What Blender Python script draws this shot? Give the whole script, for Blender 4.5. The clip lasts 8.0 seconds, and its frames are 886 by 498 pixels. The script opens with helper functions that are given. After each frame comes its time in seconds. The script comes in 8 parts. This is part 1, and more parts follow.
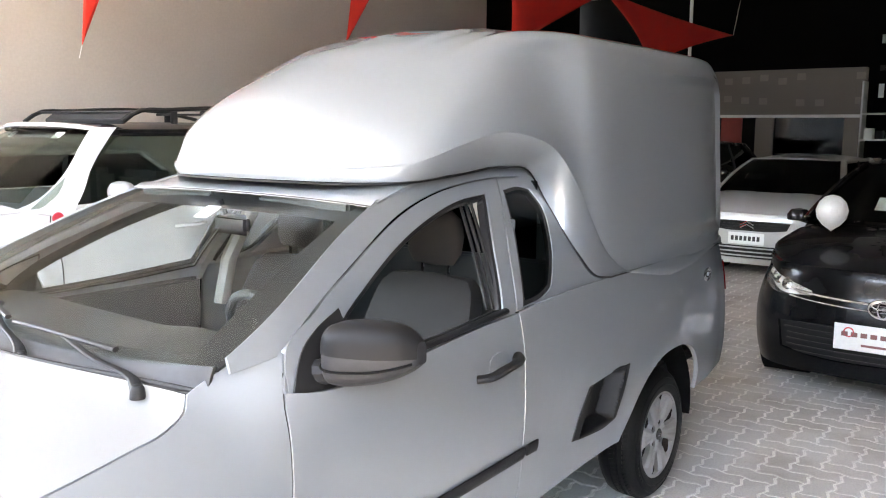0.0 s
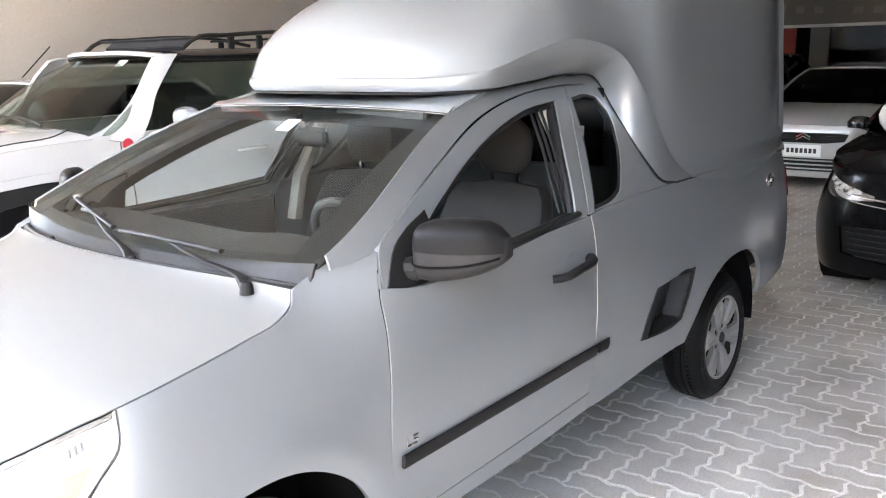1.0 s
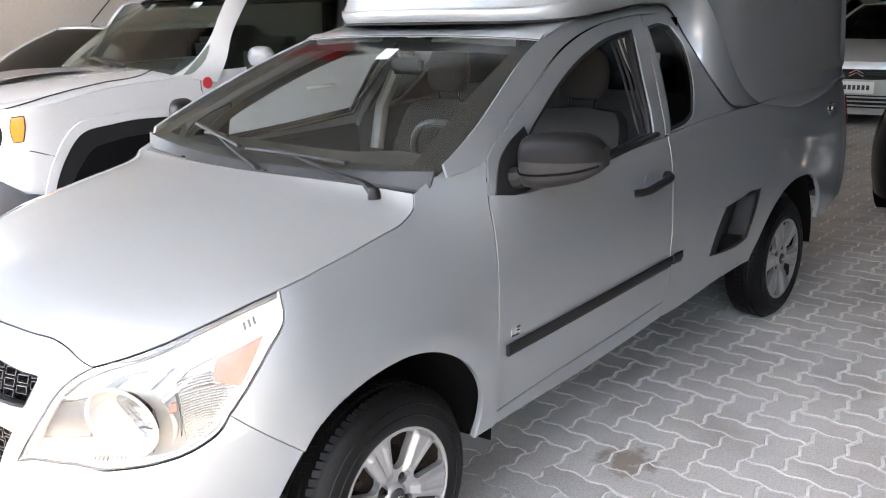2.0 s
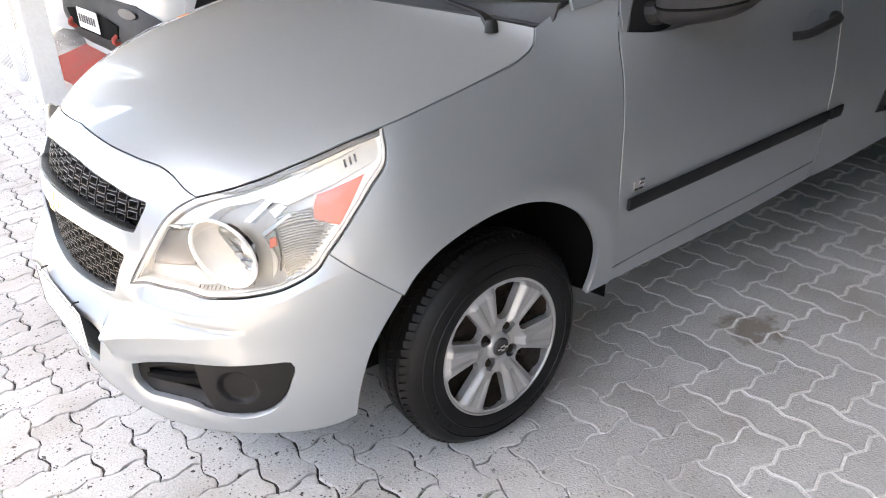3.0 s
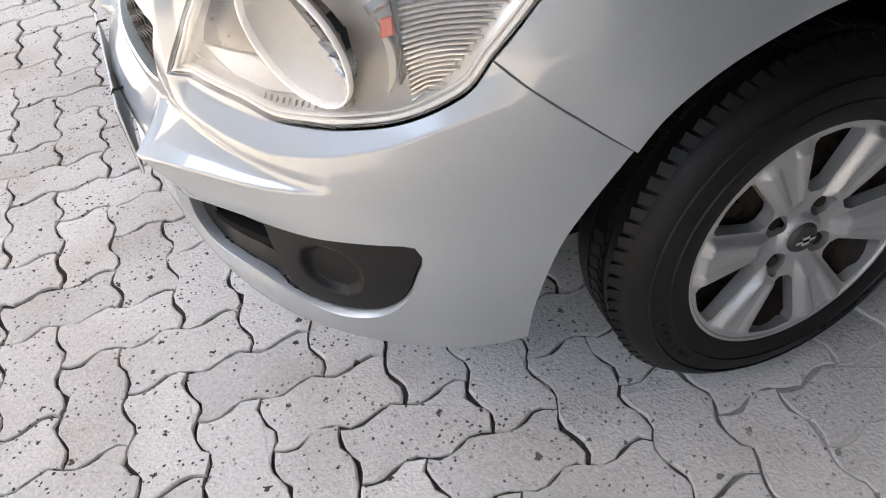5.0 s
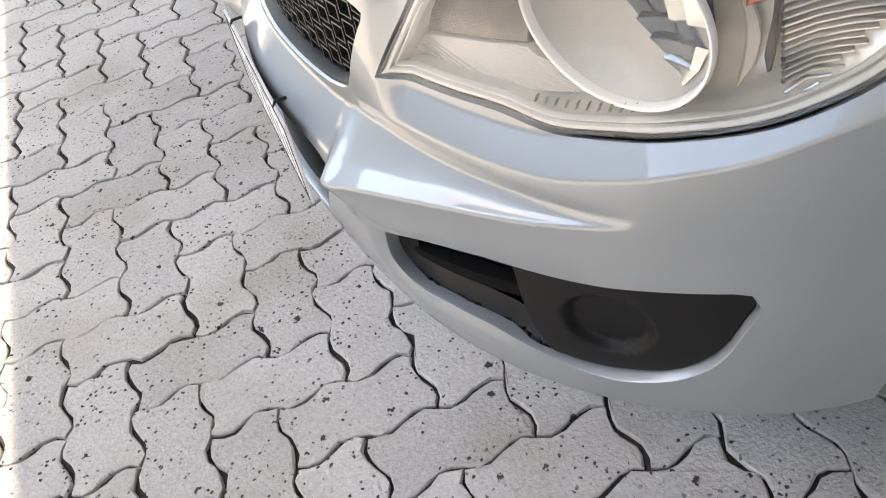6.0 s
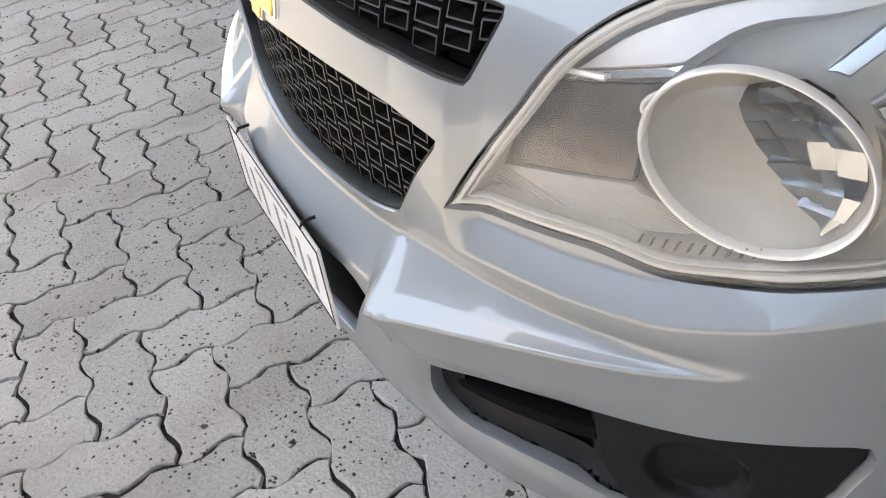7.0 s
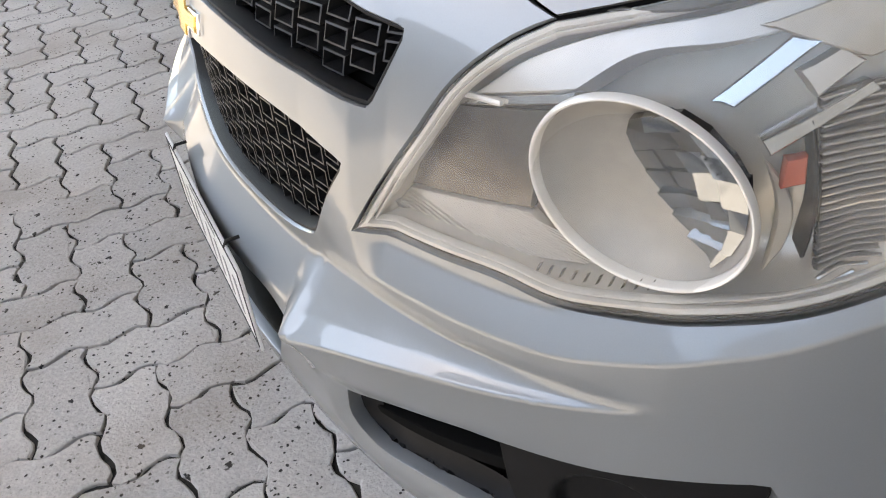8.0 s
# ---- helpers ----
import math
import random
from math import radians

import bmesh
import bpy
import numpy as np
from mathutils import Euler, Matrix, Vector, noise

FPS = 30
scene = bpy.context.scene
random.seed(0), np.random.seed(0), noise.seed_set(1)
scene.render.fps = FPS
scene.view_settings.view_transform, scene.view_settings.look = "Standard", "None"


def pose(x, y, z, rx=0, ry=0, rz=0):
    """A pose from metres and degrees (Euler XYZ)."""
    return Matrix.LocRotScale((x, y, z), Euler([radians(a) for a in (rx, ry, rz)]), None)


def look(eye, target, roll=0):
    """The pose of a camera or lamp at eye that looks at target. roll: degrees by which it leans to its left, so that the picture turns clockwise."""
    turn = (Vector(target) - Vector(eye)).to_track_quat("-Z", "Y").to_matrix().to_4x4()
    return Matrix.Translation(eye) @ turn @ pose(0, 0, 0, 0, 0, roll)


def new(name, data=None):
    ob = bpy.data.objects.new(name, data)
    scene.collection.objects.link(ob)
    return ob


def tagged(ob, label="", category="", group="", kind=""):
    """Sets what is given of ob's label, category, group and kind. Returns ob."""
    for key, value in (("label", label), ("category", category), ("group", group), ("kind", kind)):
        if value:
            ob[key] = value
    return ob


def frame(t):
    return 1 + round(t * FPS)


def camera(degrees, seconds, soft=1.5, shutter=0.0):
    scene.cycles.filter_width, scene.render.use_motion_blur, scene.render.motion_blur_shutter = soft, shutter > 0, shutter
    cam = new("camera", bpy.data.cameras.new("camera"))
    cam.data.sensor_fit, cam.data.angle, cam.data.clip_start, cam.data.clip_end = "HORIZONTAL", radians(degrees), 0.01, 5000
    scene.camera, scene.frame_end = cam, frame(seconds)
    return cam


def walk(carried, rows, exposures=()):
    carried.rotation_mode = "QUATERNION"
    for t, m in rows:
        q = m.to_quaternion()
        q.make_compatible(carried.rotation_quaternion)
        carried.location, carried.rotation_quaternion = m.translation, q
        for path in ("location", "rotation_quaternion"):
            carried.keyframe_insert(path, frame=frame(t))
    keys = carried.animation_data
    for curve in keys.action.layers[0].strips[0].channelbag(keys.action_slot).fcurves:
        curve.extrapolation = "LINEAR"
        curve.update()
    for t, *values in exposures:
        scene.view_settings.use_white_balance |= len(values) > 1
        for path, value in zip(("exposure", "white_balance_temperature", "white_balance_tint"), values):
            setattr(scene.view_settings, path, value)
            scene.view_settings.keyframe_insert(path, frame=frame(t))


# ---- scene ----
cam = camera(55.0, 8.0, soft=1.1)
PATH = [
    (0, (0.901, 2.263, 1.674), (-0.677, 1.067, 1.393), 0.4),
    (0.5, (0.962, 2.253, 1.647), (-0.579, 1.019, 1.324), -0.3),
    (1, (1.05, 2.248, 1.625), (-0.44, 0.991, 1.176), -1.5),
    (1.2, (1.104, 2.251, 1.603), (-0.361, 0.984, 1.108), -2.4),
    (2.3, (1.424, 2.288, 1.582), (0.077, 0.948, 0.957), -1.9),
    (2.5, (1.401, 2.284, 1.574), (0.129, 0.906, 0.879), -1.8),
    (3, (1.248, 2.244, 1.534), (0.177, 0.805, 0.65), -3.2),
    (3.5, (1.041, 2.216, 1.503), (0.219, 0.685, 0.514), -3.6),
    (4, (0.945, 1.985, 1.431), (0.295, 0.461, 0.311), -5.7),
    (4.2, (0.909, 1.844, 1.381), (0.291, 0.339, 0.218), -6.6),
    (5.3, (0.745, 1.417, 1.125), (0.4, -0.002, -0.241), -8.5),
    (5.5, (0.771, 1.353, 1.101), (0.478, -0.074, -0.269), -8.9),
    (6, (0.937, 1.149, 1.07), (0.595, -0.293, -0.273), -13.9),
    (6.5, (1.038, 1.025, 1.076), (0.524, -0.4, -0.23), -9.6),
    (7, (1.04, 0.996, 1.094), (0.45, -0.46, -0.144), -8.5),
    (7.5, (1.009, 0.982, 1.085), (0.39, -0.473, -0.141), -7.6),
    (8, (0.96, 1.021, 1.08), (0.342, -0.452, -0.123), -6.9),
]
EXPOSURES = [(0.0, 5.66, 8750, 15), (1.2, 5.17, 8700, 15), (2.5, 4.31, 8600, 14), (4.2, 3.36, 8750, 14), (5.5, 3.19, 8700, 13), (6.2, 2.88, 8650, 12), (8.0, 2.56, 8550, 12)]
walk(cam, [(t, look(eye, target, roll)) for t, eye, target, roll in PATH], EXPOSURES)

# ---- light ----
world = bpy.data.worlds.new("sky")
scene.world = world
world.use_nodes = True
wn = world.node_tree.nodes
sky = wn.new("ShaderNodeTexSky")
sky.sky_type = "NISHITA"
sky.sun_disc = False
sky.sun_elevation = radians(58)
sky.sun_rotation = radians(114)
sky.air_density, sky.dust_density = 1.0, 0.8
wn["Background"].inputs["Strength"].default_value = 0.15
world.node_tree.links.new(sky.outputs[0], wn["Background"].inputs["Color"])
sun_data = bpy.data.lights.new("sun", "SUN")
sun_data.energy, sun_data.angle, sun_data.color = 2.4, radians(0.6), (1.0, 0.97, 0.93)
sun = new("sun", sun_data)
sun.matrix_world = look((8.0, -3.6, 13.8), (0, 0, 0))


LAMP_SPOTS = [(1.7, -2.3), (1.7, 0.9), (-1.3, -2.3), (-1.3, 0.9), (-4.2, -2.3), (-4.2, 0.9)]

# ---- materials ----
def material(name, color, rough=0.5, metal=0.0, coat=0.0, vary=0.10, big=3.0, grain=60.0, bump=0.0, bscale=250.0, rvary=0.06, per_piece=0.0, spec=0.5, coat_ior=1.5, coat_rough=0.03):
    m = bpy.data.materials.new(name)
    m.use_nodes = True
    nt = m.node_tree
    n, link = nt.nodes, nt.links.new
    b = n["Principled BSDF"]
    co = n.new("ShaderNodeTexCoord")
    n1, n2 = n.new("ShaderNodeTexNoise"), n.new("ShaderNodeTexNoise")
    n1.inputs["Scale"].default_value, n1.inputs["Detail"].default_value = big, 4
    n2.inputs["Scale"].default_value, n2.inputs["Detail"].default_value = grain, 3
    link(co.outputs["Object"], n1.inputs["Vector"])
    link(co.outputs["Object"], n2.inputs["Vector"])
    add = n.new("ShaderNodeMath")
    add.operation = "ADD"
    link(n1.outputs["Fac"], add.inputs[0])
    link(n2.outputs["Fac"], add.inputs[1])
    last = add.outputs[0]
    lo, hi = 0.7, 1.3
    if per_piece:
        info, mul, plus = n.new("ShaderNodeObjectInfo"), n.new("ShaderNodeMath"), n.new("ShaderNodeMath")
        mul.operation, mul.inputs[1].default_value = "MULTIPLY", per_piece
        link(info.outputs["Random"], mul.inputs[0])
        link(last, plus.inputs[0])
        link(mul.outputs[0], plus.inputs[1])
        last, hi = plus.outputs[0], 1.3 + per_piece
    rng = n.new("ShaderNodeMapRange")
    rng.inputs["From Min"].default_value, rng.inputs["From Max"].default_value = lo, hi
    rng.inputs["To Min"].default_value, rng.inputs["To Max"].default_value = 1 - vary, 1 + vary
    link(last, rng.inputs["Value"])
    mix = n.new("ShaderNodeVectorMath")
    mix.operation = "SCALE"
    mix.inputs[0].default_value = color[:3]
    link(rng.outputs[0], mix.inputs["Scale"])
    link(mix.outputs[0], b.inputs["Base Color"])
    rr = n.new("ShaderNodeMapRange")
    rr.inputs["From Min"].default_value, rr.inputs["From Max"].default_value = 0.3, 0.7
    rr.inputs["To Min"].default_value, rr.inputs["To Max"].default_value = max(rough - rvary, 0.01), rough + rvary
    link(n1.outputs["Fac"], rr.inputs["Value"])
    link(rr.outputs[0], b.inputs["Roughness"])
    b.inputs["Metallic"].default_value = metal
    b.inputs["Coat Weight"].default_value = coat
    b.inputs["Coat Roughness"].default_value = coat_rough
    b.inputs["Coat IOR"].default_value = coat_ior
    b.inputs["Specular IOR Level"].default_value = spec
    if bump:
        n3, bp = n.new("ShaderNodeTexNoise"), n.new("ShaderNodeBump")
        n3.inputs["Scale"].default_value, n3.inputs["Detail"].default_value = bscale, 3
        bp.inputs["Strength"].default_value, bp.inputs["Distance"].default_value = bump, 0.004
        link(co.outputs["Object"], n3.inputs["Vector"])
        link(n3.outputs["Fac"], bp.inputs["Height"])
        link(bp.outputs[0], b.inputs["Normal"])
    return m


def clear_material(name, tint, face=0.03, graze=0.75, rough=0.02, haze=0.0, haze_color=(0.8, 0.78, 0.72)):
    """A thin clear sheet: see-through, with a gloss that grows at grazing angles, and a little haze."""
    m = bpy.data.materials.new(name)
    m.use_nodes = True
    n, link = m.node_tree.nodes, m.node_tree.links.new
    n.remove(n["Principled BSDF"])
    clear, gloss, lw, mix = n.new("ShaderNodeBsdfTransparent"), n.new("ShaderNodeBsdfGlossy"), n.new("ShaderNodeLayerWeight"), n.new("ShaderNodeMixShader")
    power, gain = n.new("ShaderNodeMath"), n.new("ShaderNodeMath")
    clear.inputs["Color"].default_value = (*tint, 1)
    gloss.inputs["Roughness"].default_value = rough
    lw.inputs["Blend"].default_value = 0.5
    power.operation, power.inputs[1].default_value = "POWER", 4.5
    gain.operation, gain.inputs[1].default_value, gain.inputs[2].default_value = "MULTIPLY_ADD", graze, face
    link(lw.outputs["Facing"], power.inputs[0])
    link(power.outputs[0], gain.inputs[0])
    link(gain.outputs[0], mix.inputs[0])
    link(clear.outputs[0], mix.inputs[1])
    link(gloss.outputs[0], mix.inputs[2])
    last = mix.outputs[0]
    if haze:
        dif, mix2, co, tex, mul = n.new("ShaderNodeBsdfDiffuse"), n.new("ShaderNodeMixShader"), n.new("ShaderNodeTexCoord"), n.new("ShaderNodeTexNoise"), n.new("ShaderNodeMath")
        dif.inputs["Color"].default_value = (*haze_color, 1)
        tex.inputs["Scale"].default_value = 9
        mul.operation, mul.inputs[1].default_value = "MULTIPLY", 2 * haze
        link(co.outputs["Object"], tex.inputs["Vector"])
        link(tex.outputs["Fac"], mul.inputs[0])
        link(mul.outputs[0], mix2.inputs[0])
        link(last, mix2.inputs[1])
        link(dif.outputs[0], mix2.inputs[2])
        last = mix2.outputs[0]
    link(last, n["Material Output"].inputs["Surface"])
    return m


def paver_material():
    """Grey concrete with fine pits, stains and worn patches; each piece a shade of its own."""
    m = material("paver_concrete", (0.505, 0.485, 0.458), 0.88, vary=0.27, big=1.3, grain=110, bump=0.7, bscale=160, per_piece=0.35, spec=0.25)
    n, link = m.node_tree.nodes, m.node_tree.links.new
    b = n["Principled BSDF"]
    base = b.inputs["Base Color"].links[0].from_socket
    co = n.new("ShaderNodeNewGeometry")
    vor, ramp, mask, mramp, mixc = n.new("ShaderNodeTexVoronoi"), n.new("ShaderNodeValToRGB"), n.new("ShaderNodeTexNoise"), n.new("ShaderNodeValToRGB"), n.new("ShaderNodeMix")
    vor.inputs["Scale"].default_value, vor.inputs["Randomness"].default_value = 74, 1
    ramp.color_ramp.elements[0].position, ramp.color_ramp.elements[1].position = 0.17, 0.25
    ramp.color_ramp.elements[0].color, ramp.color_ramp.elements[1].color = (1, 1, 1, 1), (0, 0, 0, 1)
    mask.inputs["Scale"].default_value = 14
    mramp.color_ramp.elements[0].position, mramp.color_ramp.elements[1].position = 0.43, 0.56
    warp, wadd = n.new("ShaderNodeTexNoise"), n.new("ShaderNodeVectorMath")
    warp.inputs["Scale"].default_value, warp.inputs["Detail"].default_value = 120, 3
    wadd.operation, wadd.inputs[1].default_value = "MULTIPLY_ADD", (0.010, 0.010, 0.010)
    link(co.outputs["Position"], warp.inputs["Vector"])
    link(warp.outputs["Color"], wadd.inputs[0])
    link(co.outputs["Position"], wadd.inputs[2])
    link(wadd.outputs[0], vor.inputs["Vector"])
    link(co.outputs["Position"], mask.inputs["Vector"])
    link(vor.outputs["Distance"], ramp.inputs[0])
    link(mask.outputs["Fac"], mramp.inputs[0])
    mul = n.new("ShaderNodeMath")
    mul.operation = "MULTIPLY"
    link(ramp.outputs[0], mul.inputs[0])
    link(mramp.outputs[0], mul.inputs[1])
    # a few larger broken-out pits, ragged at the edge
    pit, pramp, most_pit = n.new("ShaderNodeTexVoronoi"), n.new("ShaderNodeValToRGB"), n.new("ShaderNodeMath")
    wide = n.new("ShaderNodeVectorMath")
    wide.operation, wide.inputs[1].default_value = "MULTIPLY_ADD", (0.022, 0.022, 0.022)
    link(warp.outputs["Color"], wide.inputs[0])
    link(co.outputs["Position"], wide.inputs[2])
    link(wide.outputs[0], pit.inputs["Vector"])
    pit.inputs["Scale"].default_value = 17
    pramp.color_ramp.elements[0].position, pramp.color_ramp.elements[1].position = 0.085, 0.12
    pramp.color_ramp.elements[0].color, pramp.color_ramp.elements[1].color = (1, 1, 1, 1), (0, 0, 0, 1)
    link(pit.outputs["Distance"], pramp.inputs[0])
    most_pit.operation = "MAXIMUM"
    link(mul.outputs[0], most_pit.inputs[0])
    link(pramp.outputs[0], most_pit.inputs[1])
    where, weather, worn = n.new("ShaderNodeSeparateXYZ"), n.new("ShaderNodeMapRange"), n.new("ShaderNodeMath")
    link(co.outputs["Position"], where.inputs[0])
    link(where.outputs["X"], weather.inputs["Value"])
    weather.inputs["From Min"].default_value, weather.inputs["From Max"].default_value = -0.7, 0.5
    weather.inputs["To Min"].default_value, weather.inputs["To Max"].default_value = 0.12, 1.0
    worn.operation = "MULTIPLY"
    link(most_pit.outputs[0], worn.inputs[0])
    link(weather.outputs[0], worn.inputs[1])
    mixc.data_type = "RGBA"
    mixc.inputs[7].default_value = (0.035, 0.032, 0.03, 1)
    link(worn.outputs[0], mixc.inputs[0])
    link(base, mixc.inputs[6])
    # a rusty spill beside the front wheel, and faint brown dirt here and there
    off, dist, tex, add, rng, dirt, dramp = n.new("ShaderNodeVectorMath"), n.new("ShaderNodeVectorMath"), n.new("ShaderNodeTexNoise"), n.new("ShaderNodeMath"), n.new("ShaderNodeMapRange"), n.new("ShaderNodeTexNoise"), n.new("ShaderNodeMapRange")
    off.operation, off.inputs[1].default_value = "SUBTRACT", (-0.99, 0.93, 0.0)
    dist.operation = "LENGTH"
    tex.inputs["Scale"].default_value, tex.inputs["Detail"].default_value = 22, 5
    add.operation = "MULTIPLY_ADD"
    add.inputs[1].default_value = 0.30
    rng.inputs["From Min"].default_value, rng.inputs["From Max"].default_value = 0.20, 0.27
    rng.inputs["To Min"].default_value, rng.inputs["To Max"].default_value = 0.75, 0.0
    dirt.inputs["Scale"].default_value, dirt.inputs["Detail"].default_value = 3.1, 6
    dramp.inputs["From Min"].default_value, dramp.inputs["From Max"].default_value = 0.48, 0.72
    dramp.inputs["To Max"].default_value = 0.38
    link(co.outputs["Position"], off.inputs[0])
    link(off.outputs[0], dist.inputs[0])
    link(co.outputs["Position"], tex.inputs["Vector"])
    link(co.outputs["Position"], dirt.inputs["Vector"])
    link(tex.outputs["Fac"], add.inputs[0])
    link(dist.outputs["Value"], add.inputs[2])
    link(add.outputs[0], rng.inputs["Value"])
    link(dirt.outputs["Fac"], dramp.inputs["Value"])
    most, stain = n.new("ShaderNodeMath"), n.new("ShaderNodeMix")
    most.operation = "MAXIMUM"
    link(rng.outputs[0], most.inputs[0])
    link(dramp.outputs[0], most.inputs[1])
    stain.data_type = "RGBA"
    stain.inputs[7].default_value = (0.23, 0.18, 0.13, 1)
    link(most.outputs[0], stain.inputs[0])
    link(mixc.outputs[2], stain.inputs[6])
    link(stain.outputs[2], b.inputs["Base Color"])
    return m


def joint_material():
    """Sand in the joints: pale indoors, dark with dirt out in front."""
    m = material("joint_sand", (0.76, 0.74, 0.70), 0.95, vary=0.25, big=2.0, grain=150, bump=0.6, bscale=300, spec=0.1)
    n, link = m.node_tree.nodes, m.node_tree.links.new
    b = n["Principled BSDF"]
    base = b.inputs["Base Color"].links[0].from_socket
    geo, sep, tex, add, rng, mixc = n.new("ShaderNodeNewGeometry"), n.new("ShaderNodeSeparateXYZ"), n.new("ShaderNodeTexNoise"), n.new("ShaderNodeMath"), n.new("ShaderNodeMapRange"), n.new("ShaderNodeMix")
    link(geo.outputs["Position"], sep.inputs[0])
    link(geo.outputs["Position"], tex.inputs["Vector"])
    tex.inputs["Scale"].default_value = 2.2
    link(sep.outputs["X"], add.inputs[0])
    link(tex.outputs["Fac"], add.inputs[1])
    rng.inputs["From Min"].default_value, rng.inputs["From Max"].default_value = 0.10, 0.75
    link(add.outputs[0], rng.inputs["Value"])
    mixc.data_type = "RGBA"
    mixc.inputs[7].default_value = (0.05, 0.048, 0.045, 1)
    link(rng.outputs[0], mixc.inputs[0])
    link(base, mixc.inputs[6])
    link(mixc.outputs[2], b.inputs["Base Color"])
    return m


SILVER = material("silver_paint", (0.278, 0.300, 0.316), 0.45, metal=0.52, coat=1.0, vary=0.03, big=1.5, grain=900, rvary=0.02, coat_ior=1.5, coat_rough=0.04)
BLACK_PLASTIC = material("black_plastic", (0.011, 0.011, 0.0115), 0.55, vary=0.15, bump=0.15, bscale=900, spec=0.3)
GREY_PLASTIC = material("grey_plastic", (0.014, 0.014, 0.015), 0.6, vary=0.15, bump=0.15, bscale=700, spec=0.3)
FOG_BLACK = material("fog_black_plastic", (0.0075, 0.0075, 0.008), 0.5, vary=0.12, bump=0.08, bscale=600, spec=0.2)
COWL_PLASTIC = material("cowl_plastic", (0.030, 0.030, 0.031), 0.55, vary=0.15, bump=0.1, bscale=600, spec=0.3)
WIPER_GREY = material("wiper_grey", (0.012, 0.012, 0.0125), 0.55, vary=0.15, bump=0.1, bscale=600, spec=0.2)
# near black for seals and liners; also paints shade in gaps and openings
SEAM_BLACK = material("black_parts_and_cavity_shade", (0.004, 0.004, 0.004), 0.9, vary=0.1, spec=0.1)
RUBBER = material("tyre_rubber", (0.0065, 0.0065, 0.0065), 0.5, spec=0.2, vary=0.3, big=9, grain=80, bump=0.15, bscale=400)
WHEEL_SILVER = material("wheel_silver", (0.42, 0.42, 0.415), 0.42, metal=0.65, coat=0.2, vary=0.06, big=12, grain=300, rvary=0.04)
STEEL_DARK = material("dark_steel_wheel", (0.016, 0.011, 0.008), 0.7, spec=0.2, vary=0.6, big=18, grain=120)
CHROME = material("chrome", (0.83, 0.83, 0.84), 0.06, metal=1.0, vary=0.02, rvary=0.02)
REFLECTOR = material("lamp_reflector", (0.60, 0.58, 0.55), 0.38, metal=0.6, vary=0.04, rvary=0.04)
HAZY_BOWL = material("hazy_bowl", (0.38, 0.365, 0.34), 0.5, metal=0.25, vary=0.06, rvary=0.05)
LAMP_HOUSING = material("lamp_housing", (0.60, 0.57, 0.52), 0.26, metal=0.35, vary=0.06, rvary=0.05)
AMBER = material("amber_reflector", (0.66, 0.13, 0.075), 0.3, vary=0.1)
ORANGE = material("orange_lens", (0.9, 0.22, 0.02), 0.15, vary=0.08)
LENS = clear_material("lamp_lens", (0.97, 0.965, 0.95), haze=0.11, haze_color=(0.82, 0.81, 0.78))
GLASS = clear_material("car_glass", (0.93, 0.955, 0.945), face=0.02, graze=0.25)
DARK_GLASS = clear_material("tinted_glass", (0.20, 0.22, 0.22), face=0.015, graze=0.35)
INTERIOR = material("interior_grey_plastic", (0.030, 0.030, 0.030), 0.6, vary=0.12, bump=0.02, bscale=500)
TRIM_BEIGE = material("pale_trim", (0.52, 0.49, 0.44), 0.6, vary=0.08)
SEAT_FABRIC = material("grey_seat_fabric", (0.030, 0.027, 0.025), 0.9, vary=0.15, grain=300, bump=0.3, bscale=500, spec=0.2)
WHITE_PAINT = material("white_paint", (0.52, 0.52, 0.515), 0.25, coat=0.8, vary=0.02, rvary=0.01)
# white paint darkened: the shade deep in the showroom is in its colour
SHADED_WHITE = material("shaded_white_paint", (0.44, 0.44, 0.43), 0.3, coat=0.6, vary=0.03, rvary=0.01)
DARK_PAINT = material("black_paint", (0.005, 0.005, 0.006), 0.25, coat=0.22, spec=0.2, vary=0.1)
WALL_PAINT = material("wall_paint_beige", (0.58, 0.52, 0.465), 0.8, vary=0.06, big=0.8, grain=30, bump=0.08, bscale=80)
DARK_WALL = material("shade_wall_dark", (0.055, 0.055, 0.056), 0.8, vary=0.08, big=0.8, grain=30, bump=0.08, bscale=80)
CEILING_PAINT = material("ceiling_paint", (0.34, 0.34, 0.335), 0.85, vary=0.08, big=0.5)
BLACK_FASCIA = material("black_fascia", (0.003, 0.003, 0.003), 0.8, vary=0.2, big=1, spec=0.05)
TILE_BEIGE = material("fascia_panel", (0.20, 0.175, 0.150), 0.6, vary=0.08, big=1)
RED_CLOTH = material("red_cloth", (0.85, 0.04, 0.025), 0.85, vary=0.12, big=2, grain=200, bump=0.1)
RED_PLASTIC = material("red_plastic", (0.36, 0.045, 0.03), 0.55, vary=0.2, big=6)
WHITE_METAL = material("white_enamel", (0.78, 0.78, 0.76), 0.4, vary=0.06)
WHITE_PLATE = material("white_plate", (0.75, 0.75, 0.74), 0.35, vary=0.05)
PAPER = material("white_paper", (0.78, 0.80, 0.78), 0.7, vary=0.04)
CARD_GREEN = material("pale_green_card", (0.30, 0.36, 0.32), 0.7, vary=0.06)
LETTER_DARK = material("dark_lettering", (0.03, 0.03, 0.035), 0.5, vary=0.1)
LETTER_GREY = material("grey_red_lettering", (0.22, 0.09, 0.09), 0.5, vary=0.1)
PLATE_GREY = material("plate_grey", (0.24, 0.24, 0.25), 0.5, vary=0.1)
LETTER_RED = material("red_lettering", (0.55, 0.03, 0.05), 0.5, vary=0.1)
BALLOON_WHITE = material("balloon_white", (0.66, 0.66, 0.65), 0.3, vary=0.03)
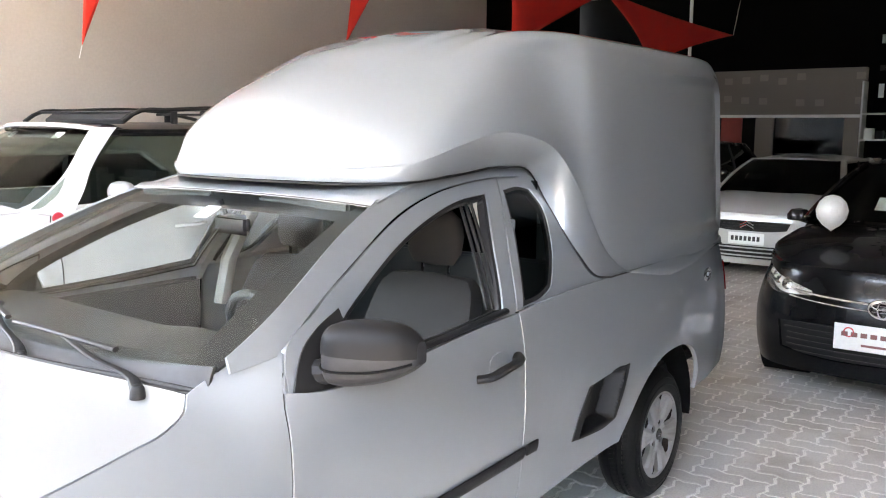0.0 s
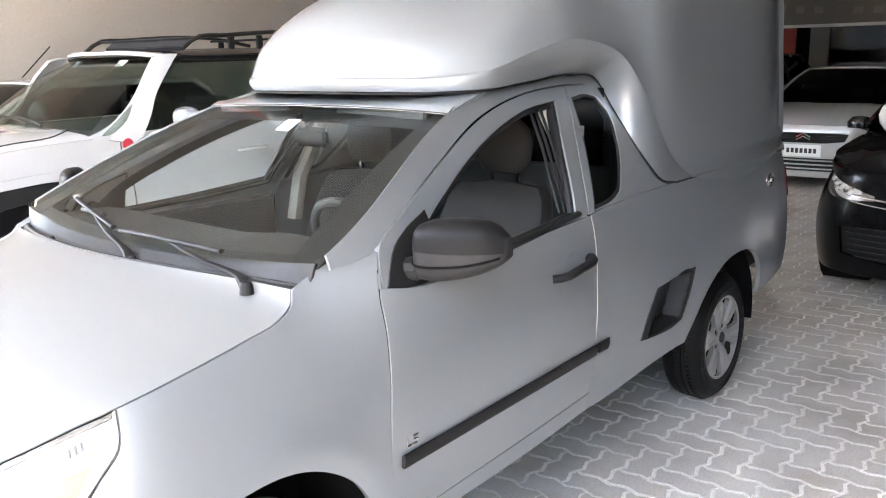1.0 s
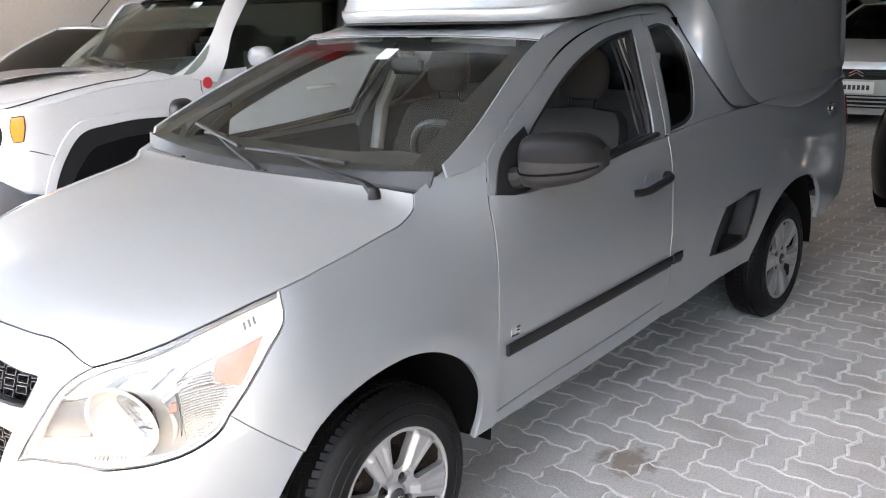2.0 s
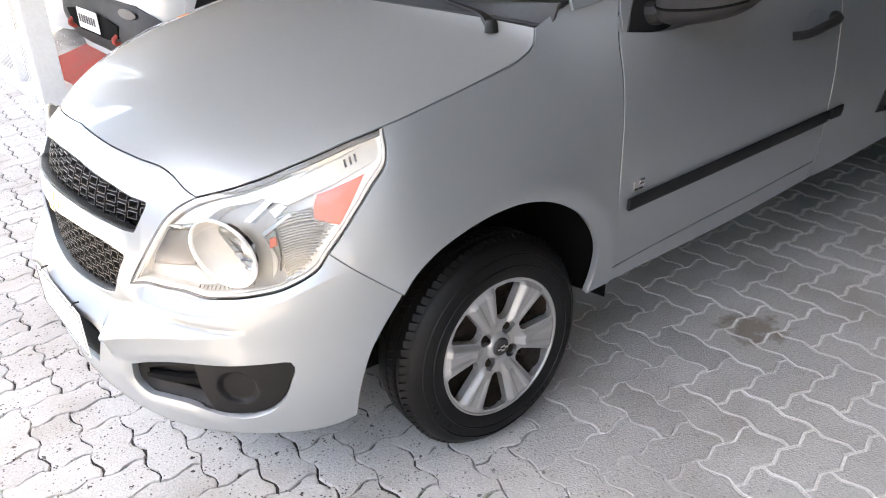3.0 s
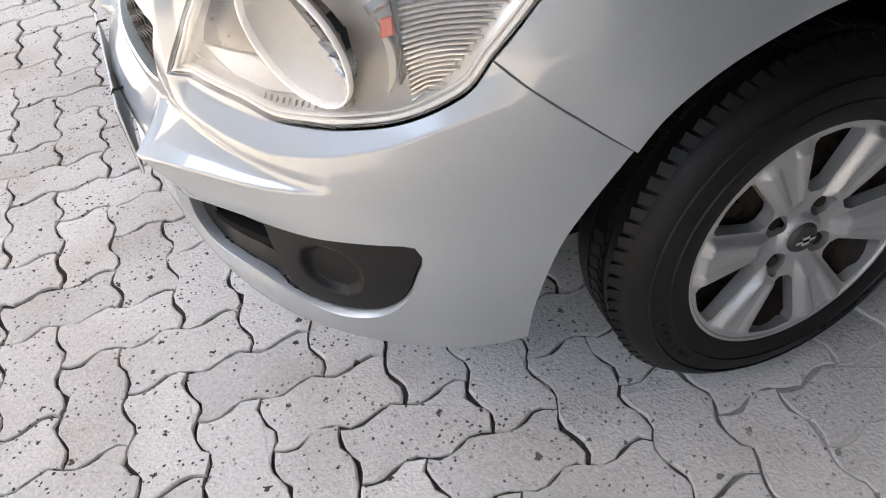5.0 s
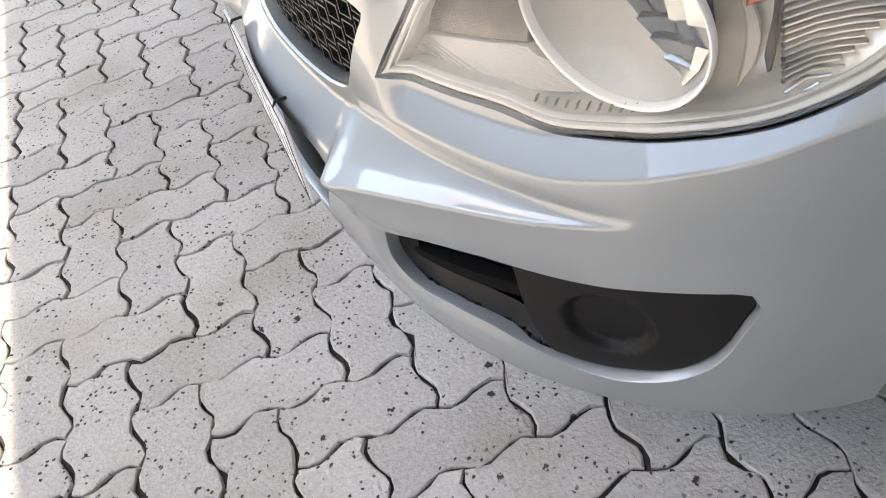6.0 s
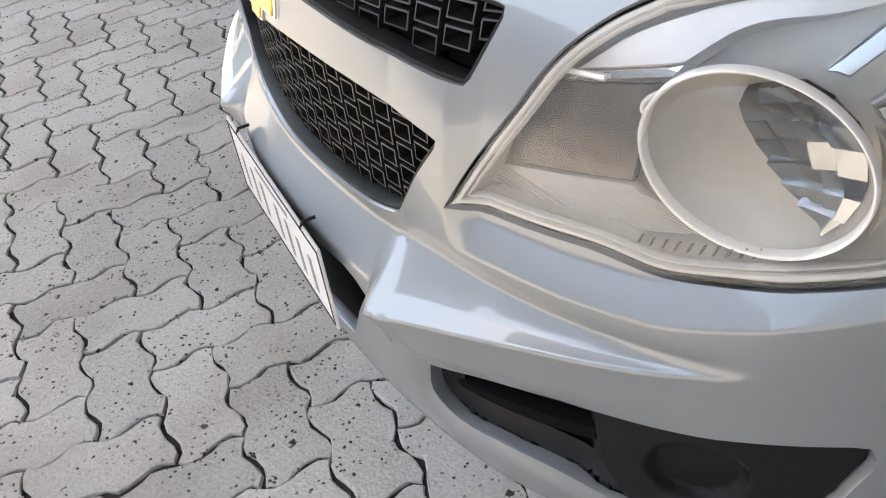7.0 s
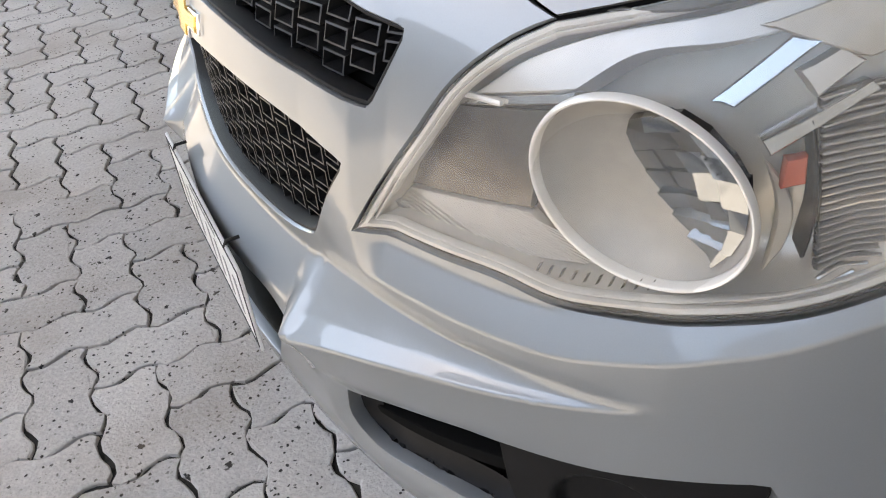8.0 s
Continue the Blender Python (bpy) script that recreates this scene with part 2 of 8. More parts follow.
BALLOON_RED = material("balloon_red", (0.75, 0.06, 0.03), 0.25, vary=0.05)
GOLD = material("gold_emblem", (0.75, 0.50, 0.16), 0.22, metal=0.9, vary=0.08)
STREET = material("street_asphalt", (0.12, 0.119, 0.117), 0.9, vary=0.2, big=0.6, grain=25, bump=0.2, bscale=60)
ACROSS_WALL = material("across_wall_render", (0.22, 0.222, 0.225), 0.85, vary=0.12, big=0.5, grain=12)
FAR_WALL = material("far_wall_render", (0.30, 0.305, 0.305), 0.85, vary=0.12, big=0.5, grain=12)
LAMP_GLOW = material("lamp_diffuser", (0.85, 0.85, 0.83), 0.5, vary=0.02)
LAMP_GLOW.node_tree.nodes["Principled BSDF"].inputs["Emission Color"].default_value = (1.0, 0.97, 0.93, 1)
LAMP_GLOW.node_tree.nodes["Principled BSDF"].inputs["Emission Strength"].default_value = 0.12
PAVER = paver_material()
JOINT = joint_material()


# ---- building helpers ----
def make(name, verts, faces, mat, parent=None, label="", smooth=True, sharp=None):
    me = bpy.data.meshes.new(name)
    me.from_pydata([tuple(map(float, v)) for v in verts], [], faces)
    me.materials.append(mat)
    if smooth:
        me.shade_smooth()
        if sharp is not None:
            me.set_sharp_from_angle(angle=radians(sharp))
    me.update()
    ob = new(name, me)
    if parent is not None:
        ob.parent = parent
    if label:
        ob["label"] = label
    return ob


def part(name, bm, mat, parent, label="", sharp=35):
    me = bpy.data.meshes.new(name)
    bm.to_mesh(me)
    bm.free()
    me.materials.append(mat)
    me.shade_smooth()
    me.set_sharp_from_angle(angle=radians(sharp))
    ob = new(name, me)
    if parent is not None:
        ob.parent = parent
    if label:
        ob["label"] = label
    return ob


def thing(name, label, category, at=(0, 0, 0), turn=0.0, group=""):
    ob = new(name)
    ob.empty_display_size = 0.1
    ob.matrix_basis = pose(*at, 0, 0, turn)
    return tagged(ob, label, category, group)


def block(lo, hi, bevel=0.0, m=None):
    """A box from corner lo to corner hi, its edges rounded."""
    bm = bmesh.new()
    bmesh.ops.create_cube(bm, size=1)
    size, mid = [b - a for a, b in zip(lo, hi)], [(a + b) / 2 for a, b in zip(lo, hi)]
    bmesh.ops.transform(bm, matrix=Matrix.Translation(mid) @ Matrix.Diagonal((*size, 1)), verts=bm.verts)
    if bevel:
        bmesh.ops.bevel(bm, geom=bm.edges[:], offset=bevel, segments=2, affect="EDGES", clamp_overlap=True)
    if m is not None:
        bmesh.ops.transform(bm, matrix=m, verts=bm.verts)
    return bm


def joined(*bms):
    """One bmesh out of several."""
    out = bms[0]
    for bm in bms[1:]:
        me = bpy.data.meshes.new("tmp")
        bm.to_mesh(me)
        bm.free()
        out.from_mesh(me)
        bpy.data.meshes.remove(me)
    return out


def lathe(profile, n=48, m=None, closed=False):
    """Turns (radius, height) points round the z axis."""
    bm = bmesh.new()
    rings = []
    for r, h in profile:
        if r < 1e-6:
            rings.append([bm.verts.new((0, 0, h))])
        else:
            rings.append([bm.verts.new((r * math.cos(2 * math.pi * k / n), r * math.sin(2 * math.pi * k / n), h)) for k in range(n)])
    pairs = list(zip(rings, rings[1:])) + ([(rings[-1], rings[0])] if closed else [])
    for a, b in pairs:
        for k in range(n):
            j = (k + 1) % n
            if len(a) == 1 and len(b) == 1:
                continue
            if len(a) == 1:
                bm.faces.new((a[0], b[j], b[k]))
            elif len(b) == 1:
                bm.faces.new((a[k], a[j], b[0]))
            else:
                bm.faces.new((a[k], a[j], b[j], b[k]))
    bmesh.ops.recalc_face_normals(bm, faces=bm.faces[:])
    if m is not None:
        bmesh.ops.transform(bm, matrix=m, verts=bm.verts)
    return bm


def tube(points, radius, n=8, flat=1.0):
    """A round bar along points, capped; flat squeezes it in its local second axis."""
    pts = [Vector(p) for p in points]
    bm = bmesh.new()
    rings = []
    side = None
    for i, p in enumerate(pts):
        d = (pts[min(i + 1, len(pts) - 1)] - pts[max(i - 1, 0)]).normalized()
        ref = Vector((0, 0, 1)) if abs(d.z) < 0.9 else Vector((1, 0, 0))
        u = d.cross(ref).normalized() if side is None else (side - d * side.dot(d)).normalized()
        side = u
        v = d.cross(u)
        r = radius[i] if isinstance(radius, (list, tuple)) else radius
        rings.append([bm.verts.new(p + u * r * math.cos(2 * math.pi * k / n) + v * r * flat * math.sin(2 * math.pi * k / n)) for k in range(n)])
    for a, b in zip(rings, rings[1:]):
        for k in range(n):
            bm.faces.new((a[k], a[(k + 1) % n], b[(k + 1) % n], b[k]))
    bm.faces.new(rings[0][::-1])
    bm.faces.new(rings[-1])
    bmesh.ops.recalc_face_normals(bm, faces=bm.faces[:])
    return bm


def spline(knots, vals, u):
    """A smooth curve through vals at knots, read at u."""
    knots, v, u = np.asarray(knots, float), np.asarray(vals, float), np.asarray(u, float)
    m = np.gradient(v, knots, axis=0)
    i = np.clip(np.searchsorted(knots, u) - 1, 0, len(knots) - 2)
    h = knots[i + 1] - knots[i]
    t = np.clip((u - knots[i]) / h, 0, 1)
    t = t.reshape(t.shape + (1,) * (v.ndim - 1))
    h = h.reshape(t.shape)
    return (2 * t**3 - 3 * t**2 + 1) * v[i] + (t**3 - 2 * t**2 + t) * h * m[i] + (-2 * t**3 + 3 * t**2) * v[i + 1] + (t**3 - t**2) * h * m[i + 1]


def curve(points, n=24):
    """n points evenly along a smooth curve through the given ones."""
    p = np.asarray(points, float)
    if len(p) < 3:
        return p[0] + (p[-1] - p[0]) * np.linspace(0, 1, n)[:, None]
    k = np.r_[0, np.cumsum(np.linalg.norm(np.diff(p, axis=0), axis=1))]
    return spline(k, p, np.linspace(0, k[-1], n))


def outline(*runs, step=0.02):
    """A closed outline of smooth runs that meet at corners; each run starts where the last one ended."""
    out = []
    for i, run in enumerate(runs):
        nxt = runs[(i + 1) % len(runs)][0]
        pts = list(run) + [nxt] if tuple(run[-1]) != tuple(nxt) else list(run)
        length = sum(math.dist(a, b) for a, b in zip(pts, pts[1:]))
        out.append(curve(pts, max(2, int(length / step) + 2))[:-1])
    return np.concatenate(out)


def inside(poly, pts):
    x, y = pts[:, 0], pts[:, 1]
    res = np.zeros(len(pts), bool)
    for (ax, ay), (bx, by) in zip(poly, np.roll(poly, -1, axis=0)):
        if ay == by:
            continue
        hit = ((ay > y) != (by > y)) & (x < (bx - ax) * (y - ay) / (by - ay) + ax)
        res ^= hit
    return res


def shrunk(poly, d):
    """The outline moved inwards by d."""
    p = np.asarray(poly, float)
    nxt, prv = np.roll(p, -1, axis=0), np.roll(p, 1, axis=0)
    area = 0.5 * np.sum(p[:, 0] * nxt[:, 1] - nxt[:, 0] * p[:, 1])
    e = nxt - prv
    e /= np.linalg.norm(e, axis=1, keepdims=True) + 1e-12
    nrm = np.stack([-e[:, 1], e[:, 0]], 1) * np.sign(area)
    return p + d * nrm


def panel(name, edge, lift, mat, parent, holes=(), step=0.022, gap=0.002, depth=0.014, mirror=False, label="", flange=True, flip=False, creases=()):
    """A skin over an outline in the flat, lifted onto a curved surface, with its edges turned inwards."""
    from mathutils.geometry import delaunay_2d_cdt
    loops = [shrunk(edge, gap)] + [shrunk(h, -0.0005) for h in holes]
    pts, edges = [], []
    for lp in loops:
        k = len(pts)
        pts += [tuple(p) for p in lp]
        edges += [(k + i, k + (i + 1) % len(lp)) for i in range(len(lp))]
    for line in creases:
        line = np.asarray(line, float)
        ok = inside(loops[0], line)
        for h in loops[1:]:
            ok &= ~inside(h, line)
        k = len(pts)
        idx = np.cumsum(ok) - 1 + k
        pts += [tuple(p) for p in line[ok]]
        edges += [(int(idx[i]), int(idx[i + 1])) for i in range(len(line) - 1) if ok[i] and ok[i + 1]]
    rim = np.array(pts)
    lo, hi = rim.min(0), rim.max(0)
    gx, gy = np.meshgrid(np.arange(lo[0], hi[0], step), np.arange(lo[1], hi[1], step))
    g = np.c_[gx.ravel(), gy.ravel()]
    ok = inside(loops[0], g)
    for h in loops[1:]:
        ok &= ~inside(h, g)
    g = g[ok]
    if len(g):
        near = np.concatenate([np.min(np.hypot(c[:, None, 0] - rim[None, :, 0], c[:, None, 1] - rim[None, :, 1]), axis=1) for c in np.array_split(g, max(1, len(g) // 400))])
        g = g[near > 0.45 * step]
    vs, _, fs, *_ = delaunay_2d_cdt([Vector(p) for p in pts] + [Vector(p) for p in g], edges, [], 0, 1e-6)
    v2 = np.array([tuple(v) for v in vs])
    mid = np.array([v2[list(f)].mean(0) for f in fs])
    keep = inside(loops[0], mid)
    for h in loops[1:]:
        keep &= ~inside(h, mid)
    faces = [tuple(f) for f, k in zip(fs, keep) if k]
    faces = [f if (v2[f[1]] - v2[f[0]])[0] * (v2[f[2]] - v2[f[0]])[1] - (v2[f[1]] - v2[f[0]])[1] * (v2[f[2]] - v2[f[0]])[0] > 0 else f[::-1] for f in faces]
    p3 = lift(v2[:, 0], v2[:, 1])
    skin = len(faces)
    if flange:
        e = 1e-3
        du = lift(v2[:, 0] + e, v2[:, 1]) - lift(v2[:, 0] - e, v2[:, 1])
        dv = lift(v2[:, 0], v2[:, 1] + e) - lift(v2[:, 0], v2[:, 1] - e)
        nrm = np.cross(du, dv)
        nrm /= np.linalg.norm(nrm, axis=1, keepdims=True) + 1e-12
        count = {}
        for f in faces:
            for a, b in zip(f, f[1:] + f[:1]):
                count[(min(a, b), max(a, b))] = count.get((min(a, b), max(a, b)), []) + [(a, b)]
        low, away = {}, {}
        verts = [tuple(p) for p in p3]
        sign = -1 if flip else 1
        rims = [v[0] for v in count.values() if len(v) == 1]
        for a, b in rims:
            d = p3[b] - p3[a]
            d = np.cross(d / (np.linalg.norm(d) + 1e-12), nrm[a])
            for w in (a, b):
                away[w] = away.get(w, 0.0) + d
        for a, b in rims:
            for w in (a, b):
                if w not in low:
                    o = away[w] / (np.linalg.norm(away[w]) + 1e-9) * min(0.0014, 0.7 * gap)
                    low[w] = len(verts)
                    verts.append(tuple(p3[w] + o - sign * nrm[w] * min(0.0018, 0.3 * depth)))
                    verts.append(tuple(p3[w] + o - sign * nrm[w] * depth))
            faces.append((b, a, low[a], low[b]))
            faces.append((low[b], low[a], low[a] + 1, low[b] + 1))
    else:
        verts = [tuple(p) for p in p3]
    if flip:
        faces = [f[::-1] for f in faces]
    if mirror:
        verts = [(x, -y, z) for x, y, z in verts]
        faces = [f[::-1] for f in faces]
    skin = len(faces) if not flange else skin
    ob = make(name, verts, faces, mat, parent, label, sharp=38)
    if flange:
        # the skin takes its normals from the surface itself, so that its reflections run clean
        out = nrm * np.array([1, -1, 1]) if mirror else nrm
        me = ob.data
        own = [(0.0, 0.0, 0.0)] * len(me.loops)
        for poly in me.polygons[:skin]:
            side = 1.0
            for li in poly.loop_indices:
                v = out[me.loops[li].vertex_index]
                if li == poly.loop_start:
                    side = 1.0 if Vector(v).dot(poly.normal) > 0 else -1.0
                own[li] = tuple(float(c) * side for c in v)
        me.normals_split_custom_set(own)
    return ob


def sheet(name, grid, mat, parent, label="", thick=0.0, flip=False, mirror=False):
    """A surface over a grid of points (rows, columns, 3), with a thickness behind it."""
    g = np.asarray(grid, float)
    r, c = g.shape[:2]
    if mirror:
        g = g * np.array([1, -1, 1])
        flip = not flip
    verts = [tuple(p) for p in g.reshape(-1, 3)]
    q = lambda i, j: i * c + j
    faces = [(q(i, j), q(i, j + 1), q(i + 1, j + 1), q(i + 1, j)) for i in range(r - 1) for j in range(c - 1)]
    if thick:
        nrm = np.cross(np.gradient(g, axis=1), np.gradient(g, axis=0))
        size = np.linalg.norm(nrm, axis=2, keepdims=True)
        nrm = np.where(size > 1e-6, nrm / (size + 1e-12), 0.0)
        back = g - nrm * (-thick if flip else thick)
        k = len(verts)
        verts += [tuple(p) for p in back.reshape(-1, 3)]
        faces += [tuple(k + i for i in f[::-1]) for f in faces]
        ring = [q(0, j) for j in range(c)] + [q(i, c - 1) for i in range(1, r)] + [q(r - 1, j) for j in range(c - 2, -1, -1)] + [q(i, 0) for i in range(r - 2, 0, -1)]
        faces += [(b, a, k + a, k + b) for a, b in zip(ring, ring[1:] + ring[:1])]
    if flip:
        faces = [f[::-1] for f in faces]
    return make(name, verts, faces, mat, parent, label, sharp=40)


# ---- the place ----
BACK, RIGHT_WALL, LEFT_WALL, EAVE, TALL = -17.0, -7.4, 2.95, 4.16, 4.6


def structure(name, lo, hi, mat, bevel=0.0, label="", category=""):
    ob = part(name, block(lo, hi, bevel), mat, None, label)
    return tagged(ob, label or name.replace("_", " "), category, kind="structure")


structure("ground", (-60, -400, -0.30), (400, 400, -0.075), STREET, label="grey asphalt street and ground")
# the side wall turns near-black behind x = -13.2
structure("wall_right_rear", (BACK, RIGHT_WALL - 0.2, -0.07), (-13.2, RIGHT_WALL, TALL), BLACK_FASCIA, label="near-black rear part of the side wall")
structure("wall_right", (-13.2, RIGHT_WALL - 0.2, -0.07), (0.35, RIGHT_WALL, TALL), WALL_PAINT, label="plain beige painted side wall")
# unseen dark wall, added to darken the pickup's left flank
structure("flank_shade_wall", (BACK, LEFT_WALL, -0.07), (0.6, LEFT_WALL + 0.2, TALL), DARK_WALL, label="unseen dark grey wall added to darken the pickup's left flank")
# unseen grey wall, added so that the fender reflects a neutral fill
structure("fill_wall_left", (-17.0, 8.0, -0.07), (9.0, 8.2, TALL), FAR_WALL, label="unseen grey wall added as neutral fill for the left side")
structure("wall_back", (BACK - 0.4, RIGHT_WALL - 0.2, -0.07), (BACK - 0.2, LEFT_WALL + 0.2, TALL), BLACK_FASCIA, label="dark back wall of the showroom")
structure("ceiling", (BACK - 0.4, RIGHT_WALL - 0.2, TALL), (EAVE, 6.2, TALL + 0.25), CEILING_PAINT, label="plain grey showroom ceiling")
# unseen wall; its height is set to shape the low sky in front
structure("unseen_wall_across", (13.0, -40, -0.07), (13.3, 40, 6.0), ACROSS_WALL, label="unseen wall across the street that limits the low sky")


def pavers():
    """Wavy two-to-one pavers in herringbone: half of the pieces lie along x, half along y."""
    along, across, origin = np.array([0.1171, -0.0037]), np.array([0.0063, 0.1214]), np.array([0.9043, -0.1614])
    wave_a, wave_b = 0.085, 0.090
    rng = np.random.default_rng(4)

    def rim(w, h, n, d):
        out = [(q / n, 0.0) for q in range(w * n)] + [(w, q / n) for q in range(h * n)] + [(w - q / n, h) for q in range(w * n)] + [(0.0, h - q / n) for q in range(h * n)]
        p = np.array(out, float)
        p = np.stack([p[:, 0] + wave_a * np.sin(2 * np.pi * p[:, 1]), p[:, 1] - wave_b * np.sin(2 * np.pi * p[:, 0])], 1)
        return shrunk(p[:, :1] * along + p[:, 1:] * across, d)

    def shape(w, h, n, joint, worn):
        top, edge = rim(w, h, n, joint / 2 + worn), rim(w, h, n, joint / 2)
        k = len(top)
        v = [(x, y, 0.0) for x, y in top] + [(x, y, -worn) for x, y in edge] + [(x, y, -0.03) for x, y in edge]
        f = [tuple(range(k))]
        for a in (0, k):
            f += [(a + k + q, a + k + (q + 1) % k, a + (q + 1) % k, a + q) for q in range(k)]
        return np.array(v), f

    # the bed: sand swept flush into the joints indoors, washed out of them towards the street
    gx, gy = np.concatenate([[BACK - 0.2, -8.0, -4.0, -2.0, -1.0], np.arange(-0.6, 1.4, 0.05), [6.0]]), np.concatenate([[RIGHT_WALL, -4.0], np.arange(-2.0, 2.6, 0.1), [6.0]])
    top = [(x, y, -0.0030 - 0.0048 * float(np.clip((x + 0.15 + 0.25 * math.sin(3.1 * y) * math.sin(2.3 * x + y)) / 0.75, 0, 1))) for x in gx for y in gy]
    w = len(gy)
    quads = [(i * w + j, (i + 1) * w + j, (i + 1) * w + j + 1, i * w + j + 1) for i in range(len(gx) - 1) for j in range(w - 1)]
    bed = make("pavement", top, quads, JOINT, smooth=True)
    tagged(bed, "wavy herringbone grey concrete pavers with sandy joints", kind="structure")
    near_shapes = []
    for w, h in ((2, 1), (1, 2)):
        v, f = shape(w, h, 6, 0.0060, 0.0022)
        row = []
        for q in range(5):
            u = v.copy()
            chip = rng.normal(0, 0.0017, (len(v) // 3, 2))
            u[:, :2] += np.concatenate([chip * 1.7, chip, chip])
            u[: len(v) // 3, 2] += rng.normal(0, 0.0005, len(v) // 3)
            me = bpy.data.meshes.new("paver")
            me.from_pydata([tuple(p) for p in u], [], f)
            me.materials.append(PAVER)
            me.update()
            row.append(me)
        near_shapes.append(row)
    cells = []
    for i in range(-155, 44):
        for j in range(-62, 52):
            kind = {2: 0, 0: 1}.get((i + j) % 4)
            if kind is None:
                continue
            p = origin + along * i + across * j
            if BACK < p[0] < 5.7 and RIGHT_WALL + 0.1 < p[1] < 5.7:
                cells.append((p[0], p[1], kind))
    cells = np.array(cells)
    order = np.argsort(np.hypot((cells[:, 0] - 0.95) / 1.25, (cells[:, 1] - 0.25) / 0.9))
    for k in order[:300]:
        x, y, kind = cells[k]
        ob = new("paver", near_shapes[int(kind)][int(rng.integers(5))])
        ob.parent = bed
        ob.matrix_basis = pose(x, y, float(np.clip(rng.normal(0, 0.0008), -0.001, 0.0015)), rng.normal(0, 0.25), rng.normal(0, 0.28), rng.normal(0, 0.25))
    allv, allf, count = [], [], 0
    for kind, (w, h) in enumerate(((2, 1), (1, 2))):
        # deep in the showroom joints are widened, for spilled sand and to fit the camera's view
        for joint, x0, x1 in ((0.0082, -1.6, 9.0), (0.0145, -99.0, -1.6)):
            v, f = shape(w, h, 4, joint, 0.0032)
            rest = [k for k in order[300:] if cells[k, 2] == kind and x0 <= cells[k, 0] < x1]
            allv.append((v[None] + np.c_[cells[rest][:, :2], np.clip(rng.normal(0, 0.0006, len(rest)), -0.001, 0.001)][:, None, :]).reshape(-1, 3))
            allf += [tuple(q + count + len(v) * k for q in face) for k in range(len(rest)) for face in f]
            count += len(v) * len(rest)
    ob = make("pavers", np.concatenate(allv), allf, PAVER, bed, smooth=False)
    tagged(ob, "grey concrete pavers further off", "", kind="stuff")


pavers()


# ---- the silver pickup: its surface ----
PLAN = [(0.858, -0.14), (0.868, 0.0), (0.858, 0.14), (0.835, 0.28), (0.795, 0.42), (0.735, 0.54), (0.66, 0.635), (0.56, 0.718), (0.45, 0.776), (0.314, 0.823), (0.10, 0.846), (-0.42, 0.853), (-1.0, 0.855), (-1.6, 0.855), (-2.2, 0.855), (-2.8, 0.853), (-3.3, 0.835), (-3.48, 0.80), (-3.58, 0.70)]
PLAN_XY = np.array(PLAN)
PLAN_S = np.cumsum(np.r_[0, np.hypot(*np.diff(PLAN_XY, axis=0).T)])
PLAN_S = PLAN_S - PLAN_S[1]
LEVELS = [0.16, 0.24, 0.32, 0.42, 0.50, 0.59, 0.72, 0.84, 0.95, 1.09, 1.20]
STATIONS = [0.0, 0.30, 0.45, 0.62, 0.86, 1.12, 1.45, 1.62, 1.83, 2.30, 3.6, 4.6]
INSETS = np.array([
    [0.06, 0.02, 0.0, -0.004, 0.0, 0.0, 0.004, 0.052, 0.172, 0.36, 0.51],
    [0.06, 0.02, 0.0, -0.004, 0.0, 0.0, 0.010, 0.060, 0.182, 0.36, 0.51],
    [0.06, 0.02, 0.0, -0.004, 0.0, 0.0, 0.026, 0.088, 0.216, 0.38, 0.53],
    [0.06, 0.02, 0.0, -0.003, 0.0, 0.002, 0.026, 0.097, 0.192, 0.335, 0.445],
    [0.05, 0.02, 0.003, -0.003, 0.0, 0.001, 0.016, 0.065, 0.135, 0.26, 0.36],
    [0.05, 0.025, 0.01, 0.0, 0.0, 0.0, 0.008, 0.040, 0.088, 0.21, 0.32],
    [0.05, 0.04, 0.025, 0.01, 0.003, 0.0, 0.0, 0.025, 0.065, 0.155, 0.24],
    [0.06, 0.05, 0.04, 0.02, 0.006, 0.0, -0.002, 0.014, 0.048, 0.130, 0.20],
    [0.06, 0.05, 0.045, 0.027, 0.009, 0.0, -0.005, 0.002, 0.018, 0.046, 0.105],
    [0.06, 0.05, 0.045, 0.028, 0.01, 0.0, -0.006, 0.0, 0.010, 0.030, 0.070],
    [0.06, 0.05, 0.045, 0.028, 0.01, 0.0, -0.006, 0.0, 0.012, 0.040, 0.075],
    [0.06, 0.05, 0.045, 0.028, 0.01, 0.0, 0.0, 0.006, 0.018, 0.045, 0.080]])


C3 = [0.0, 0.27, 0.297, 0.35, 0.40, 0.46, 0.515, 0.595, 0.665, 0.72], [0.475, 0.470, 0.456, 0.477, 0.491, 0.506, 0.516, 0.523, 0.529, 0.538]
C2 = [0.0, 0.30, 0.38, 0.44, 0.57, 0.72], [0.528, 0.530, 0.545, 0.545, 0.546, 0.546]
C1 = [0.27, 0.36, 0.46, 0.55, 0.63, 0.72, 0.80, 0.87, 0.95], [0.548, 0.566, 0.573, 0.573, 0.573, 0.593, 0.613, 0.642, 0.67]


def crease(line, s):
    """Height of a crease in the bumper, smoothed a little."""
    return sum(np.interp(s + e, *line) for e in (-0.02, -0.01, 0.0, 0.01, 0.02)) / 5


